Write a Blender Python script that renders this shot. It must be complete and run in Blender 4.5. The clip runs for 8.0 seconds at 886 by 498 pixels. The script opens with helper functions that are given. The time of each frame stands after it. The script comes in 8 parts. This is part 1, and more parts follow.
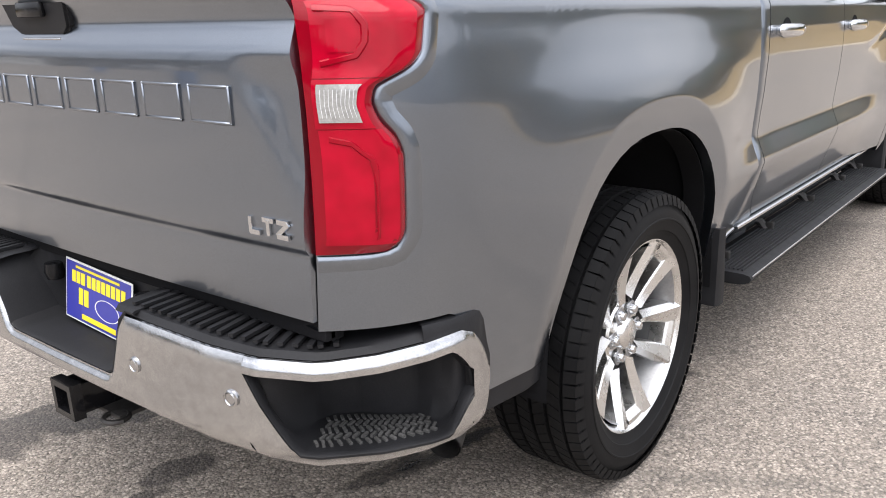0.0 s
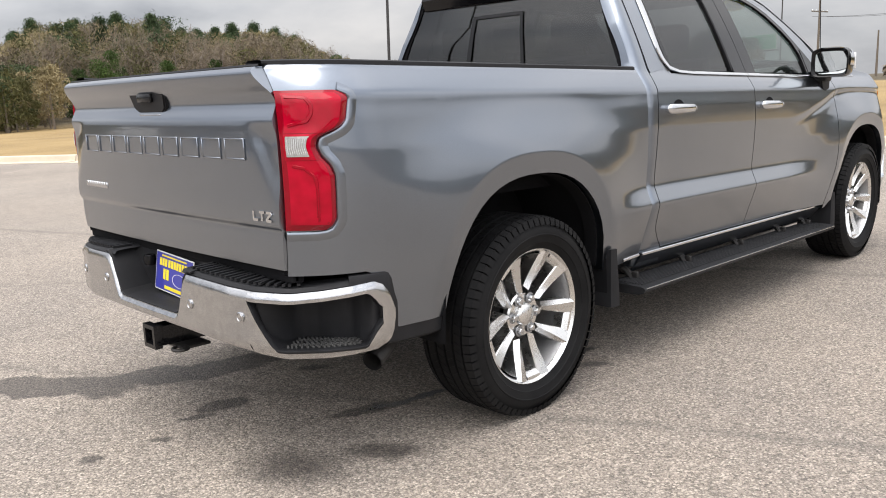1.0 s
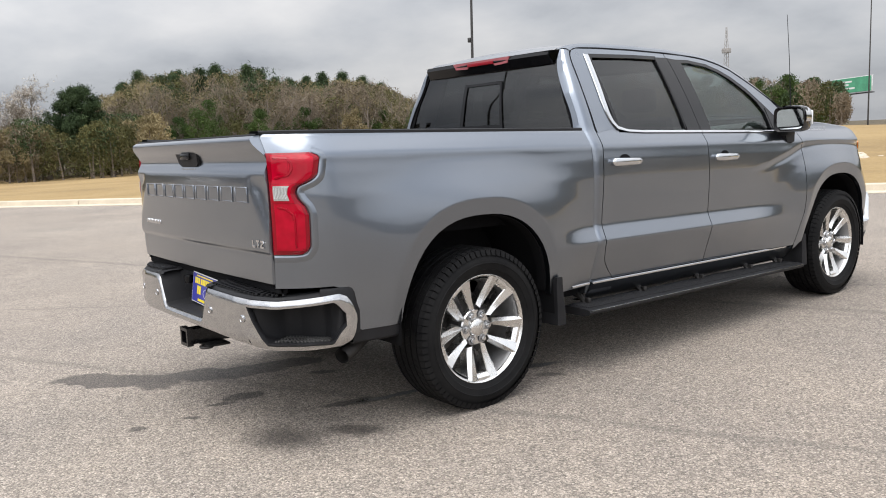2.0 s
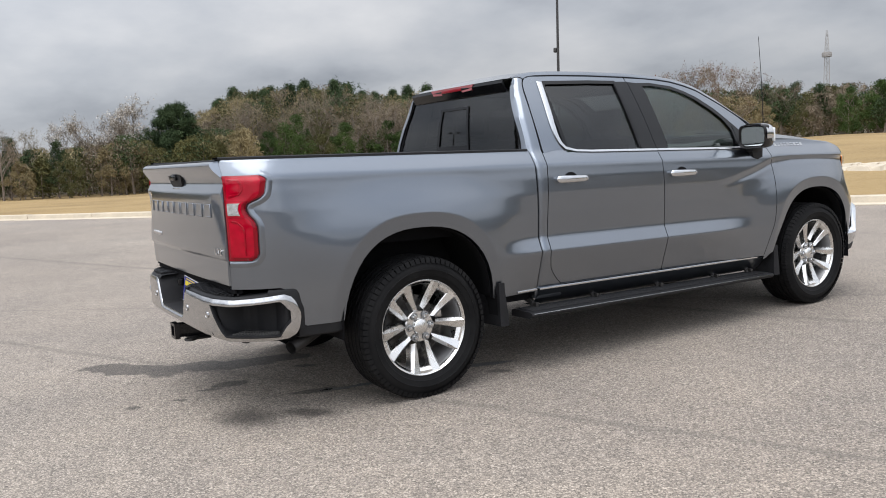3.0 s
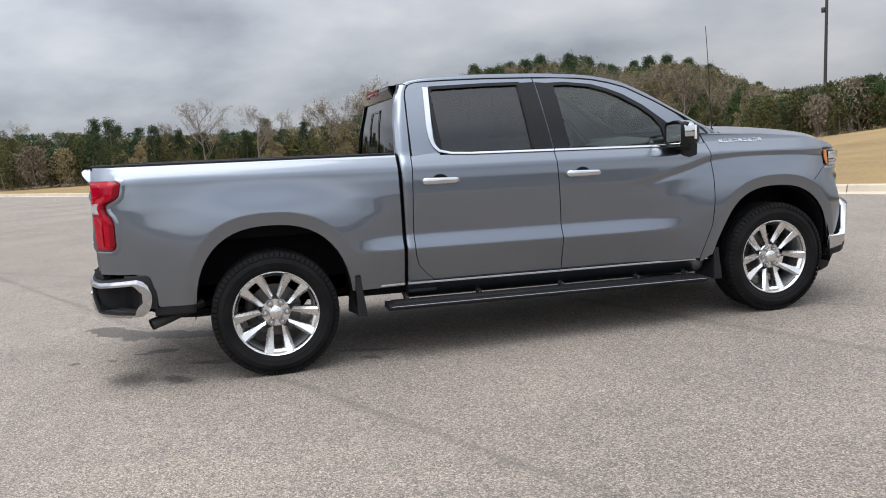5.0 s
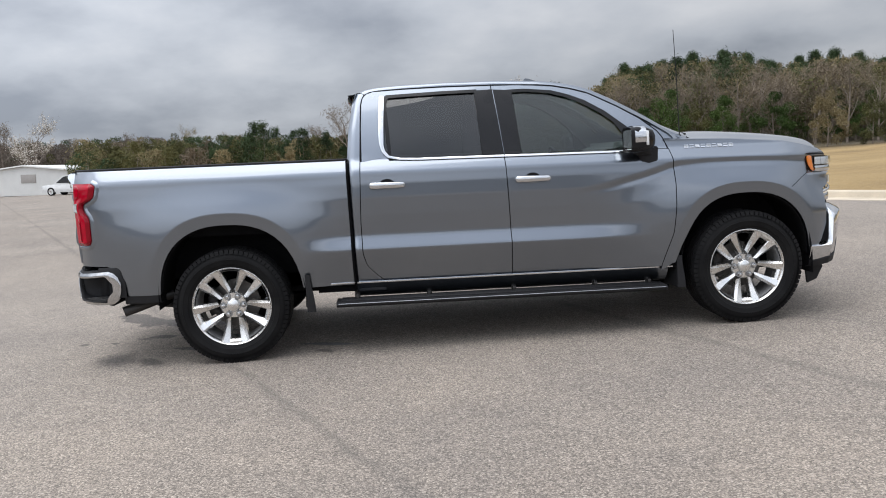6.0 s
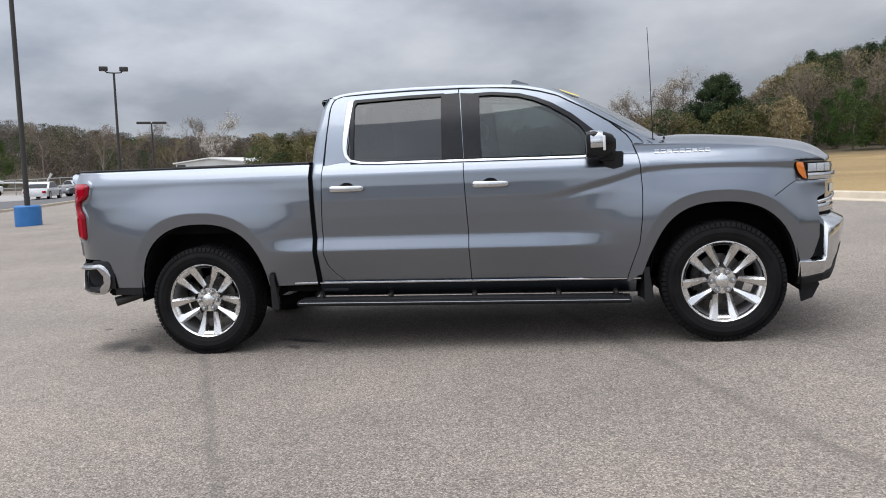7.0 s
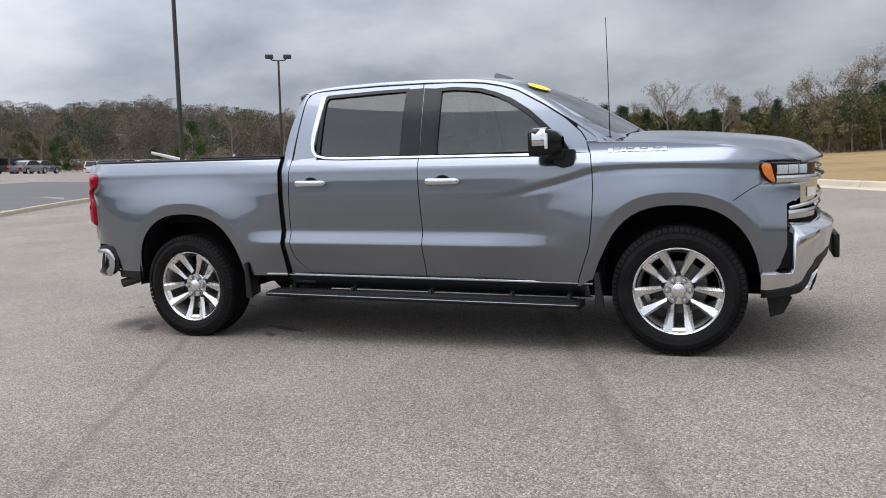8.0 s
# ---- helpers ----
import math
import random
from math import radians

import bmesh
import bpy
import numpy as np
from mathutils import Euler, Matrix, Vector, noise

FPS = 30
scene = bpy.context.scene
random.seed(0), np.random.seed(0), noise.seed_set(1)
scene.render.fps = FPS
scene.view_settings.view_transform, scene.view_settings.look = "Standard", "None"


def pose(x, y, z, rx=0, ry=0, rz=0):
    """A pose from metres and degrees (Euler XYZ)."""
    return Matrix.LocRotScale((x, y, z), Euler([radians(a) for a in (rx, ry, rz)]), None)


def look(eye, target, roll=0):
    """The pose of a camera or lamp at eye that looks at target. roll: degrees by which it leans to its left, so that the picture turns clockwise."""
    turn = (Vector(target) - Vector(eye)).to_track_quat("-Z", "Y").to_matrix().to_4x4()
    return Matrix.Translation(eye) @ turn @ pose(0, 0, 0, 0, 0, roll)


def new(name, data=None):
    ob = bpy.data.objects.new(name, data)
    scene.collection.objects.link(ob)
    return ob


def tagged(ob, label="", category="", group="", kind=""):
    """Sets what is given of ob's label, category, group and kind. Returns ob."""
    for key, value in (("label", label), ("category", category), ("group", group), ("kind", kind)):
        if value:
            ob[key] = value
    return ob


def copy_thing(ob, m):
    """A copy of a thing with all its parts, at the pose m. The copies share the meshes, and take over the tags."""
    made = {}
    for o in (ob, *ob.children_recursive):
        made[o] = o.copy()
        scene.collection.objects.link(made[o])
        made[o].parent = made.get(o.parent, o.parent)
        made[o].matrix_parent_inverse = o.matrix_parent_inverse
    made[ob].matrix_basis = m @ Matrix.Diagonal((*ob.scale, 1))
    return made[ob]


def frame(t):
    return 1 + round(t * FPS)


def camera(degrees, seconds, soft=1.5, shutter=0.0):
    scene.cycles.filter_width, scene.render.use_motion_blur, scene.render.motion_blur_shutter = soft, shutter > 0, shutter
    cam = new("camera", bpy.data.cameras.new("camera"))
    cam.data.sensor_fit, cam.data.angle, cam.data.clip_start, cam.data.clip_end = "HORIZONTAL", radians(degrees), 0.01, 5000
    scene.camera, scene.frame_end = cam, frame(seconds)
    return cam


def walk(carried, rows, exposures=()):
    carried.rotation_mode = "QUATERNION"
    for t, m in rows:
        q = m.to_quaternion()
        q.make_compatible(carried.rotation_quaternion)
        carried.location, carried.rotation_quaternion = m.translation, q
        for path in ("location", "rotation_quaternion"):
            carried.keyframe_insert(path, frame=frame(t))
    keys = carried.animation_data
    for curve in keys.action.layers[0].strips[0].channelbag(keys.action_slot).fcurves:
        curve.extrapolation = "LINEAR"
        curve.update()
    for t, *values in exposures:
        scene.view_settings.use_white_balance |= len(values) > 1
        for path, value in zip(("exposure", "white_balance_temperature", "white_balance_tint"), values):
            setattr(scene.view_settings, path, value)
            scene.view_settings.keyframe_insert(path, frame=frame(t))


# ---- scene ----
cam = camera(58.0, 8.0, 1.0)
PATH = [
    (0, (1.815, -1.945, 1.309), (0.615, -0.457, 0.722), -1.9),
    (0.5, (2.377, -2.185, 1.32), (1.079, -0.747, 0.825), -1.9),
    (1, (2.911, -2.433, 1.308), (1.513, -1.057, 0.92), -2.3),
    (1.5, (3.405, -2.572, 1.323), (1.928, -1.261, 1.007), -2.4),
    (1.7, (3.602, -2.594, 1.34), (2.095, -1.314, 1.043), -2.4),
    (2.8, (4.651, -2.415, 1.372), (2.998, -1.314, 1.135), -3.1),
    (3, (4.807, -2.281, 1.38), (3.127, -1.222, 1.144), -3.1),
    (3.5, (5.128, -1.85, 1.376), (3.383, -0.902, 1.139), -3.3),
    (4, (5.491, -1.334, 1.393), (3.681, -0.519, 1.147), -3.4),
    (4.5, (5.827, -0.809, 1.412), (3.958, -0.145, 1.157), -3.5),
    (4.7, (5.965, -0.578, 1.434), (4.074, 0.021, 1.173), -3.6),
    (5.8, (6.504, 0.923, 1.398), (4.527, 1.108, 1.151), -3.6),
    (6, (6.584, 1.183, 1.381), (4.601, 1.299, 1.142), -3.7),
    (6.5, (6.612, 1.935, 1.379), (4.628, 1.842, 1.145), -3.6),
    (7, (6.513, 2.706, 1.366), (4.551, 2.395, 1.137), -3.5),
    (7.5, (6.306, 3.471, 1.376), (4.391, 2.945, 1.139), -3.3),
    (8, (6.067, 4.176, 1.375), (4.22, 3.451, 1.128), -3.1),
]
walk(cam, [(t, look(eye, target, roll)) for t, eye, target, roll in PATH],
     exposures=[(0, 0.58, 6600, 12), (1.0, 0.35, 6780, 11), (1.7, 0.25, 6720, 10), (3.0, 0.0, 6480, 10), (4.7, -0.05, 6400, 10), (6.0, -0.14, 6370, 10), (8.0, -0.25, 6320, 11)])

# ---- light: overcast sky with drifting cloud, a weak wide sun ----
SUN_EL, SUN_AZ = 76.0, 152.0
world = bpy.data.worlds.new("overcast")
scene.world = world
world.use_nodes = True
wn, wl = world.node_tree.nodes, world.node_tree.links
wn.clear()
w_out, w_bg = wn.new("ShaderNodeOutputWorld"), wn.new("ShaderNodeBackground")
w_sep = wn.new("ShaderNodeSeparateXYZ")
w_co = wn.new("ShaderNodeTexCoord")
wl.new(w_co.outputs["Generated"], w_sep.inputs[0])
w_abs = wn.new("ShaderNodeMath"); w_abs.operation = "ABSOLUTE"
wl.new(w_sep.outputs[2], w_abs.inputs[0])
w_add = wn.new("ShaderNodeMath"); w_add.operation = "ADD"; w_add.inputs[1].default_value = 0.34
wl.new(w_abs.outputs[0], w_add.inputs[0])
w_div = wn.new("ShaderNodeVectorMath"); w_div.operation = "DIVIDE"
w_comb = wn.new("ShaderNodeCombineXYZ")
for k in range(3):
    wl.new(w_add.outputs[0], w_comb.inputs[k])
wl.new(w_co.outputs["Generated"], w_div.inputs[0])
wl.new(w_comb.outputs[0], w_div.inputs[1])
w_big, w_fine = wn.new("ShaderNodeTexNoise"), wn.new("ShaderNodeTexNoise")
for n_, s_, d_ in ((w_big, 0.60, 3.0), (w_fine, 2.3, 6.0)):
    n_.inputs["Scale"].default_value, n_.inputs["Detail"].default_value, n_.inputs["Roughness"].default_value = s_, d_, 0.52
    wl.new(w_div.outputs[0], n_.inputs["Vector"])
w_mix = wn.new("ShaderNodeMix"); w_mix.data_type = "FLOAT"; w_mix.inputs[0].default_value = 0.46
wl.new(w_big.outputs["Fac"], w_mix.inputs[2]); wl.new(w_fine.outputs["Fac"], w_mix.inputs[3])
w_ramp = wn.new("ShaderNodeValToRGB")
w_ramp.color_ramp.elements[0].position, w_ramp.color_ramp.elements[0].color = 0.36, (0.30, 0.325, 0.375, 1)
w_ramp.color_ramp.elements[1].position, w_ramp.color_ramp.elements[1].color = 0.66, (0.76, 0.765, 0.785, 1)
e_ = w_ramp.color_ramp.elements.new(0.50); e_.color = (0.53, 0.555, 0.60, 1)
wl.new(w_mix.outputs[0], w_ramp.inputs[0])
w_sky = wn.new("ShaderNodeTexSky")
w_sky.sky_type, w_sky.sun_disc = "NISHITA", False
w_sky.sun_elevation, w_sky.sun_rotation = radians(SUN_EL), radians(SUN_AZ)
w_dim = wn.new("ShaderNodeMix"); w_dim.data_type = "RGBA"; w_dim.blend_type = "MULTIPLY"; w_dim.inputs[0].default_value = 1.0
w_dim.inputs[7].default_value = (0.08, 0.08, 0.08, 1)
wl.new(w_sky.outputs[0], w_dim.inputs[6])
w_all = wn.new("ShaderNodeMix"); w_all.data_type = "RGBA"; w_all.inputs[0].default_value = 0.93
wl.new(w_dim.outputs[2], w_all.inputs[6]); wl.new(w_ramp.outputs[0], w_all.inputs[7])
# an overcast sky is brighter overhead than at its rim
w_lift = wn.new("ShaderNodeMath"); w_lift.operation = "MULTIPLY_ADD"; w_lift.inputs[1].default_value, w_lift.inputs[2].default_value = 2.4, 1.18
wl.new(w_abs.outputs[0], w_lift.inputs[0])
w_dot = wn.new("ShaderNodeVectorMath"); w_dot.operation = "DOT_PRODUCT"; w_dot.inputs[1].default_value = (0.25, -0.30, 0.0)
wl.new(w_co.outputs["Generated"], w_dot.inputs[0])
w_glow = wn.new("ShaderNodeMath"); w_glow.operation = "MULTIPLY_ADD"
wl.new(w_lift.outputs[0], w_glow.inputs[0]); wl.new(w_dot.outputs["Value"], w_glow.inputs[1]); wl.new(w_lift.outputs[0], w_glow.inputs[2])
wl.new(w_glow.outputs[0], w_bg.inputs[1])
wl.new(w_all.outputs[2], w_bg.inputs[0])
wl.new(w_bg.outputs[0], w_out.inputs[0])

sun = new("sun", bpy.data.lights.new("sun", "SUN"))
sun.data.energy, sun.data.angle, sun.data.color = 1.85, radians(52), (1.0, 0.97, 0.93)
# the brighter part of the cloud stands high behind the truck's right rear corner
sun.matrix_world = look((20 * math.sin(radians(SUN_AZ)), 20 * math.cos(radians(SUN_AZ)), 20 * math.tan(radians(SUN_EL))), (0, 0, 0))

# ---- tools ----
def smooth(a, b, x):
    t = min(1.0, max(0.0, (x - a) / (b - a)))
    return t * t * (3 - 2 * t)


def lerp(a, b, t):
    return a + (b - a) * t


RAKE = 0.021          # the truck stands a little lower at its nose


def raked(bm):
    for v in bm.verts:
        v.co.z -= RAKE * v.co.y
    return bm


def mirrored(bm):
    for v in bm.verts:
        v.co.x = -v.co.x
    bmesh.ops.reverse_faces(bm, faces=bm.faces[:])
    return bm


def finish(name, bm, material, parent=None, label="", angle=38):
    me = bpy.data.meshes.new(name)
    bm.normal_update()
    bm.to_mesh(me)
    bm.free()
    me.polygons.foreach_set("use_smooth", [True] * len(me.polygons))
    me.set_sharp_from_angle(angle=radians(angle))
    for m in material if isinstance(material, (list, tuple)) else [material]:
        me.materials.append(m)
    ob = new(name, me)
    if parent:
        ob.parent = parent
    if label:
        tagged(ob, label)
    return ob


def part(name, bm, material, parent, label="", angle=38):
    return finish(name, bm, material, parent, label, angle)


def body_part(name, bm, material, parent, label="", angle=38):
    return finish(name, raked(bm), material, parent, label, angle)


def raw(name, verts, faces, material, parent=None, label="", smooth_faces=False):
    me = bpy.data.meshes.new(name)
    me.from_pydata([tuple(v) for v in verts], [], faces)
    me.polygons.foreach_set("use_smooth", [smooth_faces] * len(me.polygons))
    for m in material if isinstance(material, (list, tuple)) else [material]:
        me.materials.append(m)
    ob = new(name, me)
    if parent:
        ob.parent = parent
    if label:
        tagged(ob, label)
    return ob


def empty(name, label, category, group="", kind=""):
    return tagged(new(name), label, category, group, kind)


def grid(bm, rows, wrap=False, flip=False):
    """Quads over rows of points."""
    vs = [[bm.verts.new(p) for p in row] for row in rows]
    for i in range(len(vs) - 1):
        n = len(vs[i])
        for j in range(n if wrap else n - 1):
            q = [vs[i][j], vs[i + 1][j], vs[i + 1][(j + 1) % n], vs[i][(j + 1) % n]]
            if flip:
                q.reverse()
            if len({v.co.to_tuple(6) for v in q}) >= 3:
                bm.faces.new(q)
    return vs


def solid(bm, t):
    bmesh.ops.recalc_face_normals(bm, faces=bm.faces[:])
    bmesh.ops.solidify(bm, geom=bm.faces[:], thickness=t)
    return bm


def outward(bm):
    bmesh.ops.recalc_face_normals(bm, faces=bm.faces[:])
    return bm


def box(bm, x0, x1, y0, y1, z0, z1, bev=0.0, seg=2):
    m = Matrix.Translation(((x0 + x1) / 2, (y0 + y1) / 2, (z0 + z1) / 2)) @ Matrix.Diagonal((abs(x1 - x0), abs(y1 - y0), abs(z1 - z0), 1))
    made = bmesh.ops.create_cube(bm, size=1, matrix=m)
    if bev:
        es = list({e for v in made["verts"] for e in v.link_edges})
        bmesh.ops.bevel(bm, geom=es, offset=bev, segments=seg, affect="EDGES", profile=0.5)
    return bm


def tube(bm, pts, r, n=8, caps=True):
    pts = [Vector(p) for p in pts]
    rad = r if isinstance(r, (list, tuple)) else [r] * len(pts)
    rings, up = [], Vector((0.31, 0.17, 0.93))
    for i, p in enumerate(pts):
        d = (pts[min(i + 1, len(pts) - 1)] - pts[max(i - 1, 0)]).normalized()
        a = d.cross(up).normalized()
        b = d.cross(a)
        rings.append([bm.verts.new(p + (a * math.cos(2 * math.pi * k / n) + b * math.sin(2 * math.pi * k / n)) * rad[i]) for k in range(n)])
    for i in range(len(rings) - 1):
        for k in range(n):
            bm.faces.new((rings[i][k], rings[i][(k + 1) % n], rings[i + 1][(k + 1) % n], rings[i + 1][k]))
    if caps:
        bm.faces.new(rings[0][::-1]); bm.faces.new(rings[-1])
    return bm


def lathe_x(bm, profile, cx, cy, cz, n=64, close=False):
    """Turns (x, r) pairs round an axle that runs along x."""
    rows = []
    for x, r in profile:
        rows.append([(cx + x, cy + r * math.cos(2 * math.pi * k / n), cz + r * math.sin(2 * math.pi * k / n)) for k in range(n)])
    if close:
        rows.append(rows[0])
    grid(bm, rows, wrap=True)
    return bm


def lathe_z(bm, profile, cx, cy, n=24):
    rows = [[(cx + r * math.cos(2 * math.pi * k / n), cy + r * math.sin(2 * math.pi * k / n), z) for k in range(n)] for r, z in profile]
    grid(bm, rows, wrap=True)
    return bm


def prism(bm, pts, d):
    """A flat outline of 3D points, given depth by the vector d."""
    a = [bm.verts.new(p) for p in pts]
    b = [bm.verts.new(Vector(p) + Vector(d)) for p in pts]
    n = len(a)
    bm.faces.new(a); bm.faces.new(b[::-1])
    for i in range(n):
        bm.faces.new((a[i], b[i], b[(i + 1) % n], a[(i + 1) % n]))
    return outward(bm)


def spread(pts, n):
    """n points at even steps along a polyline of tuples."""
    p = np.array(pts, float)
    s = np.concatenate([[0], np.cumsum(np.linalg.norm(np.diff(p, axis=0), axis=1))])
    t = np.linspace(0, s[-1], n)
    return [tuple(float(np.interp(v, s, p[:, k])) for k in range(p.shape[1])) for v in t]


def curve_x(xs, ys):
    """A softly rounded interpolation."""
    return lambda v, h=0.0: float(np.interp(v, xs, ys)) if not h else float(np.mean([np.interp(v + k * h, xs, ys) for k in (-1, -0.5, 0, 0.5, 1)]))


# ---- materials ----
def material(name, base=(0.5, 0.5, 0.5), rough=0.5, metal=0.0, coat=0.0, coat_rough=0.03, spec=0.5):
    m = bpy.data.materials.new(name)
    m.use_nodes = True
    b = m.node_tree.nodes["Principled BSDF"]
    b.inputs["Base Color"].default_value = (*base, 1)
    b.inputs["Roughness"].default_value, b.inputs["Metallic"].default_value = rough, metal
    b.inputs["Coat Weight"].default_value, b.inputs["Coat Roughness"].default_value = coat, coat_rough
    b.inputs["Specular IOR Level"].default_value = spec
    return m


class Nodes:
    def __init__(self, m):
        self.m, self.t = m, m.node_tree
        self.b = self.t.nodes["Principled BSDF"]

    def add(self, kind, **values):
        n = self.t.nodes.new(kind)
        for k, v in values.items():
            n.inputs[k].default_value = v
        return n

    def link(self, a, b):
        self.t.links.new(a, b)

    def object_co(self):
        return self.add("ShaderNodeTexCoord").outputs["Object"]

    def noise(self, co, scale, detail=4.0, rough=0.55):
        n = self.add("ShaderNodeTexNoise", Scale=scale, Detail=detail, Roughness=rough)
        self.link(co, n.inputs["Vector"])
        return n.outputs["Fac"]

    def ramp(self, fac, *stops):
        r = self.add("ShaderNodeValToRGB")
        el = r.color_ramp.elements
        while len(el) < len(stops):
            el.new(0.5)
        for e, (p, c) in zip(el, stops):
            e.position, e.color = p, (*c, 1) if len(c) == 3 else c
        self.link(fac, r.inputs[0])
        return r.outputs[0]

    def mix(self, fac, a, b, mode="MIX"):
        n = self.add("ShaderNodeMix")
        n.data_type, n.blend_type = "RGBA", mode
        for sock, v in ((n.inputs[0], fac), (n.inputs[6], a), (n.inputs[7], b)):
            if isinstance(v, (int, float)):
                sock.default_value = v
            elif isinstance(v, tuple):
                sock.default_value = (*v, 1) if len(v) == 3 else v
            else:
                self.link(v, sock)
        return n.outputs[2]

    def math(self, op, a, b=0.0, c=None, clamp=False):
        n = self.add("ShaderNodeMath")
        n.operation, n.use_clamp = op, clamp
        for k, v in enumerate((a, b) if c is None else (a, b, c)):
            if isinstance(v, (int, float)):
                n.inputs[k].default_value = v
            else:
                self.link(v, n.inputs[k])
        return n.outputs[0]

    def bump(self, height, strength, distance):
        n = self.add("ShaderNodeBump", Strength=strength, Distance=distance)
        self.link(height, n.inputs["Height"])
        self.link(n.outputs[0], self.b.inputs["Normal"])


def worn(name, base, rough, metal=0.0, coat=0.0, vary=0.25, scale=6.0, fine=120.0, bump=0.0, dirt=None):
    """A plain surface with two scales of variation in tone and gloss."""
    m = material(name, base, rough, metal, coat)
    n = Nodes(m)
    co = n.object_co()
    a, b = n.noise(co, scale, 5), n.noise(co, fine, 3)
    tone = n.math("ADD", n.math("MULTIPLY", a, 0.65), n.math("MULTIPLY", b, 0.35))
    lo, hi = tuple(c * (1 - vary) for c in base), tuple(min(1, c * (1 + vary)) for c in base)
    n.link(n.ramp(tone, (0.3, lo), (0.7, hi)), n.b.inputs["Base Color"])
    n.link(n.math("MULTIPLY_ADD", a, 0.3, rough - 0.15, True), n.b.inputs["Roughness"])
    if bump:
        n.bump(b, 0.6, bump)
    return m


# truck paint: grey metallic flake under clear lacquer, a film of road dust
PAINT = material("grey_metallic_paint", (0.2, 0.21, 0.23), 0.27, 1.0, 1.0, 0.03)
n = Nodes(PAINT)
co = n.object_co()
flake, dust = n.noise(co, 900, 2), n.noise(co, 3.0, 6)
n.link(n.ramp(flake, (0.25, (0.137, 0.155, 0.181)), (0.75, (0.222, 0.250, 0.292))), n.b.inputs["Base Color"])
n.link(n.math("MULTIPLY_ADD", dust, 0.06, 0.26), n.b.inputs["Roughness"])
n.link(n.math("MULTIPLY_ADD", dust, 0.05, 0.035, True), n.b.inputs["Coat Roughness"])
n.b.inputs["Coat IOR"].default_value = 1.66

CHROME = worn("chrome", (0.62, 0.63, 0.645), 0.15, 1.0, vary=0.04, scale=9, fine=60)
# tone mottle stands for dust and for asphalt grain reflected in the bumper
DUST_REFLECTION_CHROME = worn("dusty_chrome", (0.50, 0.50, 0.505), 0.17, 1.0, vary=0.16, scale=40, fine=220, bump=0.0004)
RIM = worn("machined_alloy", (0.78, 0.775, 0.76), 0.27, 1.0, vary=0.08, scale=12, fine=150)
RIM_DARK = worn("dark_alloy", (0.36, 0.36, 0.365), 0.45, 0.8, vary=0.2)
PLASTIC = worn("black_plastic", (0.014, 0.014, 0.0155), 0.55, vary=0.35, scale=10, fine=260, bump=0.0006)
PLASTIC.node_tree.nodes["Principled BSDF"].inputs["Specular IOR Level"].default_value = 0.25
GLOSS_BLACK = worn("gloss_black", (0.008, 0.008, 0.009), 0.16, coat=0.05, vary=0.2)
GLOSS_BLACK.node_tree.nodes["Principled BSDF"].inputs["Specular IOR Level"].default_value = 0.25
LINER = worn("matt_liner", (0.010, 0.010, 0.011), 0.9, vary=0.3)
LINER.node_tree.nodes["Principled BSDF"].inputs["Specular IOR Level"].default_value = 0.08
# paler copy of black_plastic: light on the step's grip bars put into colour
LIT_PLASTIC = worn("dusty_plastic", (0.075, 0.073, 0.070), 0.6, vary=0.35, scale=10, fine=260, bump=0.0006)
STEEL = worn("dark_steel", (0.055, 0.052, 0.05), 0.55, 0.7, vary=0.4, fine=80)
SEAT = worn("seat_leather", (0.03, 0.03, 0.033), 0.5, vary=0.2)
TRIM = worn("grey_trim", (0.10, 0.10, 0.10), 0.6, vary=0.2)
DISC = worn("brake_steel", (0.13, 0.125, 0.12), 0.45, 1.0, vary=0.2)

RUBBER = material("tyre_rubber", (0.018, 0.018, 0.018), 0.72, spec=0.15)
n = Nodes(RUBBER)
co = n.object_co()
d1, d2 = n.noise(co, 7, 5), n.noise(co, 160, 3)
n.link(n.ramp(d1, (0.35, (0.005, 0.005, 0.0056)), (0.75, (0.013, 0.0128, 0.013))), n.b.inputs["Base Color"])
n.link(n.math("MULTIPLY_ADD", d1, 0.3, 0.5), n.b.inputs["Roughness"])
n.bump(d2, 0.3, 0.0008)


def pane(name, tint, gloss=1.5):
    """Tinted glass: see-through, with a mirror gloss that grows at a grazing angle."""
    m = bpy.data.materials.new(name)
    m.use_nodes = True
    t = m.node_tree
    t.nodes.clear()
    out, mix = t.nodes.new("ShaderNodeOutputMaterial"), t.nodes.new("ShaderNodeMixShader")
    see, shine, face = t.nodes.new("ShaderNodeBsdfTransparent"), t.nodes.new("ShaderNodeBsdfGlossy"), t.nodes.new("ShaderNodeLayerWeight")
    see.inputs[0].default_value = (*tint, 1)
    shine.inputs["Roughness"].default_value = 0.015
    face.inputs["Blend"].default_value = 0.5
    square = ((gloss - 1) / (gloss + 1)) ** 2
    power, scale = t.nodes.new("ShaderNodeMath"), t.nodes.new("ShaderNodeMath")
    power.operation, scale.operation = "POWER", "MULTIPLY_ADD"
    power.inputs[1].default_value = 5.0
    scale.inputs[1].default_value, scale.inputs[2].default_value = 1 - square, square
    t.links.new(face.outputs["Facing"], power.inputs[0]); t.links.new(power.outputs[0], scale.inputs[0])
    t.links.new(scale.outputs[0], mix.inputs[0]); t.links.new(see.outputs[0], mix.inputs[1]); t.links.new(shine.outputs[0], mix.inputs[2])
    t.links.new(mix.outputs[0], out.inputs[0])
    return m


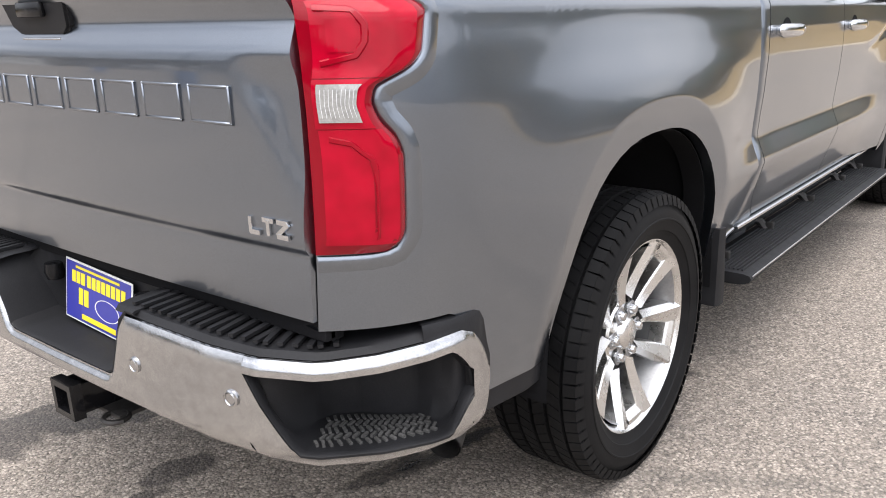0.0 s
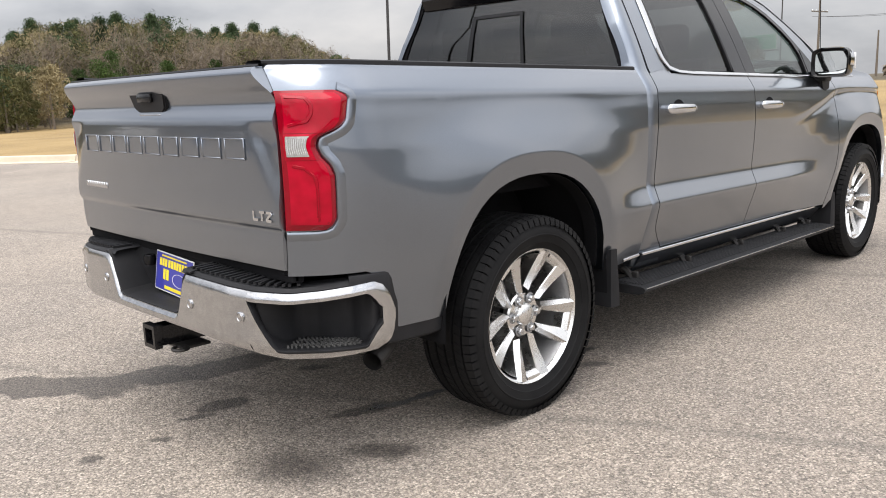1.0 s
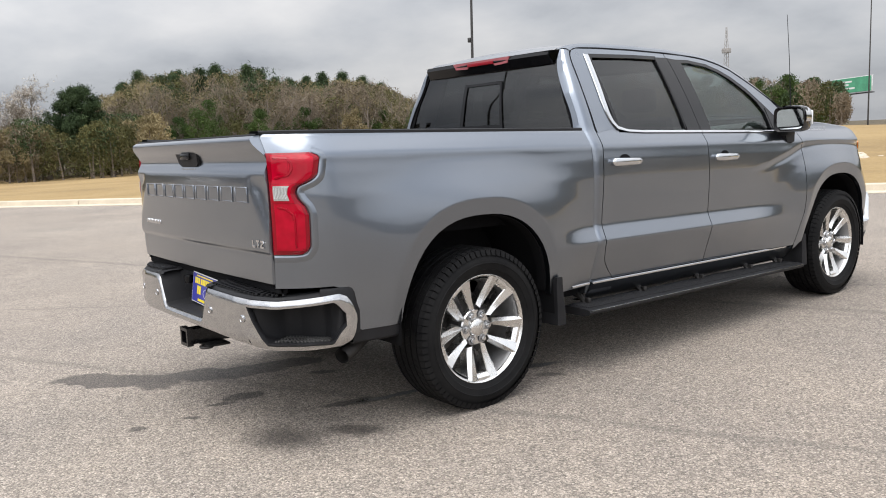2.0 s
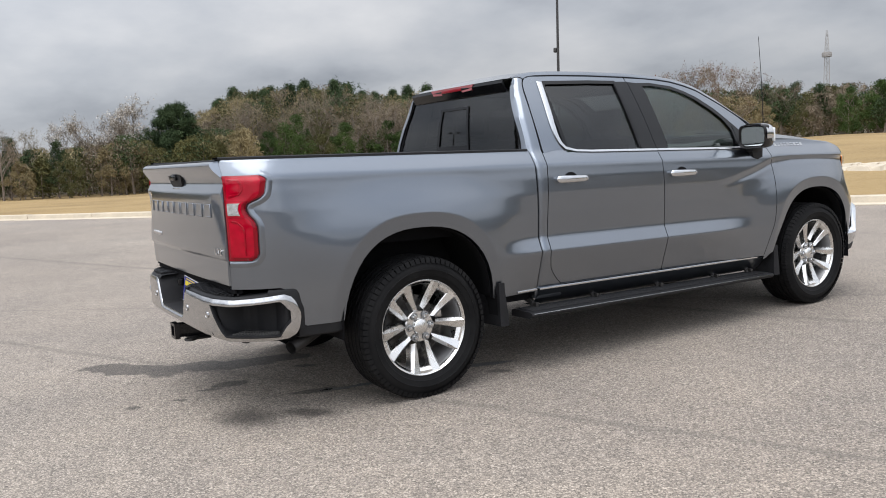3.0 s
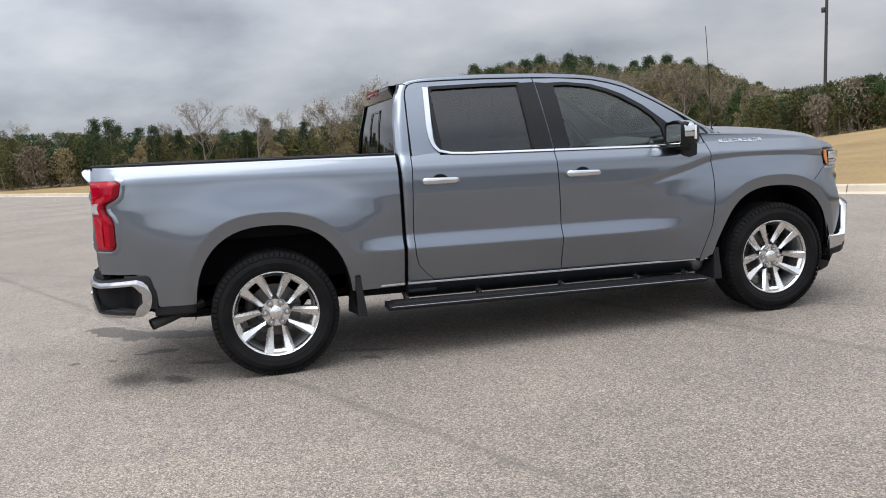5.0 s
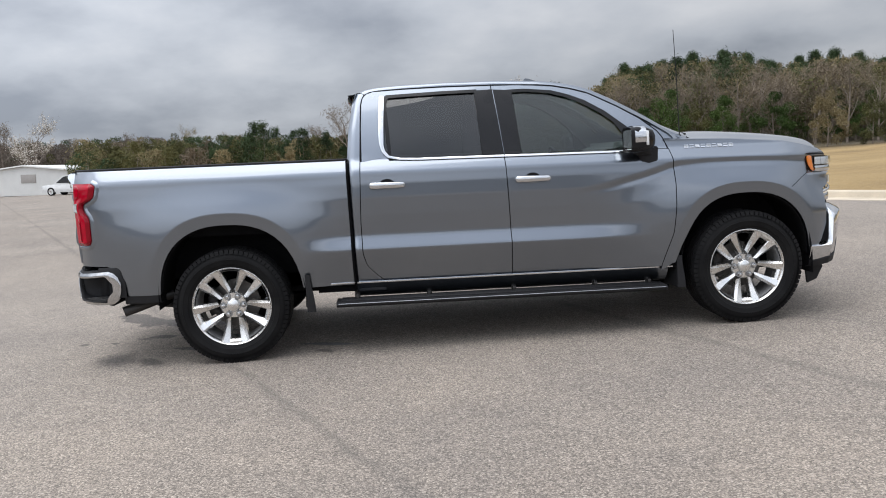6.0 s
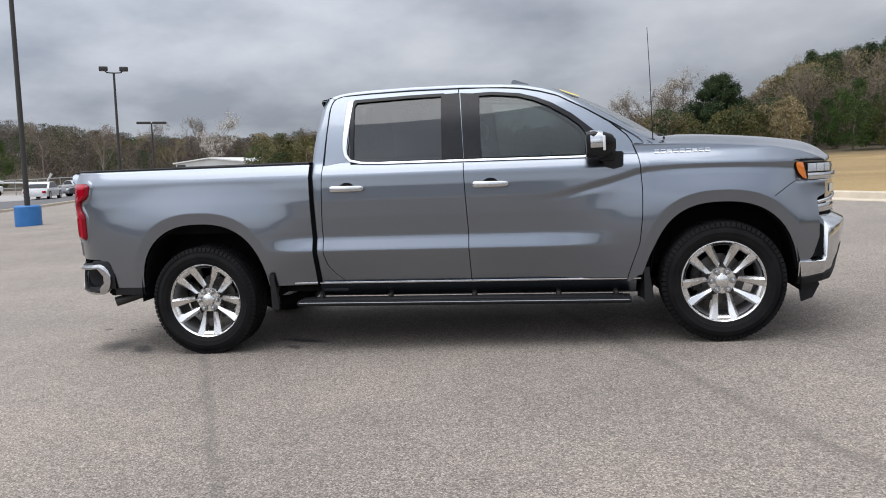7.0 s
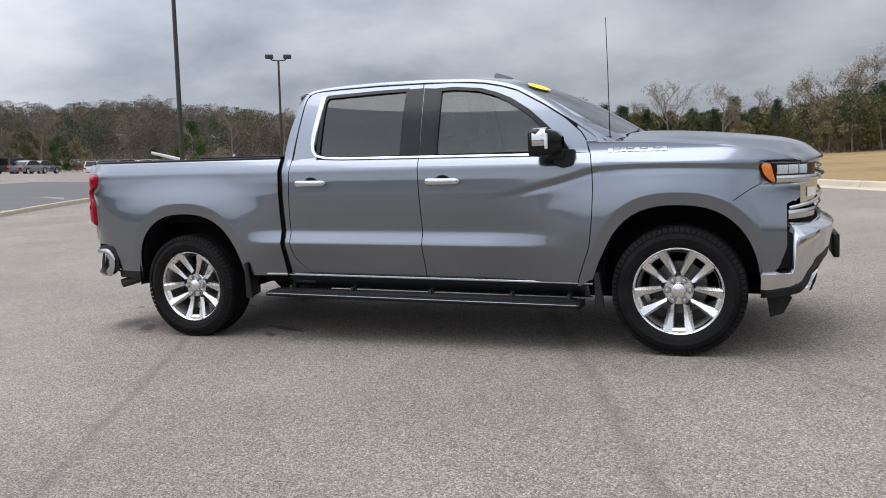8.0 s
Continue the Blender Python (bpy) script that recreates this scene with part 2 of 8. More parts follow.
GLASS_DARK = pane("privacy_glass", (0.36, 0.37, 0.37), 1.72)
GLASS_FRONT = pane("side_glass", (0.58, 0.63, 0.61), 1.66)
GLASS_SCREEN = pane("windscreen_glass", (0.88, 0.92, 0.905), 1.75)
MIRROR = material("mirror_glass", (0.85, 0.87, 0.86), 0.02, 1.0)
CLEAR = pane("clear_lens", (0.92, 0.93, 0.94), 1.35)

RED = material("red_lens", (0.42, 0.002, 0.012), 0.05, spec=0.25)
n = Nodes(RED)
co = n.object_co()
n.link(n.ramp(n.noise(co, 14, 2), (0.35, (0.31, 0.001, 0.012)), (0.65, (0.44, 0.002, 0.020))), n.b.inputs["Base Color"])
RED_DEEP = material("deep_red_lens", (0.25, 0.001, 0.010), 0.08, spec=0.3)
RED_PALE = worn("faded_red_lens", (0.42, 0.10, 0.12), 0.2, coat=0.8, vary=0.15)
RED_MID = material("shaded_red_lens", (0.30, 0.001, 0.012), 0.08, spec=0.3)
AMBER = worn("amber_lens", (0.75, 0.20, 0.02), 0.15, coat=1.0, vary=0.12, scale=30)
WHITE_LENS = worn("reversing_lens", (0.75, 0.76, 0.76), 0.12, coat=1.0, vary=0.12, scale=60)
REVERSE_LENS = worn("grey_clear_lens", (0.34, 0.335, 0.32), 0.15, coat=0.6, vary=0.3, scale=90, fine=300)
BLUE = worn("blue_plate", (0.03, 0.035, 0.30), 0.35, coat=0.3, vary=0.1)
YELLOW = worn("yellow_print", (0.85, 0.68, 0.03), 0.4, vary=0.08)
PALE = worn("pale_print", (0.75, 0.75, 0.72), 0.4, vary=0.08)

# ---- the pickup truck: rear axle at y = 0, nose towards +y ----
truck = empty("pickup_truck", "grey metallic crew-cab pickup truck parked on the asphalt", "truck")

SIDE_Z = [0.36, 0.45, 0.52, 0.62, 0.72, 0.757, 0.768, 0.80, 0.84, 0.862, 0.92, 1.0, 1.12, 1.22, 1.265, 1.288, 1.298, 1.31, 1.34, 1.385, 1.42]
SIDE_X = [0.848, 0.866, 0.882, 0.912, 0.945, 0.9555, 0.953, 0.940, 0.924, 0.9215, 0.926, 0.933, 0.939, 0.936, 0.931, 0.929, 0.927, 0.920, 0.902, 0.871, 0.860]
PLAIN_X = [0.868, 0.884, 0.896, 0.911, 0.921, 0.924, 0.925, 0.927, 0.930, 0.931, 0.934, 0.937, 0.938, 0.933, 0.929, 0.928, 0.926, 0.919, 0.901, 0.870, 0.860]
# the line that sweeps down from the wing's shoulder across the front door
SWEEP = ([2.3, 2.5, 2.75, 3.0, 3.2, 3.265, 3.45, 3.75, 4.19, 4.5], [1.10, 1.12, 1.160, 1.222, 1.280, 1.292, 1.303, 1.302, 1.286, 1.26])
with_crease, without_crease = curve_x(SIDE_Z, SIDE_X), curve_x(SIDE_Z, PLAIN_X)
# wheel arches: centre y, centre z, half width, height
ARCHES = ((0.010, 0.400, 0.500, 0.580), (3.735, 0.475, 0.482, 0.562))
POWER = 2.45


def arch_r(y, z, arch):
    yc, zc, a, b = arch
    return ((abs(y - yc) / a) ** POWER + (max(0, z - zc) / b) ** POWER) ** (1 / POWER)


def arch_top(y, arch):
    yc, zc, a, b = arch
    d = abs(y - yc) / a
    return zc + b * (1 - d ** POWER) ** (1 / POWER) if d < 1 else -1.0


# reach of the swollen shoulder behind and before each arch
REACH = ((0.30, 1.15, 0.28, 1.12), (0.32, 1.20, 0.42, 0.80))


def swell(y, z):
    """The side swells out from below the upper crease towards the wheels."""
    out = 0.0
    for k, (yc, zc, a, b) in enumerate(ARCHES):
        top = float(np.interp(y, *SWEEP)) - 0.015 if k else 1.275
        b0, b1, f0, f1 = REACH[k]
        reach = 1 - (smooth(f0, f1, y - yc) if y > yc else smooth(b0, b1, yc - y))
        out = max(out, 0.044 * reach * smooth(top, top - 0.42, z))
    return out


def plain_side(y, z):
    c = smooth(0.42, 0.84, y) * (1 - smooth(2.45, 3.16, y))
    x = lerp(without_crease(z, 0.009), with_crease(z, 0.006), c)
    if y > 2.4:
        line = float(np.interp(y, *SWEEP))
        f = smooth(2.42, 2.95, y) * (1 - smooth(4.12, 4.34, y))
        d = z - line
        up = max(0.09, 1.385 - line)
        x += f * float(np.interp(d, [-0.20, -0.075, -0.042, -0.006, 0.004, up], [0.0, -0.004, -0.009, 0.0055, 0.0055, 0.0]))
    return x + swell(y, z)


def side_x(y, z):
    """How far the painted side stands out from the middle of the truck."""
    x = plain_side(y, z)
    for yc, zc, a, b in ARCHES:
        r = arch_r(y, z, (yc, zc, a, b))
        # the hollow shoulder over the arch, which dies away before and behind the wheel
        rise = min(1.0, max(0.0, (z - zc) / (b * max(r, 0.01))))
        crest = lerp(plain_side(y, z) + 0.010, 0.986, smooth(0.25, 0.90, rise))
        long_ = lerp(0.80, 0.43, rise ** 2)
        if r < 1.14:
            x = crest - 0.012 * (1.14 - r) / 0.14
        elif r < 1.14 + long_:
            x = max(x, lerp(x, crest, (1 - (r - 1.14) / long_) ** 2.2))
    if y < -0.70:
        x -= 0.134 * ((-0.70 - y) / 0.345) ** 3
    if y > 3.98:
        x -= 0.185 * ((y - 3.98) / 0.46) ** 2 * lerp(0.50, 1.0, smooth(0.85, 1.12, z))
        # seat of the headlamp
        x -= 0.024 * smooth(4.205, 4.235, y) * smooth(1.143, 1.160, z) * (1 - smooth(1.286, 1.296, z))
    return x


def cab_x(y, z):
    if z < 1.385:
        return side_x(y, z)
    h = z - 1.385
    return 0.870 - 0.40 * h - 0.20 * h * h


def between(a, b, n):
    return [lerp(a, b, i / (n - 1)) for i in range(n)]


def arch_columns(arch, n=26):
    yc, zc, a, b = arch
    return [yc - a * math.cos(math.pi * i / n) for i in range(n + 1)]


def side_panel(ys, low, high, ny, lip=0.035, shift=None, fold=True, tail=0.0):
    """A pressed panel with its lower and upper edges folded inwards."""
    bm = bmesh.new()
    rows = []
    for k, y0 in enumerate(ys):
        zb, zt = low(y0), high(y0)
        col = []
        for j in range(ny):
            v = j / (ny - 1)
            z = lerp(zb, zt, v)
            y = y0 + (shift(y0, z) if shift else 0)
            col.append((side_x(y, z), y, z))
        f = col[0]
        col.insert(0, (f[0] - lip, f[1], f[2] + 0.004))
        if fold:
            t = col[-1]
            col.append((t[0] - 0.012, t[1], t[2] + 0.007))
            col.append((t[0] - 0.075, t[1], t[2] + 0.009))
        rows.append(col)
    if tail:
        rows.append([(p[0] - tail, p[1] - 0.004, p[2]) for p in rows[-1]])
    grid(bm, rows)
    return outward(bm)


def two_sides(name, make, mat, label="", owner=truck, maker=body_part, angle=38):
    right = maker(name, make(), mat, owner, label, angle)
    left = maker(name, mirrored(make()), mat, owner, label, angle)
    return right, left


# --- bed sides ---
def bed_low(y):
    if abs(y - ARCHES[0][0]) < ARCHES[0][2]:
        return max(0.515, arch_top(y, ARCHES[0]))
    if y < 0:
        return lerp(0.725, 0.508, smooth(-0.83, -0.70, y))
    return 0.505


def bed_high(y):
    return 1.383


bed_ys = sorted(set([round(v, 4) for v in between(-1.043, -0.80, 16) + between(-0.80, -0.495, 16) + arch_columns(ARCHES[0]) + between(0.512, 0.866, 12)]))
two_sides("bed_side", lambda: side_panel(bed_ys, bed_low, bed_high, 64), PAINT)


def rail_cap():
    bm = bmesh.new()
    rows = []
    for y in between(-1.043, 0.862, 40):
        x = side_x(y, 1.383)
        rows.append([(x - 0.004, y, 1.384), (x - 0.005, y, 1.398), (x - 0.014, y, 1.402), (x - 0.085, y, 1.402), (x - 0.092, y, 1.396), (x - 0.092, y, 1.384)])
    grid(bm, rows)
    return outward(bm)


two_sides("bed_rail_cap", rail_cap, PLASTIC, "black plastic bed rail cap")


def bed_inner():
    bm = bmesh.new()
    outline = [(-0.79, 1.37), (-0.77, 1.36), (-0.76, 0.90), (0.76, 0.90), (0.77, 1.36), (0.79, 1.37)]
    grid(bm, [[(x, y, z) for x, z in outline] for y in (-1.00, 0.0, 0.858)])
    v = [bm.verts.new(p) for p in ((-0.77, 0.860, 1.37), (0.77, 0.860, 1.37), (0.76, 0.860, 0.90), (-0.76, 0.860, 0.90))]
    bm.faces.new(v)
    return solid(bm, 0.01)


body_part("bed_liner", bed_inner(), LINER, truck, "black sprayed bed liner")


# lower sill behind the rear wheels and in front of them
def sill_strip(y0, y1, z0, z1, out=0.0):
    bm = bmesh.new()
    rows = []
    for y in between(y0, y1, 8):
        x = side_x(y, z1) + out
        rows.append([(x - 0.05, y, z1), (x - 0.004, y, z1), (x - 0.008, y, z0 + 0.01), (x - 0.02, y, z0), (x - 0.06, y, z0)])
    grid(bm, rows)
    return solid(bm, 0.004)


two_sides("rear_valance", lambda: sill_strip(-0.74, -0.49, 0.447, 0.510), PLASTIC)

# --- tailgate ---
GATE_Z = [0.745, 0.80, 0.860, 0.870, 0.886, 0.90, 1.02, 1.12, 1.20, 1.222, 1.262, 1.276, 1.30, 1.325, 1.345, 1.362, 1.374, 1.380]
GATE_Y = [0.013, 0.016, 0.016, 0.014, 0.025, 0.027, 0.027, 0.027, 0.025, 0.022, 0.003, 0.002, 0.013, 0.034, 0.048, 0.052, 0.046, 0.030]
gate_out = curve_x(GATE_Z, GATE_Y)


def gate_y(x, z):
    a = abs(x)
    side_drop = smooth(0.0, 0.085, a - (0.640 + 0.56 * (1.2 - z))) * smooth(0.892, 0.93, z) * (1 - smooth(1.165, 1.222, z))
    bow = 0.018 * (1 - (a / 0.80) ** 2)
    return -1.040 - gate_out(z, 0.006) + 0.013 * side_drop - bow


def gate_half(z):
    return min(0.8145, side_x(-1.043, z) - 0.002)


tailgate_bm = bmesh.new()
gxs, gzs = between(-1, 1, 81), sorted(set([round(lerp(a, b, t), 4) for a, b in zip(GATE_Z, GATE_Z[1:]) for t in (0, 0.25, 0.5, 0.75)] + [1.380]))
rows = []
for u in gxs:
    gate_pt = lambda z, d, up=0.0: (u * gate_half(z), gate_y(u * gate_half(z), z) + d, z + up)
    rows.append([gate_pt(0.745, 0.03, 0.001)] + [gate_pt(z, 0) for z in gzs] + [gate_pt(1.380, 0.045, 0.003)])
rows.insert(0, [(p[0], p[1] + 0.05, p[2]) for p in rows[0]])
rows.append([(p[0], p[1] + 0.05, p[2]) for p in rows[-1]])
grid(tailgate_bm, rows)
tailgate = body_part("tailgate", outward(tailgate_bm), PAINT, truck)
gate_cap = bmesh.new()
grid(gate_cap, [[(x, gate_y(x, 1.380) + d, z) for d, z in ((0.012, 1.383), (0.016, 1.389), (0.05, 1.391), (0.085, 1.391), (0.09, 1.34))] for x in between(-0.748, 0.748, 31)])
body_part("tailgate_cap", outward(gate_cap), PLASTIC, tailgate, "black plastic tailgate cap")
gap_bm = bmesh.new()
box(gap_bm, -0.80, 0.80, -1.02, -0.99, 0.70, 1.30)
box(gap_bm, -0.755, 0.755, -1.02, -0.99, 1.30, 1.37)
body_part("tailgate_core", gap_bm, LINER, truck, "dark shut line round the tailgate")

# handle pocket
hb = bmesh.new()
yh = -1.085
prism(hb, [(-0.145, yh, 1.327), (0.145, yh, 1.327), (0.125, yh + 0.012, 1.262), (0.095, yh + 0.018, 1.245), (-0.095, yh + 0.018, 1.245), (-0.125, yh + 0.012, 1.262)], (0, 0.035, 0))
bmesh.ops.bevel(hb, geom=hb.edges[:], offset=0.006, segments=2, affect="EDGES")
handle = body_part("tailgate_handle", hb, PLASTIC, tailgate, "black plastic tailgate handle")
hb = bmesh.new()
box(hb, -0.055, 0.055, -1.094, -1.078, 1.285, 1.318, 0.006)
body_part("handle_button", hb, GLOSS_BLACK, handle)
hb = bmesh.new()
box(hb, -0.085, 0.085, -1.074, -1.062, 1.238, 1.243, 0.002)
body_part("handle_trim", hb, CHROME, handle)

# raised outline blocks where the maker's lettering is pressed into the gate
for k in range(9):
    xc = -0.560 + 0.1435 * k
    wid = 0.061
    eb = bmesh.new()
    zc, hh, lw = 1.127, 0.035, 0.006
    for x0, x1, z0, z1 in ((xc - wid, xc + wid, zc + hh - lw, zc + hh), (xc - wid, xc + wid, zc - hh, zc - hh + lw),
                           (xc - wid, xc - wid + lw, zc - hh, zc + hh), (xc + wid - lw, xc + wid, zc - hh, zc + hh)):
        yy = gate_y(xc, (z0 + z1) / 2)
        box(eb, x0, x1, yy - 0.0035, yy + 0.004, z0, z1, 0.002, 1)
    body_part("pressed_block", eb, PAINT, tailgate, "pressed outline in grey paint")
for k in range(9):
    eb = bmesh.new()
    xc = -0.665 + 0.0265 * k
    yy = gate_y(xc, 0.952)
    box(eb, xc - 0.010, xc + 0.010, yy - 0.005, yy + 0.002, 0.940, 0.964, 0.002, 1)
    body_part("badge_bar", eb, CHROME, tailgate, "small chrome badge bar")


def letter(name, strokes, x, z, h, owner):
    bm = bmesh.new()
    yy = gate_y(x, z)
    for i, (x0, z0, x1, z1) in enumerate(strokes):
        a, b = Vector((x + x0 * h, yy, z + z0 * h)), Vector((x + x1 * h, yy, z + z1 * h))
        nrm = Vector((-(b - a).z, 0, (b - a).x)).normalized() * 0.0044
        prism(bm, [a + nrm, b + nrm, b - nrm, a - nrm], (0, -0.004 - 0.0006 * i, 0))
    return body_part(name, bm, CHROME, owner, "chrome trim letter")


letter("letter", [(0, 0, 0, 1), (-0.05, 0.07, 0.85, 0.07)], 0.669, 0.902, 0.030, tailgate)
letter("letter", [(0, 0.93, 1.0, 0.93), (0.5, 0, 0.5, 0.93)], 0.702, 0.902, 0.030, tailgate)
letter("letter", [(0, 0.93, 1.0, 0.93), (1.0, 0.9, 0.0, 0.1), (0, 0.07, 1.0, 0.07)], 0.739, 0.902, 0.030, tailgate)

# --- tail lamps, wrapped round the rear corners ---
LAMP_OUT = curve_x([0.874, 0.882, 0.905, 1.045, 1.075, 1.105, 1.135, 1.165, 1.19, 1.21, 1.285, 1.298, 1.306],
                   [-0.955, -0.932, -0.920, -0.918, -0.928, -0.952, -0.962, -0.954, -0.895, -0.872, -0.855, -0.870, -0.90])


def lamp_surface(u, z, out):
    y = lerp(-1.042, LAMP_OUT(z, 0.006), u)
    bulge = out * lerp(0.6, 1.0, smooth(0.25, 0.7, u)) * (1 - (2 * u - 1) ** 6) * (1 - smooth(1.27, 1.31, z)) * smooth(0.868, 0.90, z)
    ridge = 0.012 * math.exp(-((u - 0.56) / 0.05) ** 2) * (1 - smooth(1.03, 1.07, z)) * smooth(0.89, 0.93, z)
    s = side_x(y, z) + 0.004 + bulge + ridge
    return (s, y - 0.006 - 0.5 * bulge, z)


def lamp_shell(out=0.023, inset=0.0, z0=0.874, z1=1.306, nz=56, nu=16):
    bm = bmesh.new()
    rows = []
    for z in between(z0, z1, nz):
        row = [lamp_surface(u, z, out) for u in between(inset, 1 - inset, nu)]
        a, b = row[0], row[-1]
        rows.append([(a[0] - 0.03, a[1] + 0.02, a[2])] + row + [(b[0] - 0.03, b[1] + 0.01, b[2])])
    grid(bm, rows)
    return outward(bm)


def lamp_patch(u0, u1, z0, z1, lift):
    bm = bmesh.new()
    rows = []
    for z in between(z0, z1, 14):
        rows.append([tuple(Vector(lamp_surface(u, z, 0.023)) + Vector((lift * 0.7, -lift * 0.7, 0))) for u in between(u0, u1, 10)])
    grid(bm, rows)
    return solid(bm, 0.0015)


def lamp_ribbon(pts, wide, lift):
    bm = bmesh.new()
    p = spread(pts, 40)
    rows = []
    for k, (u, z) in enumerate(p):
        a, b = p[max(0, k - 1)], p[min(len(p) - 1, k + 1)]
        d = Vector(((b[0] - a[0]) * 0.2, b[1] - a[1])).normalized()
        row = []
        for s, h in ((-1, 0), (-0.6, 1), (0.6, 1), (1, 0)):
            q = Vector(lamp_surface(min(0.98, max(0.02, u - d.y * wide * s / 0.2)), z + d.x * wide * s, 0.023))
            row.append(tuple(q + Vector((0.7, -0.7, 0)) * (0.002 + lift * h)))
        rows.append(row)
    grid(bm, rows)
    return outward(bm)


def lamp_lip():
    """The pressed lip of paint that runs round the lamp."""
    bm = bmesh.new()
    path = [(LAMP_OUT(z, 0.006), z) for z in between(1.304, 0.888, 70)] + [(-0.935, 0.877), (-0.950, 0.871), (-0.975, 0.868), (-1.0, 0.868), (-1.03, 0.868), (-1.042, 0.868)]
    rows = []
    for k, (y, z) in enumerate(path):
        a, b = path[max(0, k - 2)], path[min(len(path) - 1, k + 2)]
        d = Vector((b[0] - a[0], b[1] - a[1])).normalized()
        nrm = Vector((-d.y, d.x))
        row = []
        for o, h in ((-0.002, 0.003), (0.003, 0.007), (0.009, 0.008), (0.017, 0.006), (0.026, 0.002), (0.034, -0.003)):
            yy, zz = max(-1.043, y + nrm.x * o), z + nrm.y * o
            row.append((side_x(yy, zz) + h * 0.8, yy - h * 0.5, zz))
        rows.append(row)
    grid(bm, rows)
    return outward(bm)


for flip in (False, True):
    side = (lambda b: mirrored(b)) if flip else (lambda b: b)
    lamp = body_part("tail_lamp", side(lamp_shell()), RED_DEEP, truck, "red tail lamp with a white reversing lens")
    body_part("upper_lens", side(lamp_patch(0.07, 0.87, 1.1775, 1.298, 0.0016)), RED, lamp, "red lens")
    body_part("lower_lens", side(lamp_patch(0.09, 0.87, 0.894, 1.0935, 0.0016)), RED, lamp, "red lens")
    body_part("loop_lens", side(lamp_ribbon([(0.10, 1.288), (0.34, 1.284), (0.42, 1.262), (0.43, 1.236), (0.36, 1.212), (0.12, 1.200)], 0.006, 0.003)), RED_MID, lamp, "dark red curved lamp strip")
    body_part("foot_strip", side(lamp_ribbon([(0.18, 1.078), (0.40, 1.070), (0.54, 1.045), (0.57, 0.99), (0.57, 0.925), (0.60, 0.905)], 0.0055, 0.003)), RED_MID, lamp, "dark red lamp strip")
    body_part("middle_lens", side(lamp_patch(0.07, 0.79, 1.0955, 1.1755, 0.0016)), RED, lamp, "red lens")
    body_part("bowl_lens", side(lamp_patch(0.16, 0.36, 1.218, 1.284, 0.0030)), RED, lamp, "red lens")
    lens = body_part("reversing_lens", side(lamp_patch(0.12, 0.66, 1.106, 1.168, 0.0045)), REVERSE_LENS, lamp, "clear ribbed reversing lens")
    for k in range(9):
        u = 0.17 + 0.055 * k
        body_part("lens_rib", side(lamp_ribbon([(u, 1.114), (u, 1.160)], 0.0012, 0.005)), WHITE_LENS, lens)
    body_part("lamp_surround", side(lamp_lip()), PAINT, lamp, "painted lip round the lamp")

# --- cab: corner posts, rear wall, roof ---
REAR_SEAM = curve_x([0.40, 0.53, 0.56, 0.64, 0.73, 0.935, 1.42, 1.78, 1.84, 1.87], [1.10, 1.085, 1.04, 0.968, 0.946, 0.946, 0.972, 0.995, 1.012, 1.04])
MID_SEAM = curve_x([0.40, 0.607, 0.894, 1.366, 1.83, 1.95], [2.010, 2.010, 2.010, 1.996, 1.962, 1.955])
FRONT_SEAM = curve_x([0.40, 0.526, 0.62, 0.768, 0.95, 1.128, 1.30, 1.368, 1.43, 1.489, 1.55], [3.08, 3.098, 3.130, 3.185, 3.208, 3.216, 3.208, 3.196, 3.172, 3.129, 3.06])
cab_rear = curve_x([0.40, 1.38, 1.60, 1.80, 1.87], [0.884, 0.884, 0.905, 0.945, 0.975])


def corner_post():
    bm = bmesh.new()
    rows = []
    for z in between(0.45, 1.865, 70):
        y0, y1 = cab_rear(z), REAR_SEAM(z, 0.02) - 0.003
        x = cab_x(y1, z)
        xi = lerp(0.79, 0.62, smooth(1.38, 1.82, z)) if z > 1.36 else x - 0.09
        rows.append([(xi, y0 - 0.010, z), (lerp(xi, x, 0.6), y0 - 0.006, z), (x - 0.022, y0, z), (x - 0.006, y0 + 0.012, z), (x, y0 + 0.028, z),
                     (x, lerp(y0 + 0.028, y1, 0.5), z), (x, y1, z), (x - 0.03, y1 + 0.001, z)])
    grid(bm, rows)
    return outward(bm)


two_sides("cab_corner_post", corner_post, PAINT)
rb = bmesh.new()
box(rb, -0.80, 0.80, 0.90, 0.93, 0.5, 1.40)
body_part("cab_back_wall", rb, LINER, truck, "dark back wall of the cab")

SEAM_TOP = spread([(1.03, 1.855), (1.06, 1.870), (1.12, 1.881), (1.3, 1.890), (1.6, 1.896), (2.0, 1.895), (2.3, 1.884), (2.42, 1.872), (2.55, 1.845), (2.67, 1.808), (2.87, 1.700), (3.07, 1.578), (3.20, 1.492), (3.235, 1.46), (3.25, 1.42)], 60)
ROOF_EDGE = spread([(0.600, 0.955, 1.862), (0.575, 1.0, 1.885), (0.565, 1.12, 1.908), (0.560, 1.3, 1.919), (0.560, 1.6, 1.926), (0.558, 2.0, 1.925), (0.556, 2.3, 1.913), (0.560, 2.42, 1.902), (0.572, 2.55, 1.879), (0.595, 2.67, 1.846),
                    (0.640, 2.87, 1.745), (0.680, 3.07, 1.618), (0.715, 3.24, 1.512), (0.722, 3.30, 1.482), (0.76, 3.40, 1.44)], 60)


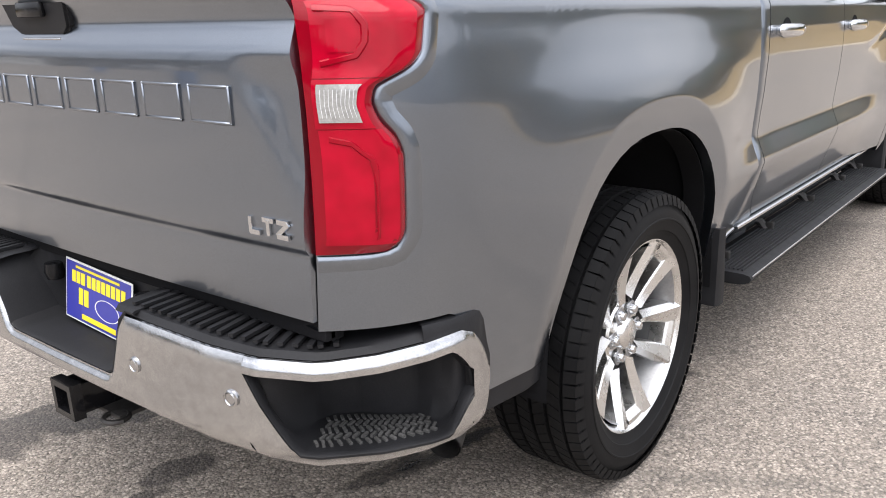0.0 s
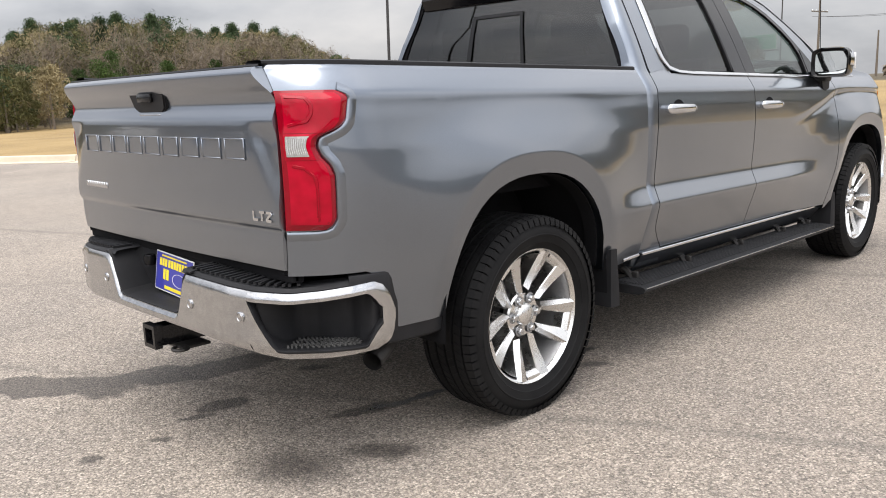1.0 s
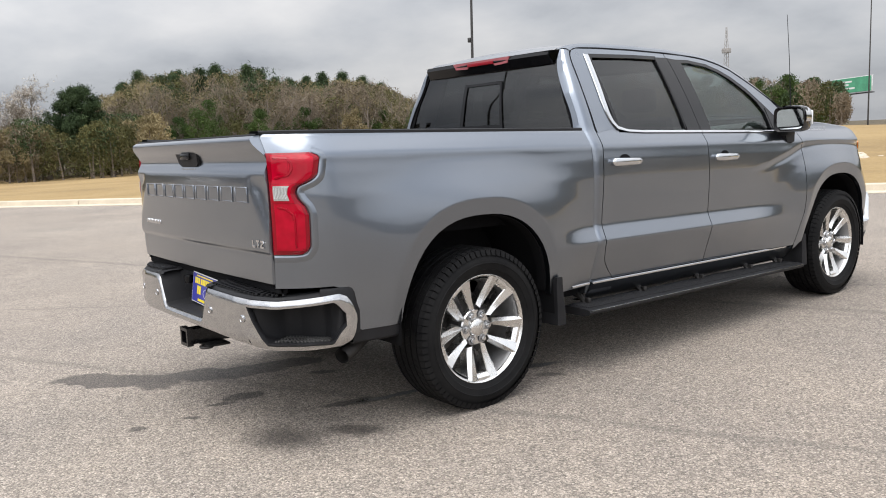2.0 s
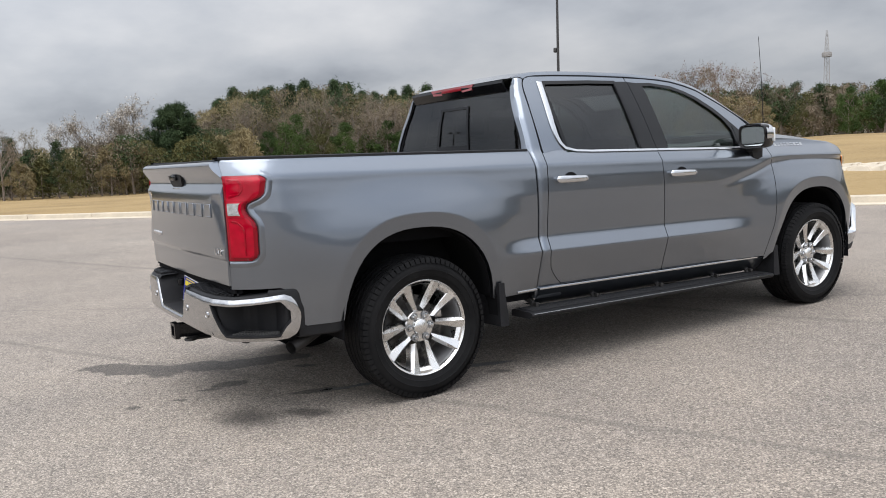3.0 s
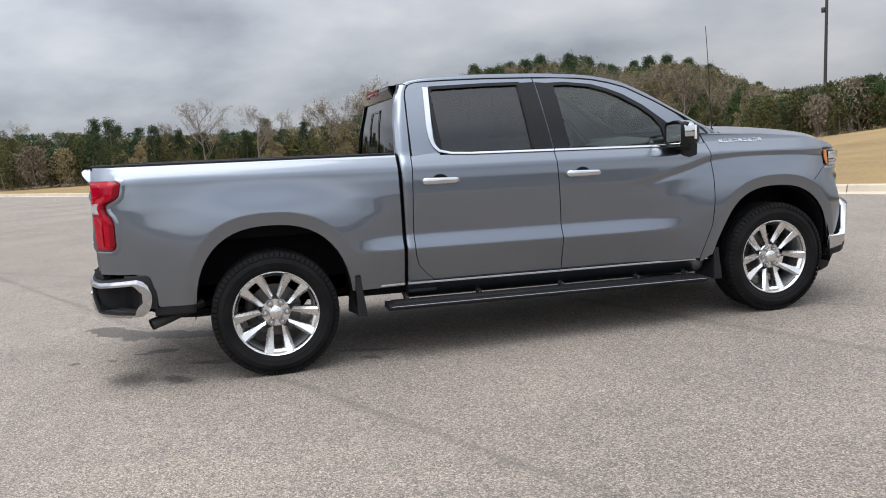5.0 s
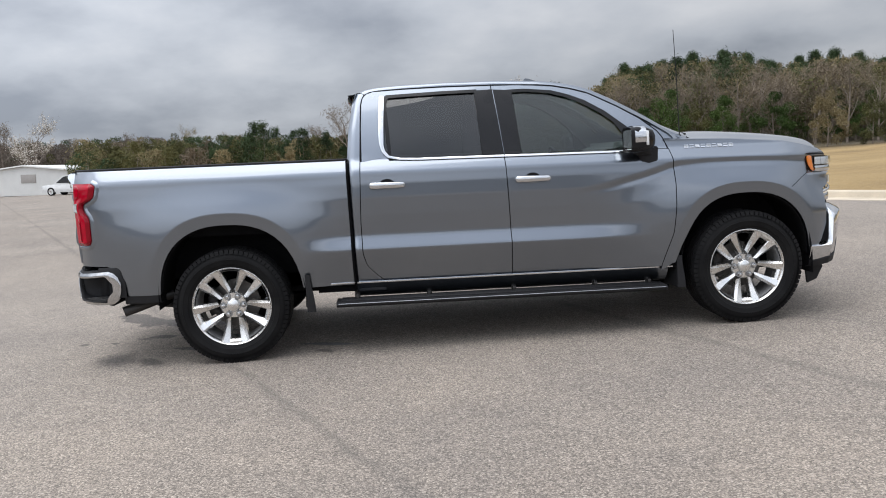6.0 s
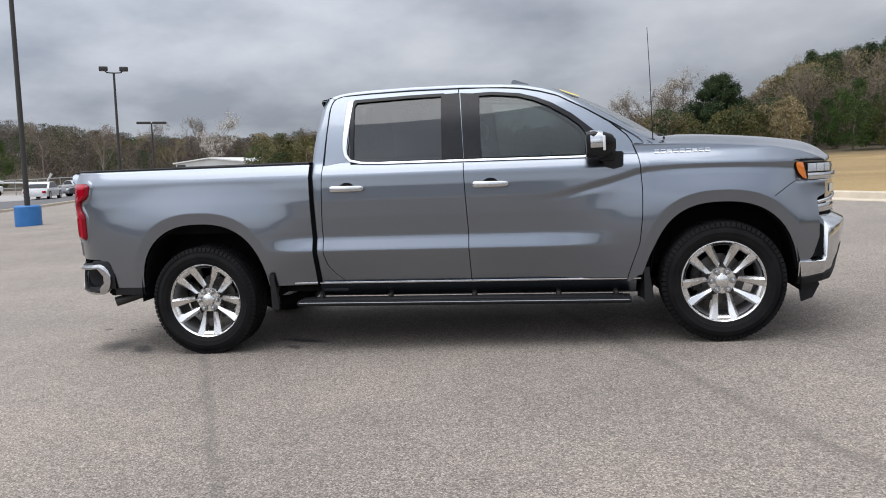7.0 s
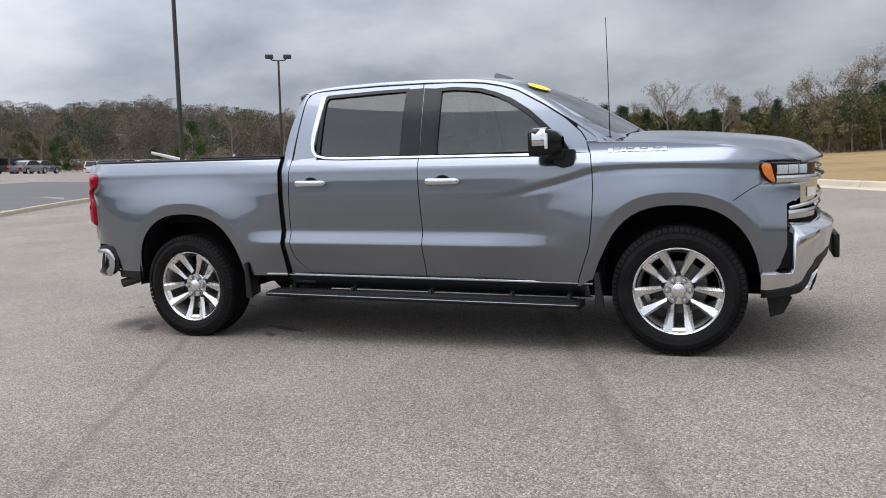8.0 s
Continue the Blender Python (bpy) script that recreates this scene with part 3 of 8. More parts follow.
def roof_rail():
    bm = bmesh.new()
    rows = []
    for (ys, zs), (xr, yr, zr) in zip(SEAM_TOP, ROOF_EDGE):
        xs = cab_x(ys, zs)
        zs2 = zs + 0.004
        rows.append([(xs - 0.03, ys, zs2 - 0.006), (xs, ys, zs2)] + [(lerp(xs, xr, t) + 0.010 * math.sin(math.pi * t), lerp(ys, yr, t), lerp(zs2, zr, t) + 0.012 * math.sin(math.pi * t)) for t in (0.25, 0.5, 0.75)] + [(xr, yr, zr)])
    grid(bm, rows)
    return outward(bm)


two_sides("roof_rail", roof_rail, PAINT)

roof_bm = bmesh.new()
rows = []
for y in between(0.905, 2.62, 44):
    yy = max(y, 0.96)
    e = min(ROOF_EDGE, key=lambda p: abs(p[1] - yy))
    z0 = float(np.interp(yy, [p[1] for p in ROOF_EDGE], [p[2] for p in ROOF_EDGE])) - 0.10 * max(0, 0.96 - y)
    x0 = float(np.interp(yy, [p[1] for p in ROOF_EDGE], [p[0] for p in ROOF_EDGE]))
    row = []
    for t in between(-1, 1, 33):
        crown = 0.030 * (1 - abs(t) ** 2.2) * smooth(0.85, 1.3, y)
        groove = -0.006 * (math.exp(-((abs(t) - 0.62) / 0.05) ** 2)) * smooth(1.1, 1.3, y) * (1 - smooth(2.3, 2.5, y))
        front = 0.09 * (1 - t * t) * smooth(2.0, 2.62, y)
        row.append((x0 * t, y + front, z0 + crown + groove - 0.35 * front * smooth(2.3, 2.62, y)))
    rows.append(row)
grid(roof_bm, rows)
roof = body_part("roof", outward(roof_bm), PAINT, truck)

# spoiler band under the roof's rear edge, with the high brake lamp
sb = bmesh.new()
grid(sb, [[(x, 0.905 + 0.02 * (x / 0.6) ** 2, 1.853), (x, 0.900 + 0.02 * (x / 0.6) ** 2, 1.838), (x * 1.01, 0.925 + 0.02 * (x / 0.6) ** 2, 1.795), (x * 1.01, 0.955, 1.790)] for x in between(-0.575, 0.575, 25)])
spoiler = body_part("roof_spoiler", solid(sb, 0.012), GLOSS_BLACK, truck, "black band under the roof edge")
sb = bmesh.new()
prism(sb, [(-0.27, 0.888, 1.858), (0.27, 0.888, 1.858), (0.245, 0.893, 1.820), (0.135, 0.893, 1.815), (0.12, 0.893, 1.826), (-0.12, 0.893, 1.826), (-0.135, 0.893, 1.815), (-0.245, 0.893, 1.820)], (0, 0.03, 0))
body_part("brake_lamp", sb, RED_PALE, spoiler, "high-level brake lamp with pale red ends")
sb = bmesh.new()
box(sb, -0.125, 0.125, 0.886, 0.90, 1.826, 1.846, 0.003)
body_part("brake_lamp_centre", sb, RED_DEEP, spoiler, "dark red lamp strip")

# rear window in three panes with a dark sliding frame
rear_glass_y = lambda z: cab_rear(z) - 0.004


def rear_pane(x0, x1, z0, z1, off):
    bm = bmesh.new()
    rows = []
    for z in between(z0, z1, 10):
        k = lerp(0.795, 0.615, (z - 1.385) / (1.80 - 1.385))
        rows.append([(k * t, rear_glass_y(z) + off + 0.014 * (t * t), z) for t in between(x0, x1, 12)])
    grid(bm, rows)
    return solid(bm, 0.004)


win = body_part("rear_window", rear_pane(-1, 1, 1.388, 1.802, 0.0), GLASS_DARK, truck, "dark tinted rear window with a sliding pane")
sf = bmesh.new()
for x0, x1, z0, z1 in ((-0.275, -0.235, 1.425, 1.715), (0.235, 0.262, 1.425, 1.715), (-0.275, 0.262, 1.700, 1.717), (-0.275, 0.262, 1.392, 1.447)):
    rows = []
    for z in between(z0, z1, 5):
        k = lerp(0.795, 0.615, (z - 1.385) / (1.80 - 1.385))
        rows.append([(k * t, rear_glass_y(z) - 0.007 + 0.014 * t * t, z) for t in between(x0, x1, 6)])
    grid(sf, rows)
body_part("sliding_frame", solid(sf, 0.005), GLOSS_BLACK, win, "black frame of the sliding pane")
for t0, t1 in ((-1.03, -0.975), (0.975, 1.03)):
    seal = bmesh.new()
    grid(seal, [[(lerp(0.795, 0.615, (z - 1.385) / 0.415) * t, rear_glass_y(z) - 0.004 + 0.014, z) for t in (t0, t1)] for z in between(1.385, 1.80, 10)])
    body_part("window_seal", solid(seal, 0.006), LINER, win)


# --- doors ---
def door_skin(y_a, y_b, z0, z1):
    bm = bmesh.new()
    rows = []
    for z in between(z0, z1, 110):
        a, b = y_a(z) + 0.003, y_b(z) - 0.003
        ys = between(a, b, 46)
        row = [(side_x(y, z), y, z) for y in ys]
        row.insert(0, (row[0][0] - 0.03, a, z)); row.append((row[-1][0] - 0.03, b, z))
        rows.append(row)
    rows.insert(0, [(p[0] - 0.03, p[1], p[2]) for p in rows[0]])
    rows.append([(p[0] - 0.03, p[1], p[2] + 0.002) for p in rows[-1]])
    grid(bm, rows)
    return outward(bm)


def by_corner(pts, k=6):
    """Points between the corners of an outline, the same number on each side."""
    out = []
    for a, b in zip(pts, pts[1:]):
        out += [tuple(lerp(p, q, j / k) for p, q in zip(a, b)) for j in range(k)]
    return out + [pts[-1]]


def ring(outer, inner, lift=0.0, n=80, inset=0.02):
    """A window frame between two outlines on the leaning upper side of the cab."""
    bm = bmesh.new()
    o, i = by_corner(outer), by_corner(inner)
    rows = []
    for (ya, za), (yb, zb) in zip(o, i):
        rows.append([(cab_x(ya, za) + lift - 0.03, ya, za)] + [(cab_x(lerp(ya, yb, t), lerp(za, zb, t)) + lift, lerp(ya, yb, t), lerp(za, zb, t)) for t in (0, 0.33, 0.66, 1)]
                    + [(cab_x(yb, zb) + lift - inset, yb, zb)])
    grid(bm, rows)
    return outward(bm)


def side_glass(outline, off=-0.012):
    """Fills an outline on the cab side; the outline runs along the bottom and back along the top."""
    bm = bmesh.new()
    bottom, top = outline
    b, t = spread(bottom, 24), spread(top, 24)
    grid(bm, [[(cab_x(lerp(p[0], q[0], v), lerp(p[1], q[1], v)) + off, lerp(p[0], q[0], v), lerp(p[1], q[1], v)) for v in between(0, 1, 10)] for p, q in zip(b, t)])
    return solid(bm, 0.004)


def ribbon(pts, wide, lift, thick=0.008):
    """A bright strip that follows the cab side; pts are (y, z), wide is across it."""
    bm = bmesh.new()
    p = spread(pts, 60)
    w = wide if callable(wide) else (lambda t: wide)
    rows = []
    for k, (y, z) in enumerate(p):
        a, b = p[max(0, k - 1)], p[min(len(p) - 1, k + 1)]
        d = Vector((b[0] - a[0], b[1] - a[1])).normalized()
        nx, nz = -d.y, d.x
        h = w(k / (len(p) - 1)) / 2
        row = []
        for s, up in ((-1, 0), (-0.85, 0.8), (0, 1), (0.85, 0.8), (1, 0)):
            yy, zz = y + nx * h * s, z + nz * h * s
            row.append((cab_x(yy, zz) + lift + thick * up, yy, zz))
        rows.append(row)
    grid(bm, rows)
    return outward(bm)


def door_handle(y0, z0):
    halves = []
    # upper half: flat black patch for the shade in the hollow; lower half: paint
    for a0, a1, tall in ((0.0, math.pi, 0.044), (math.pi, 2 * math.pi, 0.034)):
        bm = bmesh.new()
        grid(bm, [[(side_x(y0, z0 + tall * r * math.sin(a)) + 0.0022 - 0.001 * r, y0 + 0.058 * r * math.cos(a), z0 + tall * r * math.sin(a)) for a in between(a0, a1, 15)] for r in between(0.02, 1, 6)])
        halves.append(outward(bm))
    bar = bmesh.new()
    rows = []
    for t in between(-1, 1, 33):
        end = (1 - abs(t) ** 14) ** 0.5
        h = 0.0215 * end * (1 - 0.10 * t) + 0.001
        o = 0.046 - 0.016 * t * t
        yy = y0 + 0.130 * t
        xx = side_x(yy, z0)
        rows.append([(xx + o - 0.015 + 0.015 * end * math.copysign(abs(math.cos(a)) ** 0.7, math.cos(a)), yy, z0 + h * math.copysign(abs(math.sin(a)) ** 0.8, math.sin(a))) for a in between(0, 2 * math.pi, 17)[:-1]])
    vs = grid(bar, rows, wrap=True)
    bar.faces.new(vs[0]); bar.faces.new(vs[-1][::-1])
    # feet that join the bar to the door
    for t in (-0.86, 0.86):
        yy = y0 + 0.130 * t
        box(bar, side_x(yy, z0) - 0.004, side_x(yy, z0) + 0.022, yy - 0.014, yy + 0.014, z0 - 0.014, z0 + 0.014, 0.004)
    button = bmesh.new()
    yy = y0 + 0.116
    lathe_x(button, [(0.044, 0.0), (0.0445, 0.008), (0.040, 0.0095)], side_x(yy, z0) - 0.010, yy, z0, 14)
    return halves[0], halves[1], outward(bar), outward(button)


REAR_OUT = [(0.976, 1.372), (0.984, 1.60), (0.998, 1.79), (1.012, 1.835), (1.04, 1.862), (1.09, 1.877), (1.30, 1.886), (1.60, 1.892), (1.955, 1.891), (1.972, 1.70), (1.993, 1.372)]
REAR_IN = [(1.135, 1.395), (1.150, 1.50), (1.160, 1.74), (1.163, 1.80), (1.169, 1.822), (1.188, 1.838), (1.30, 1.845), (1.60, 1.853), (1.842, 1.856), (1.850, 1.70), (1.862, 1.392)]
FRONT_OUT = [(1.999, 1.372), (1.978, 1.70), (1.962, 1.890), (2.15, 1.888), (2.30, 1.879), (2.42, 1.867), (2.55, 1.840), (2.67, 1.803), (2.87, 1.695), (3.02, 1.600), (3.13, 1.505), (3.16, 1.455), (3.185, 1.375)]
FRONT_IN = [(2.112, 1.392), (2.098, 1.70), (2.083, 1.846), (2.20, 1.848), (2.30, 1.842), (2.40, 1.827), (2.52, 1.792), (2.62, 1.748), (2.76, 1.660), (2.84, 1.595), (2.89, 1.540), (2.905, 1.48), (2.90, 1.385)]

for flip in (False, True):
    side = (lambda b: mirrored(b)) if flip else (lambda b: b)
    rear_door = body_part("rear_door", side(door_skin(lambda z: REAR_SEAM(z, 0.02), MID_SEAM, 0.527, 1.372)), PAINT, truck)
    front_door = body_part("front_door", side(door_skin(MID_SEAM, lambda z: FRONT_SEAM(z, 0.02), 0.527, 1.372)), PAINT, truck)
    body_part("window_frame", side(ring(REAR_OUT, REAR_IN)), PAINT, rear_door)
    body_part("window_frame", side(ring(FRONT_OUT, FRONT_IN)), PAINT, front_door)
    body_part("window_seal", side(ring([(1.172, 1.390), (1.150, 1.81), (1.185, 1.848), (1.60, 1.863), (1.852, 1.866), (1.872, 1.385)], [(1.196, 1.397), (1.182, 1.795), (1.20, 1.825), (1.60, 1.840), (1.830, 1.843), (1.842, 1.392)], 0.0025)), GLOSS_BLACK, rear_door)
    body_part("window_seal", side(ring([(2.095, 1.385), (2.072, 1.855), (2.20, 1.858), (2.40, 1.838), (2.52, 1.803), (2.63, 1.757), (2.77, 1.670), (2.87, 1.585), (3.02, 1.455), (3.06, 1.385)], [(2.125, 1.392), (2.108, 1.832), (2.20, 1.836), (2.38, 1.817), (2.50, 1.782), (2.60, 1.738), (2.74, 1.650), (2.82, 1.585), (2.875, 1.50), (2.88, 1.392)], 0.0025)), GLOSS_BLACK, front_door)
    body_part("window_pane", side(side_glass(([(1.15, 1.388), (1.855, 1.388)], [(1.168, 1.835), (1.30, 1.843), (1.60, 1.851), (1.85, 1.855)]))), GLASS_DARK, rear_door, "dark tinted side window")
    body_part("window_pane", side(side_glass(([(2.11, 1.388), (2.90, 1.388)], [(2.088, 1.846), (2.22, 1.846), (2.40, 1.826), (2.55, 1.772), (2.70, 1.690), (2.87, 1.54)]))), GLASS_FRONT, front_door, "lightly tinted side window")
    body_part("pillar_panel", side(ring([(1.997, 1.376), (1.976, 1.70), (1.966, 1.862)], [(1.855, 1.376), (1.843, 1.70), (1.834, 1.858)], 0.004)), GLOSS_BLACK, rear_door, "gloss black pillar panel")
    body_part("pillar_panel", side(ring([(2.112, 1.376), (2.097, 1.70), (2.082, 1.852)], [(2.001, 1.376), (1.982, 1.70), (1.971, 1.860)], 0.004)), GLOSS_BLACK, front_door, "gloss black pillar panel")
    body_part("window_chrome", side(ribbon([(1.154, 1.842), (1.140, 1.70), (1.128, 1.56), (1.128, 1.49), (1.140, 1.440), (1.172, 1.402), (1.25, 1.384), (1.40, 1.378), (1.997, 1.374)], lambda t: lerp(0.042, 0.016, smooth(0.18, 0.42, t)), 0.003)), CHROME, rear_door, "polished chrome window strip")
    body_part("window_chrome", side(ribbon([(2.001, 1.374), (2.5, 1.371), (3.09, 1.368)], 0.016, 0.003)), CHROME, front_door, "polished chrome window strip")
    body_part("door_gap", side(ribbon([(0.978, 1.374), (0.986, 1.60), (1.000, 1.79), (1.014, 1.837), (1.041, 1.864), (1.09, 1.879), (1.30, 1.888), (1.60, 1.894), (1.957, 1.893)], 0.008, 0.0004, 0.0012)), LINER, rear_door, "dark shut line over the door")
    body_part("door_gap", side(ribbon([(1.962, 1.892), (2.15, 1.890), (2.30, 1.881), (2.42, 1.869), (2.55, 1.842), (2.67, 1.805), (2.87, 1.697), (3.02, 1.602), (3.13, 1.507), (3.165, 1.455), (3.188, 1.378)], 0.008, 0.0004, 0.0012)), LINER, front_door, "dark shut line over the door")
    for door, yh in ((rear_door, 1.150), (front_door, 2.185)):
        cup, bowl, bar, button = door_handle(yh, 1.203)
        body_part("handle_cup", side(cup), LINER, door, "dark hollow behind the handle")
        body_part("handle_bowl", side(bowl), PAINT, door)
        handle = body_part("door_handle", side(bar), CHROME, door, "chrome door handle")
        body_part("lock_button", side(button), RIM_DARK, handle)

# painted corners that close the belt line behind the rear window and the foot of the screen pillar
for flip in (False, True):
    side = (lambda b: mirrored(b)) if flip else (lambda b: b)
    eb = bmesh.new()
    grid(eb, [[(cab_x(y, z) - 0.0015, y, z) for z in between(1.362, 1.412, 7)] for y in between(0.979, 1.175, 12)])
    body_part("belt_corner", side(outward(eb)), PAINT, truck)
    eb = bmesh.new()
    a, b = Vector((cab_x(3.02, 1.60) - 0.012, 3.02, 1.60)), Vector((0.66, 3.02, 1.632))
    c, d = Vector((0.70, 3.40, 1.462)), Vector((0.846, 3.33, 1.428))
    grid(eb, [[tuple(a.lerp(d, u).lerp(b.lerp(c, u), v) + Vector((0, 0, 0.010 * math.sin(math.pi * v)))) for v in between(0, 1, 6)] for u in between(0, 1, 10)])
    body_part("cowl_corner", side(solid(eb, 0.004)), PAINT, truck)
    eb = bmesh.new()
    grid(eb, [[(cab_x(y, z) - 0.012, y, z) for z in between(1.39, lerp(1.60, 1.43, (y - 3.04) / 0.29) + 0.01, 8)] for y in between(3.10, 3.33, 10)])
    body_part("pillar_foot", side(outward(eb)), PAINT, truck)
    eb = bmesh.new()
    rows = []
    for xr, yr, zr in ROOF_EDGE:
        if yr > 2.80:
            v = min(1.0, max(0.0, (zr - 1.480) / 0.392))
            rows.append([(xr + 0.004, yr, zr + 0.002), (lerp(xr, lerp(0.722, 0.592, v), 0.5), lerp(yr, lerp(3.30, 2.585, v), 0.5), zr + 0.006), (lerp(0.722, 0.592, v) - 0.012, lerp(3.30, 2.585, v), lerp(1.480, 1.872, v) + 0.03 * math.sin(math.pi * v) + 0.002)])
    grid(eb, rows)
    body_part("screen_pillar_edge", side(solid(eb, 0.003)), PAINT, truck)

# dark recess seen through the gap between bed and cab and at the shut lines
for flip in (False, True):
    side = (lambda b: mirrored(b)) if flip else (lambda b: b)
    gb = bmesh.new()
    grid(gb, [[(cab_x(y, z) - 0.034, y, z) for y in (0.84, 0.90, 1.2, 1.95, 2.05, 3.0, 3.25)] for z in between(0.50, 1.37, 12)])
    body_part("inner_shell", side(solid(gb, 0.006)), LINER, truck, "dark inner shell behind the shut lines")

# rockers and bright sill strips
def rocker():
    bm = bmesh.new()
    rows = []
    for y in between(0.886, 3.16, 30):
        x = without_crease(0.52)
        rows.append([(x - 0.03, y, 0.525), (x + 0.003, y, 0.520), (x - 0.003, y, 0.505), (x - 0.022, y, 0.475), (x - 0.058, y, 0.43), (x - 0.09, y, 0.405), (x - 0.17, y, 0.40)])
    grid(bm, rows)
    return outward(bm)


rockers = two_sides("rocker_panel", rocker, PAINT)
for flip, owner in ((False, rockers[0]), (True, rockers[1])):
    cb = bmesh.new()
    for y0, y1 in ((0.70, 0.868), (0.888, 3.19)):
        rows = []
        for y in between(y0, y1, 12):
            x = side_x(y, 0.522) if y < 0.87 else without_crease(0.52) + 0.003
            rows.append([(x, y, 0.509), (x + 0.005, y, 0.512), (x + 0.005, y, 0.520), (x, y, 0.524)])
        grid(cb, rows)
    outward(cb)
    body_part("sill_chrome", mirrored(cb) if flip else cb, CHROME, owner, "thin chrome sill strip")

# --- front wings, bonnet, windscreen ---
def wing_low(y):
    if abs(y - ARCHES[1][0]) < ARCHES[1][2]:
        return max(0.55, arch_top(y, ARCHES[1]))
    return lerp(0.50, 0.55, smooth(3.2, 3.25, y)) if y < 3.7 else lerp(0.60, 0.66, smooth(4.25, 4.40, y))


wing_high = curve_x([3.1, 3.25, 3.65, 4.06, 4.25, 4.35, 4.44], [1.455, 1.437, 1.424, 1.390, 1.352, 1.322, 1.285])
wing_ys = sorted(set([round(v, 4) for v in between(3.2, 3.252, 5) + arch_columns(ARCHES[1]) + between(4.219, 4.44, 14)]))
wing_end = curve_x([0.60, 1.035, 1.060, 1.140, 1.150, 1.40], [4.362, 4.362, 4.438, 4.438, 4.440, 4.440])


def wing_shift(y, z):
    """Follows the door seam behind and the stepped edge of the fascia in front."""
    if y > 4.25:
        return (wing_end(z, 0.008) - 4.44) * (y - 4.25) / 0.19
    return (FRONT_SEAM(z, 0.02) + 0.003 - 3.2) * max(0, 1 - (y - 3.2) / 0.25) ** 2


wings = two_sides("front_wing", lambda: side_panel(wing_ys, wing_low, wing_high, 90, shift=wing_shift, tail=0.05), PAINT)
for flip, owner in ((False, wings[0]), (True, wings[1])):
    for k in range(9):
        eb = bmesh.new()
        y0 = 3.325 + 0.0415 * k
        x = side_x(y0, 1.383)
        for dz in (-0.0085, 0.0, 0.0085):
            if dz == 0.0 and k % 2:
                continue
            a, c = 1.383 + dz - 0.0024, 1.383 + dz + 0.0024
            prism(eb, [(side_x(y0 - 0.016, a) - 0.002, y0 - 0.016, a), (side_x(y0 + 0.015, a) - 0.002, y0 + 0.015, a), (side_x(y0 + 0.016, c) - 0.002, y0 + 0.016, c), (side_x(y0 - 0.015, c) - 0.002, y0 - 0.015, c)], (0.006, 0, 0.002))
        body_part("badge_bar", mirrored(eb) if flip else eb, CHROME, owner, "small chrome badge bar")

    fs = ribbon([(4.252, 1.178), (4.16, 1.129), (4.06, 1.062)], 0.005, -0.0003, 0.001)
    body_part("fascia_seam", mirrored(fs) if flip else fs, LINER, owner, "thin dark fascia seam")

bonnet_mid = curve_x([0, 0.28, 0.45, 0.62, 0.78, 0.88, 0.95, 1.0], [1.490, 1.478, 1.463, 1.443, 1.418, 1.396, 1.366, 1.302])
bonnet_edge = curve_x([0, 0.28, 0.62, 0.80, 0.92, 1.0], [1.440, 1.428, 1.397, 1.362, 1.333, 1.292])
hb = bmesh.new()
rows = []
for t in between(-1, 1, 49):
    a = abs(t)
    yr_, yf = 3.285 + 0.10 * (1 - t * t), 4.602 - 0.165 * a ** 2.4
    col = []
    for v in between(0, 1, 40):
        y = lerp(yr_, yf, v)
        half = side_x(min(y, 4.43), wing_high(y)) - 0.018
        bulge = 0.016 * math.exp(-((a - 0.30) / 0.34) ** 4) * smooth(0.0, 0.15, v) * (1 - smooth(0.8, 1.0, v))
        z = lerp(bonnet_mid(v, 0.03), bonnet_edge(v, 0.03), smooth(0.66, 1.0, a)) + bulge
        col.append((half * t, y, z))
    last = col[-1]
    col += [(last[0], last[1] + 0.010, last[2] - 0.012), (last[0], last[1] + 0.012, last[2] - 0.028), (last[0], last[1] + 0.006, last[2] - 0.042), (last[0], last[1] - 0.05, last[2] - 0.046)]
    rows.append(col)
grid(hb, rows)
bonnet = body_part("bonnet", solid(hb, 0.006), PAINT, truck)

sc = bmesh.new()
rows = []
for v in between(0, 1, 16):
    xh, zz = lerp(0.722, 0.592, v), lerp(1.480, 1.872, v)
    rows.append([(xh * t, lerp(3.30 + 0.16 * (1 - t * t), 2.585 + 0.09 * (1 - t * t), v), lerp(1.480, 1.872 + 0.012 * (1 - t * t), v) + 0.03 * math.sin(math.pi * v)) for t in between(-1, 1, 25)])
grid(sc, rows)
screen = body_part("windscreen", solid(sc, 0.005), GLASS_SCREEN, truck, "clear windscreen with a faint green tint")
kb = bmesh.new()
rows = []
for r in between(0, 1, 5):
    row = []
    for a in between(0, 2 * math.pi, 33)[:-1]:
        u, v = 0.66 + 0.17 * r * math.cos(a), 0.845 + 0.095 * r * math.sin(a)
        row.append((lerp(0.722, 0.592, v) * u, lerp(3.30 + 0.16 * (1 - u * u), 2.585 + 0.09 * (1 - u * u), v) + 0.006, lerp(1.480, 1.872 + 0.012 * (1 - u * u), v) + 0.03 * math.sin(math.pi * v) + 0.008))
    rows.append(row)
grid(kb, rows, wrap=True)
body_part("sticker", kb, YELLOW, screen, "round yellow sticker")
cw = bmesh.new()
grid(cw, [[(t * 0.73, 3.27 + 0.16 * (1 - t * t), 1.478), (t * 0.75, 3.36 + 0.12 * (1 - t * t), 1.462), (t * 0.78, 3.40 + 0.1 * (1 - t * t), 1.44)] for t in between(-1, 1, 25)])
cowl = body_part("wiper_cowl", solid(cw, 0.01), PLASTIC, truck, "black plastic cowl below the windscreen")
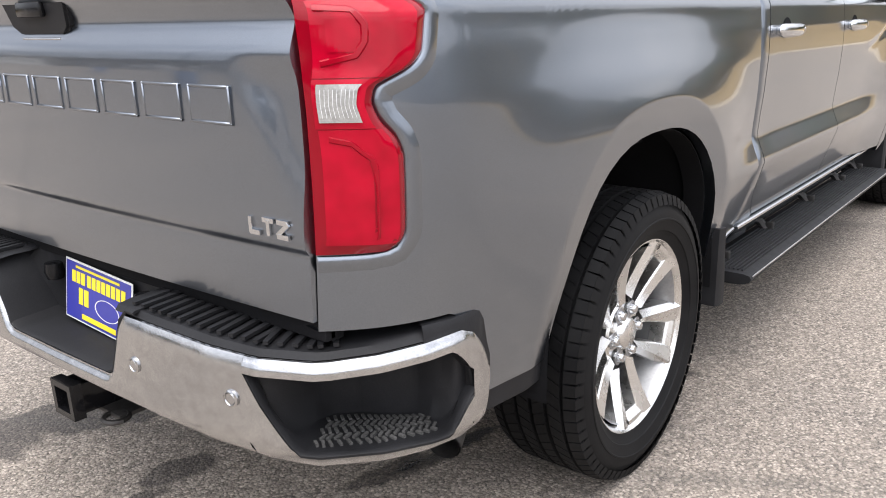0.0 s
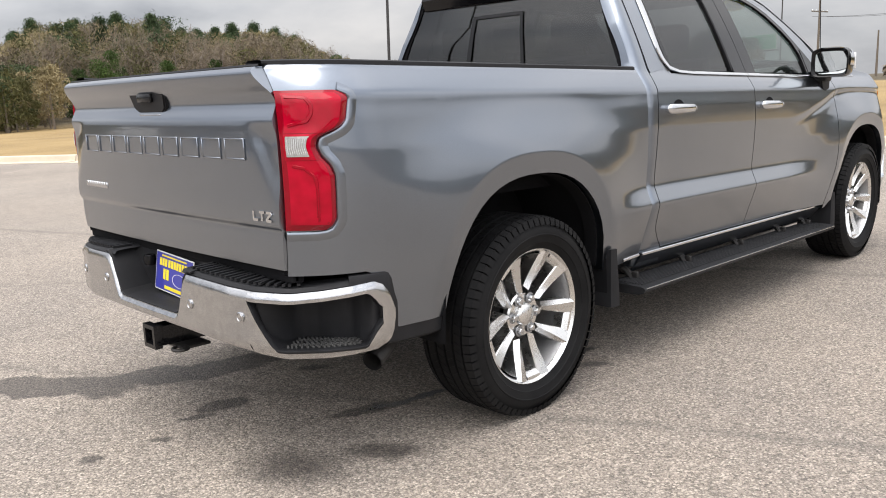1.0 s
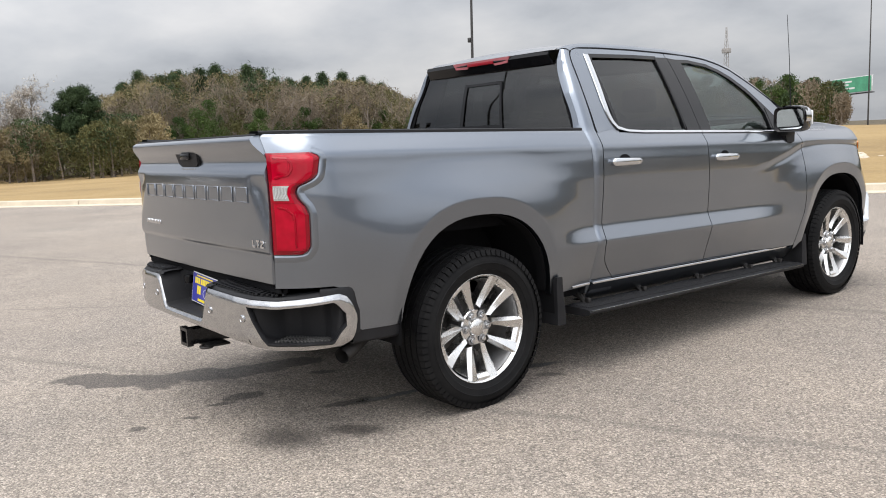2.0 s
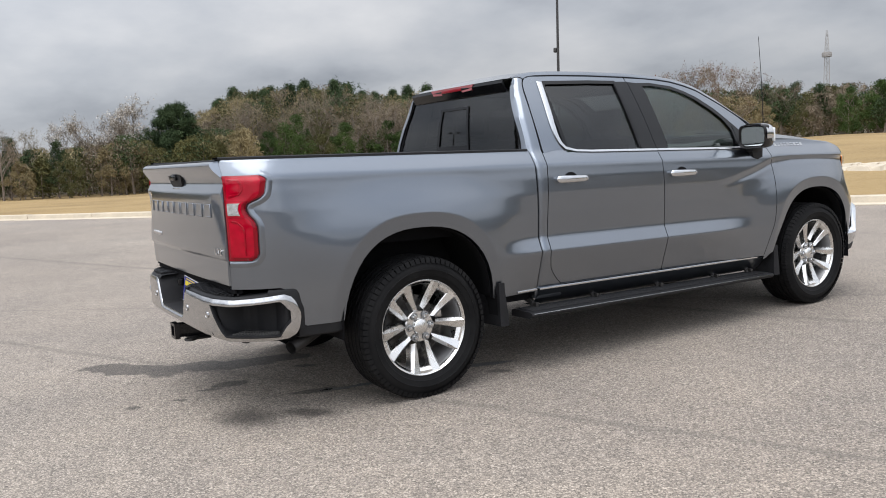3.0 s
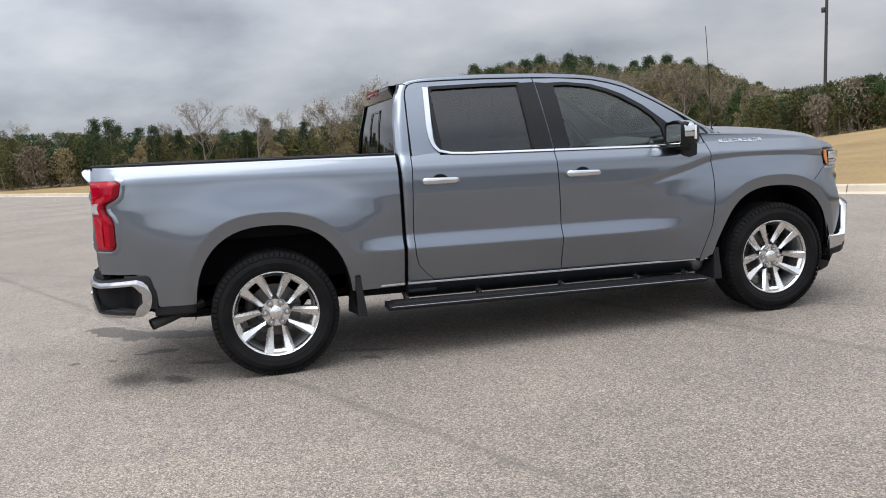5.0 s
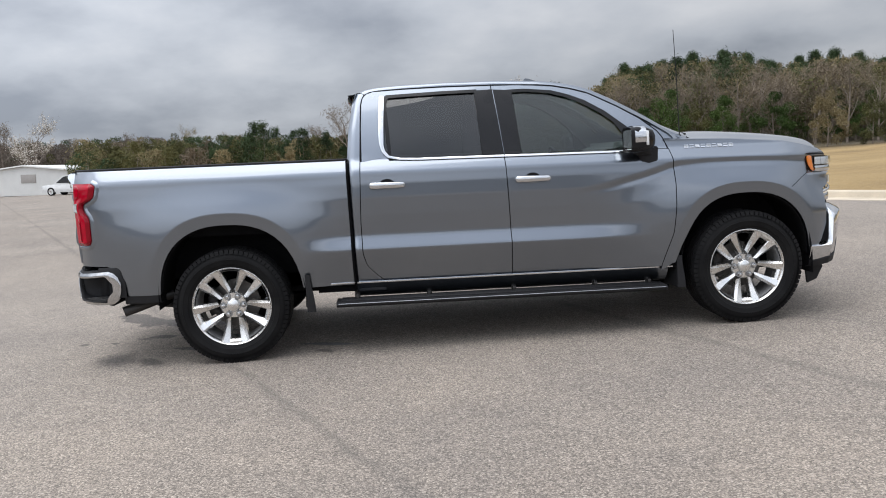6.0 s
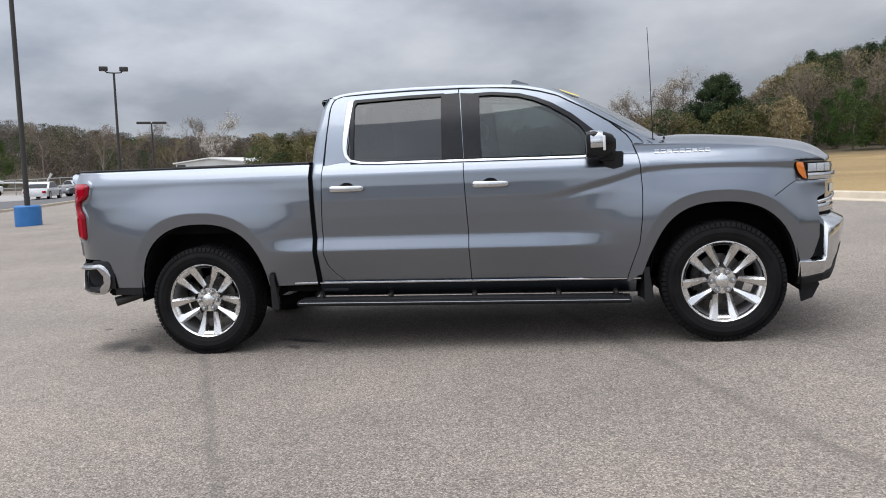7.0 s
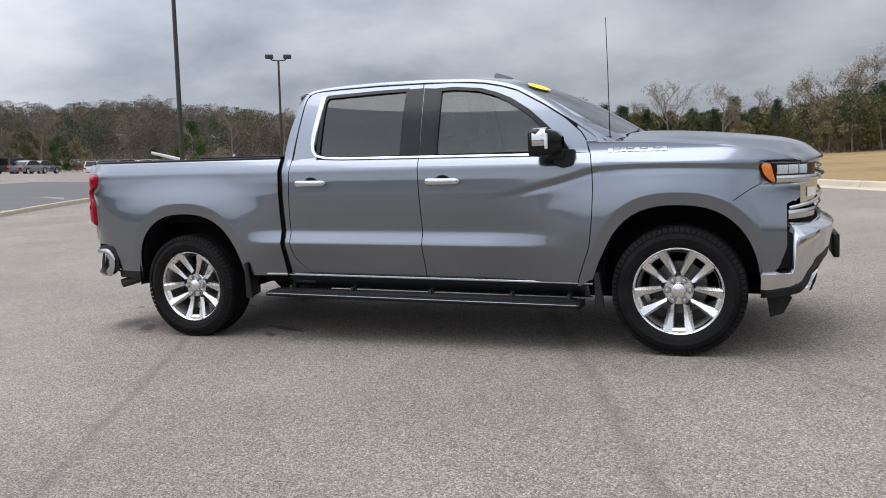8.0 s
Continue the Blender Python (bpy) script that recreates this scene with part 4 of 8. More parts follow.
for x0, x1 in ((0.66, 0.05), (0.0, -0.55)):
    wb = bmesh.new()
    tube(wb, [(x0, 3.40, 1.475), (lerp(x0, x1, 0.5), 3.43, 1.50), (x1, 3.40, 1.515)], 0.008, 6)
    body_part("wiper", wb, PLASTIC, cowl)
ab = bmesh.new()
tube(ab, [(0.79, 3.31, 1.44), (0.785, 3.308, 1.60), (0.775, 3.304, 1.90), (0.757, 3.296, 2.228)], [0.0045, 0.0032, 0.0028, 0.0022], 6)
aerial = body_part("aerial", ab, PLASTIC, truck, "thin black whip aerial")
ab = bmesh.new()
lathe_z(ab, [(0.0, 1.472), (0.012, 1.47), (0.018, 1.43), (0.0, 1.43)], 0.79, 3.31, 12)
body_part("aerial_base", outward(ab), PLASTIC, aerial)
fin = bmesh.new()
prism(fin, [(0.0, 2.30, 1.935), (0.0, 2.46, 1.935), (0.0, 2.44, 1.95), (0.0, 2.34, 1.985), (0.0, 2.315, 1.985)], (0.03, 0, 0))
bmesh.ops.bevel(fin, geom=fin.edges[:], offset=0.006, segments=2, affect="EDGES")
body_part("roof_fin", fin, PAINT, truck)


# --- mirrors ---
def mirror_parts():
    shell, cap, glass, arm, blink = (bmesh.new() for _ in range(5))

    def loop(y, x0, x1, z0, z1, n=28, p=5.0, turn=0.0):
        cx, cz, hx, hz = (x0 + x1) / 2, (z0 + z1) / 2, (x1 - x0) / 2, (z1 - z0) / 2
        pts = []
        for a in between(0, 2 * math.pi, n + 1)[:-1]:
            c, s = math.cos(a), math.sin(a)
            x = cx + hx * math.copysign(abs(c) ** (2 / p), c)
            pts.append((x, y + turn * (x - 1.02), cz + hz * math.copysign(abs(s) ** (2 / p), s)))
        return pts
    grid(shell, [loop(2.862, 0.925, 1.115, 1.372, 1.518), loop(2.850, 0.905, 1.125, 1.358, 1.532), loop(2.90, 0.900, 1.128, 1.355, 1.537), loop(2.97, 0.905, 1.115, 1.362, 1.530), loop(3.02, 0.925, 1.085, 1.378, 1.512), loop(3.045, 0.96, 1.04, 1.41, 1.48)], wrap=True)
    grid(glass, [loop(2.8565, 0.930, 1.112, 1.376, 1.514, turn=0.08), loop(2.8567, 0.97, 1.07, 1.41, 1.48, turn=0.08), loop(2.8568, 1.02, 1.021, 1.445, 1.446, turn=0.08)], wrap=True)
    # bright cap over the upper outer half
    rows = []
    for y in between(2.876, 2.958, 8):
        row = []
        for a in between(-0.32, math.pi * 0.98, 18):
            c, s = math.cos(a), math.sin(a)
            k = 1 - 0.05 * smooth(2.93, 2.98, y)
            row.append((1.014 + 0.118 * k * math.copysign(abs(c) ** 0.62, c), y, 1.447 + 0.094 * k * math.copysign(abs(s) ** 0.62, s) * (0.45 if s < 0 else 1)))
        rows.append(row)
    grid(cap, rows)
    prism(arm, [(0.862, 2.93, 1.40), (0.862, 3.10, 1.395), (0.862, 3.095, 1.285), (0.862, 3.03, 1.268), (0.862, 2.975, 1.285)], (0.075, 0, 0.0))
    box(arm, 0.88, 0.97, 2.93, 3.04, 1.335, 1.395, 0.012)
    bmesh.ops.bevel(arm, geom=[e for e in arm.edges if e.is_manifold][:15], offset=0.008, segments=2, affect="EDGES")
    box(blink, 1.085, 1.131, 2.955, 2.974, 1.405, 1.505, 0.006)
    return outward(shell), outward(cap), outward(glass), arm, blink


for flip in (False, True):
    side = (lambda b: mirrored(b)) if flip else (lambda b: b)
    shell, cap, glass, arm, blink = mirror_parts()
    mir = body_part("door_mirror", side(shell), GLOSS_BLACK, truck, "black door mirror with a chrome cap")
    body_part("mirror_cap", side(cap), CHROME, mir, "chrome mirror cap")
    body_part("mirror_glass", side(glass), MIRROR, mir, "mirror glass")
    body_part("mirror_arm", side(arm), PLASTIC, mir)
    body_part("side_repeater", side(blink), WHITE_LENS, mir, "clear indicator lens")
    tri = bmesh.new()
    prism(tri, [(cab_x(2.9, 1.385) - 0.004, 2.905, 1.388), (cab_x(3.06, 1.385) - 0.004, 3.05, 1.385), (cab_x(2.90, 1.53) - 0.004, 2.893, 1.535)], (0.008, 0, 0))
    body_part("mirror_sail", side(tri), GLOSS_BLACK, truck, "black corner panel beside the mirror")

# --- wheels ---
TYRE_R, RIM_R, HUB_Z = 0.408, 0.278, 0.402


def tyre_mesh():
    bm = bmesh.new()
    half = 0.135
    prof = [(half - 0.045, RIM_R - 0.012), (half - 0.022, RIM_R - 0.004), (half - 0.018, RIM_R + 0.0090), (half - 0.008, RIM_R + 0.0234), (half - 0.004, RIM_R + 0.0252), (half - 0.003, RIM_R + 0.0297), (half + 0.004, RIM_R + 0.0540), (half + 0.0065, RIM_R + 0.0558), (half + 0.0065, RIM_R + 0.0594), (half + 0.004, RIM_R + 0.0612), (half + 0.002, RIM_R + 0.0765),
            (half - 0.010, RIM_R + 0.1017), (half - 0.016, RIM_R + 0.1080), (half - 0.030, TYRE_R - 0.010)]
    tread = []
    for k, g in enumerate((0.092, 0.045, 0.0, -0.045, -0.092)):
        tread += [(g + 0.005, TYRE_R - 0.001), (g + 0.004, TYRE_R - 0.011), (g - 0.004, TYRE_R - 0.011), (g - 0.005, TYRE_R - 0.001)]
    full = prof + tread + [(-x, r) for x, r in reversed(prof)]
    lathe_x(bm, full, 0, 0, 0, 96)
    return outward(bm)


def tread_blocks():
    """Shoulder lugs and centre sipes, each a small raised block."""
    bm = bmesh.new()
    n = 72
    for k in range(n):
        a = 2 * math.pi * k / n
        for x0, x1, lean in ((0.098, 0.129, 0.0), (0.052, 0.088, 0.02), (0.006, 0.040, -0.02), (-0.040, -0.006, 0.02), (-0.088, -0.052, -0.02), (-0.129, -0.098, 0.0)):
            q = []
            w = math.pi / n * 0.86
            for x, da, r in ((x0, -w - lean, TYRE_R + 0.0012), (x1, -w + lean, TYRE_R + 0.0012), (x1, w + lean, TYRE_R + 0.0012), (x0, w - lean, TYRE_R + 0.0012)):
                drop = 0.010 * smooth(0.105, 0.13, abs(x))
                q.append(bm.verts.new((x, (r - drop) * math.cos(a + da), (r - drop) * math.sin(a + da))))
            p = [bm.verts.new((v.co.x, v.co.y * 0.965, v.co.z * 0.965)) for v in q]
            bm.faces.new(q)
            for i in range(4):
                bm.faces.new((q[i], p[i], p[(i + 1) % 4], q[(i + 1) % 4]))
        # scalloped edge of the shoulder, down the sidewall
        w = math.pi / n * 0.78
        q = [bm.verts.new((xx, r * math.cos(a + d), r * math.sin(a + d))) for xx, r, d in ((0.1285, TYRE_R - 0.006, -w), (0.1375, TYRE_R - 0.034, -w), (0.1375, TYRE_R - 0.034, w), (0.1285, TYRE_R - 0.006, w))]
        bm.faces.new(q)
    return outward(bm)


def rim_parts():
    holes, spokes, cap, nuts, disc = [], [], bmesh.new(), [], bmesh.new()
    lip = bmesh.new()
    lathe_x(lip, [(0.090, 0.250), (0.102, 0.255), (0.109, 0.260), (0.114, 0.265), (0.113, 0.270), (0.100, 0.272), (0.08, 0.262)], 0, 0, 0, 96)
    inner = bmesh.new()
    lathe_x(inner, [(0.100, 0.246), (0.085, 0.240), (0.02, 0.236), (-0.08, 0.232), (-0.12, 0.25)], 0, 0, 0, 64)
    bridges = []

    def on_face(x, a, u, v):
        return (x, u * math.cos(a) - v * math.sin(a), u * math.sin(a) + v * math.cos(a))
    for k in range(5):
        ax = radians(-90 + 72 * k)
        for s in (-1, 1):
            bm = bmesh.new()
            edge = []
            # straight edges: one beside the pair's slot, one along the wide opening to the next pair; the ridge runs to the rim's corner
            for t in between(0, 1, 7):
                dish = 0.058 + 0.050 * t ** 1.25
                pa = Vector(on_face(dish - 0.008, ax, lerp(0.080, 0.259, t), s * lerp(0.0240, 0.0345, t)))
                pb = Vector(on_face(dish - 0.009, ax + s * radians(36), lerp(0.112, 0.252, t), -s * lerp(0.0090, 0.0640, t)))
                pm = pa.lerp(pb, lerp(0.50, 0.80, t)) + Vector((0.020 - 0.006 * t, 0, 0))
                pc = pa.lerp(pm, 0.10) + Vector((0.003, 0, 0))
                back = Vector((0.055, 0, 0))
                edge.append([tuple(v) for v in (pa - back, pa, pc, pm, pb, pb - back)])
            grid(bm, edge)
            spokes.append(outward(bm))
        # the foot that closes the slot at the rim
        bm = bmesh.new()
        grid(bm, [[on_face(x, ax, u, v) for v in between(-0.038, 0.038, 5)] for x, u in ((0.040, 0.224), (0.084, 0.226), (0.092, 0.231), (0.103, 0.243), (0.104, 0.256))])
        bridges.append(outward(bm))
    lathe_x(cap, [(0.026, 0.094), (0.048, 0.094), (0.055, 0.088), (0.056, 0.050), (0.072, 0.045), (0.078, 0.038), (0.080, 0.0)], 0, 0, 0, 48)
    for k in range(6):
        a = radians(60 * k)
        b = bmesh.new()
        lathe_x(b, [(0.050, 0.0165), (0.070, 0.0155), (0.078, 0.011), (0.080, 0.0)], 0, 0.072 * math.cos(a), 0.072 * math.sin(a), 10)
        nuts.append(outward(b))
        # raised dark disc stands in for the shaded pocket round the nut
        b = bmesh.new()
        lathe_x(b, [(0.0615, 0.0235), (0.0632, 0.0225), (0.0632, 0.0)], 0, 0.072 * math.cos(a), 0.072 * math.sin(a), 14)
        holes.append(outward(b))
    lathe_x(disc, [(-0.03, 0.05), (-0.05, 0.08), (-0.052, 0.10), (-0.052, 0.172), (-0.08, 0.172), (-0.08, 0.0)], 0, 0, 0, 48)
    cal = bmesh.new()
    grid(cal, [[(x, r * math.cos(a), r * math.sin(a)) for x, r in ((-0.028, 0.125), (-0.020, 0.14), (-0.020, 0.18), (-0.034, 0.20), (-0.08, 0.20), (-0.08, 0.12))] for a in between(radians(140), radians(205), 9)])
    return outward(lip), outward(inner), spokes, outward(cap), nuts, outward(disc), outward(cal), holes, bridges


def wheel(x, y, flip, turn, up=0.0):
    hub = Matrix.Translation((x, y, HUB_Z + up))
    m = hub @ Matrix.Rotation(radians(turn), 4, "X")

    def put(bm, spin=True):
        bmesh.ops.transform(bm, matrix=m if spin else hub, verts=bm.verts[:])
        return mirrored(bm) if flip else bm
    wide = m @ Matrix.Diagonal((1, 1.036, 1.036, 1))

    def put_rim(bm):
        bmesh.ops.transform(bm, matrix=wide, verts=bm.verts[:])
        return mirrored(bm) if flip else bm
    lip, inner, spokes, cap, nuts, disc, cal, holes, bridges = rim_parts()
    w = part("wheel", put_rim(inner), RIM_DARK, truck, "ten-spoke polished alloy wheel with a black tyre")

    def loaded(bm):
        """The tyre's foot, pressed flat on the ground."""
        bmesh.ops.scale(bm, vec=(1, 1 + up, 1 + up), verts=bm.verts[:])
        put(bm)
        for v in bm.verts:
            v.co.z = max(v.co.z, 0.001)
        return bm
    part("tyre", loaded(tyre_mesh()), RUBBER, w, "black road tyre", 30)
    part("tyre_tread", loaded(tread_blocks()), RUBBER, w, "blocks of the tyre tread", 30)
    part("rim_lip", put_rim(lip), RIM, w, "polished rim lip")
    for s in spokes:
        part("spoke", put_rim(s), RIM, w, "", 14)
    for s in bridges:
        part("slot_foot", put_rim(s), RIM, w, "", 14)
    part("hub_cap", put(cap), RIM, w)
    for s in nuts:
        part("wheel_nut", put(s), CHROME, w)
    for s in holes:
        part("nut_pocket", put(s), RIM_DARK, w)
    part("brake_disc", put(disc, False), DISC, w)
    part("brake_caliper", put(cal, False), STEEL, w)
    return w


WHEEL_X = 0.836
wheel(WHEEL_X, 0.0, False, 0)
wheel(WHEEL_X, 3.730, False, 0, 0.010)
wheel(WHEEL_X, 0.0, True, 20)
wheel(WHEEL_X, 3.730, True, 40, 0.010)


# wheel-arch liners, mud flaps
def arch_liner(arch, grow):
    bm = bmesh.new()
    yc, zc, a, b = arch
    pts = []
    for t in between(0, math.pi, 28):
        c, s = math.cos(t), math.sin(t)
        pts.append((yc - (a + grow) * math.copysign(abs(c) ** (2 / POWER), c), zc + (b + grow) * abs(s) ** (2 / POWER)))
    pts = [(pts[0][0], 0.42)] + pts + [(pts[-1][0], 0.42)]
    grid(bm, [[(x, y, z) for y, z in pts] for x in (0.945, 0.80, 0.52)])
    v = [bm.verts.new((0.52, y, z)) for y, z in pts]
    bm.faces.new(v)
    return outward(bm)


for arch in ARCHES:
    two_sides("arch_liner", lambda: arch_liner(arch, 0.012), LINER, "matt black wheel-arch liner")


def lip_band(arch, z_min):
    """The thin dark edge inside the arch."""
    bm = bmesh.new()
    yc, zc, a, b = arch
    rows = []
    for t in between(0, math.pi, 60):
        c, s = math.cos(t), math.sin(t)
        y, z = yc - a * math.copysign(abs(c) ** (2 / POWER), c), zc + b * abs(s) ** (2 / POWER)
        if z < z_min:
            continue
        x = side_x(y, z)
        rows.append([(x - 0.034, y, z - 0.004), (x - 0.10, y, z - 0.006)])
    grid(bm, rows)
    return solid(bm, 0.004)


two_sides("arch_edge", lambda: lip_band(ARCHES[0], 0.50), LINER, "dark inner edge of the wheel arch")
two_sides("arch_edge", lambda: lip_band(ARCHES[1], 0.55), LINER, "dark inner edge of the wheel arch")


def mud_flap(y, z0, z1, x0, x1):
    bm = bmesh.new()
    rows = []
    for z in between(z0, z1, 8):
        w = lerp(0.0, 0.012, smooth(z0, z1, z))
        rows.append([(x0, y - 0.03 * (1 - smooth(z0, z1, z)), z), (lerp(x0, x1, 0.5), y, z), (x1 - 0.008, y + 0.004, z), (x1, y + 0.02 + w, z), (x1 + 0.001, y + 0.026 + w + 0.035 * (1 - smooth(z0, z1, z)), z), (x1 - 0.012, y + 0.030 + w + 0.035 * (1 - smooth(z0, z1, z)), z)])
    grid(bm, rows)
    return solid(bm, 0.012)


two_sides("mud_flap", lambda: mud_flap(0.522, 0.335, 0.60, 0.74, 0.972), PLASTIC, "black plastic mud flap")
two_sides("mud_flap", lambda: mud_flap(3.205, 0.365, 0.60, 0.74, 0.955), PLASTIC, "black plastic mud flap")

# --- running boards ---
def board_loop(y):
    return [(0.80, y, 0.352), (0.80, y, 0.392), (0.83, y, 0.398), (0.985, y, 0.396), (1.006, y, 0.391), (1.012, y, 0.380), (1.004, y, 0.366), (0.975, y, 0.356)]


def running_board():
    bm = bmesh.new()
    vs = grid(bm, [board_loop(y) for y in (0.735, 0.748, 1.2, 1.9, 2.6, 3.10, 3.115)], wrap=True)
    bm.faces.new(vs[0]); bm.faces.new(vs[-1][::-1])
    return outward(bm)


for flip in (False, True):
    side = (lambda b: mirrored(b)) if flip else (lambda b: b)
    board = body_part("running_board", side(running_board()), PLASTIC, truck, "black ribbed running board")
    eb = bmesh.new()
    tube(eb, [(1.0095, y, 0.3865) for y in between(0.75, 3.10, 9)], 0.0032, 6)
    body_part("edge_strip", side(eb), DUST_REFLECTION_CHROME, board, "thin bright strip along the board's edge")
    for x in between(0.832, 0.968, 10):
        rbm = bmesh.new()
        box(rbm, x - 0.0035, x + 0.0035, 0.77, 3.07, 0.395, 0.4025, 0.0015, 1)
        body_part("tread_rib", side(rbm), PLASTIC, board)
    for y in (0.88, 1.40, 2.02, 2.62, 3.02):
        rbm = bmesh.new()
        tube(rbm, [(0.86, y, 0.385), (0.82, y, 0.43), (0.72, y, 0.455), (0.62, y, 0.46)], 0.020, 8)
        box(rbm, 0.855, 0.885, y - 0.012, y + 0.012, 0.395, 0.428, 0.003)
        body_part("board_bracket", side(rbm), STEEL, board)

# --- rear bumper ---
BUMPER_PLAN = [(0.0, -1.172), (0.20, -1.170), (0.40, -1.164), (0.58, -1.150), (0.70, -1.125), (0.80, -1.075), (0.885, -0.985), (0.935, -0.90), (0.958, -0.83), (0.962, -0.775), (0.955, -0.715)]
plan = spread(BUMPER_PLAN, 90)
plan_s = between(0, 1, 90)


def plan_at(s):
    return float(np.interp(s, plan_s, [p[0] for p in plan])), float(np.interp(s, plan_s, [p[1] for p in plan]))


def plan_in(s, d):
    """A point d inside the bumper's outer line."""
    (x0, y0), (x1, y1) = plan_at(max(0, s - 0.01)), plan_at(min(1, s + 0.01))
    t = Vector((x1 - x0, y1 - y0)).normalized()
    x, y = plan_at(s)
    return x - t.y * d, y + t.x * d


def s_of_x(x):
    return float(np.interp(x, [p[0] for p in plan[:80]], plan_s[:80]))


S_NOTCH0, S_NOTCH1, S_POCK0, S_POCK1 = s_of_x(0.235), s_of_x(0.325), 0.548, 0.633
S_END0, S_END1, S_TIP = 0.882, 0.930, 0.976
top_line = curve_x([0.0, 0.30, 0.56, 0.69, 0.80, 0.91, 0.94, 0.965, 0.976], [0.687, 0.687, 0.673, 0.671, 0.681, 0.693, 0.678, 0.645, 0.610])
foot_line = curve_x([0.0, 0.30, 0.52, 0.64, 0.80, 0.92, 0.95, 0.968, 0.976], [0.492, 0.488, 0.470, 0.450, 0.450, 0.460, 0.482, 0.520, 0.565])


def chrome_top(s):
    return lerp(0.530, top_line(s), smooth(S_NOTCH0, S_NOTCH1, s))


def chrome_foot(s):
    return foot_line(s)


def pocket_top(s):
    return chrome_top(s) - 0.032 - 0.045 * smooth(S_END0, S_END1, s)


def pocket_low(s):
    """The lower edge of the step's opening, slanted at both ends."""
    up = max(0.0, 1 - (s - S_POCK0) / (S_POCK1 - S_POCK0)) ** 1.2
    up = max(up, 0.55 * max(0.0, (s - S_END0) / (S_END1 - S_END0)))
    return lerp(0.476, pocket_top(s), min(1.0, up))


POCKET_IN = [(0.675, -1.075), (0.685, -0.99), (0.700, -0.935), (0.735, -0.900), (0.775, -0.878), (0.810, -0.855), (0.845, -0.825), (0.895, -0.795)]


def pocket_in(t):
    k = between(0, 1, len(POCKET_IN))
    return float(np.interp(t, k, [p[0] for p in POCKET_IN])), float(np.interp(t, k, [p[1] for p in POCKET_IN]))


def chrome_half(sign):
    bm = bmesh.new()

    def strip(ss, low, high, n):
        rows = []
        for s in ss:
            a, b = low(s), high(s)
            col = []
            for z in [lerp(a, b, t) for t in between(0, 1, n)]:
                x, y = plan_in(s, 0.026 * smooth(0.50, 0.445, z) + 0.010 * smooth(chrome_top(s) - 0.02, chrome_top(s), z))
                col.append((x * sign, y, z))
            x, y = plan_in(s, 0.05)
            col.insert(0, (x * sign, y, a + 0.004))
            x, y = plan_in(s, 0.030)
            col.append((x * sign, y, b + 0.003))
            rows.append(col)
        grid(bm, rows)
    strip(sorted(set(between(0, S_NOTCH1, 18) + between(S_NOTCH1, S_POCK0, 16))), chrome_foot, chrome_top, 12)
    strip(between(S_POCK0, S_END1, 44), pocket_top, chrome_top, 5)
    strip(between(S_POCK0, S_END1, 44), chrome_foot, pocket_low, 6)
    strip(between(S_END1, S_TIP, 16), chrome_foot, chrome_top, 12)
    return bm


cb = chrome_half(1)
tmp = bpy.data.meshes.new("tmp_half")
lb = chrome_half(-1)
lb.to_mesh(tmp); lb.free()
cb.from_mesh(tmp)
bpy.data.meshes.remove(tmp)
bmesh.ops.remove_doubles(cb, verts=cb.verts[:], dist=0.0008)
bumper = body_part("rear_bumper", outward(cb), DUST_REFLECTION_CHROME, truck, "chrome rear bumper with black corner steps")

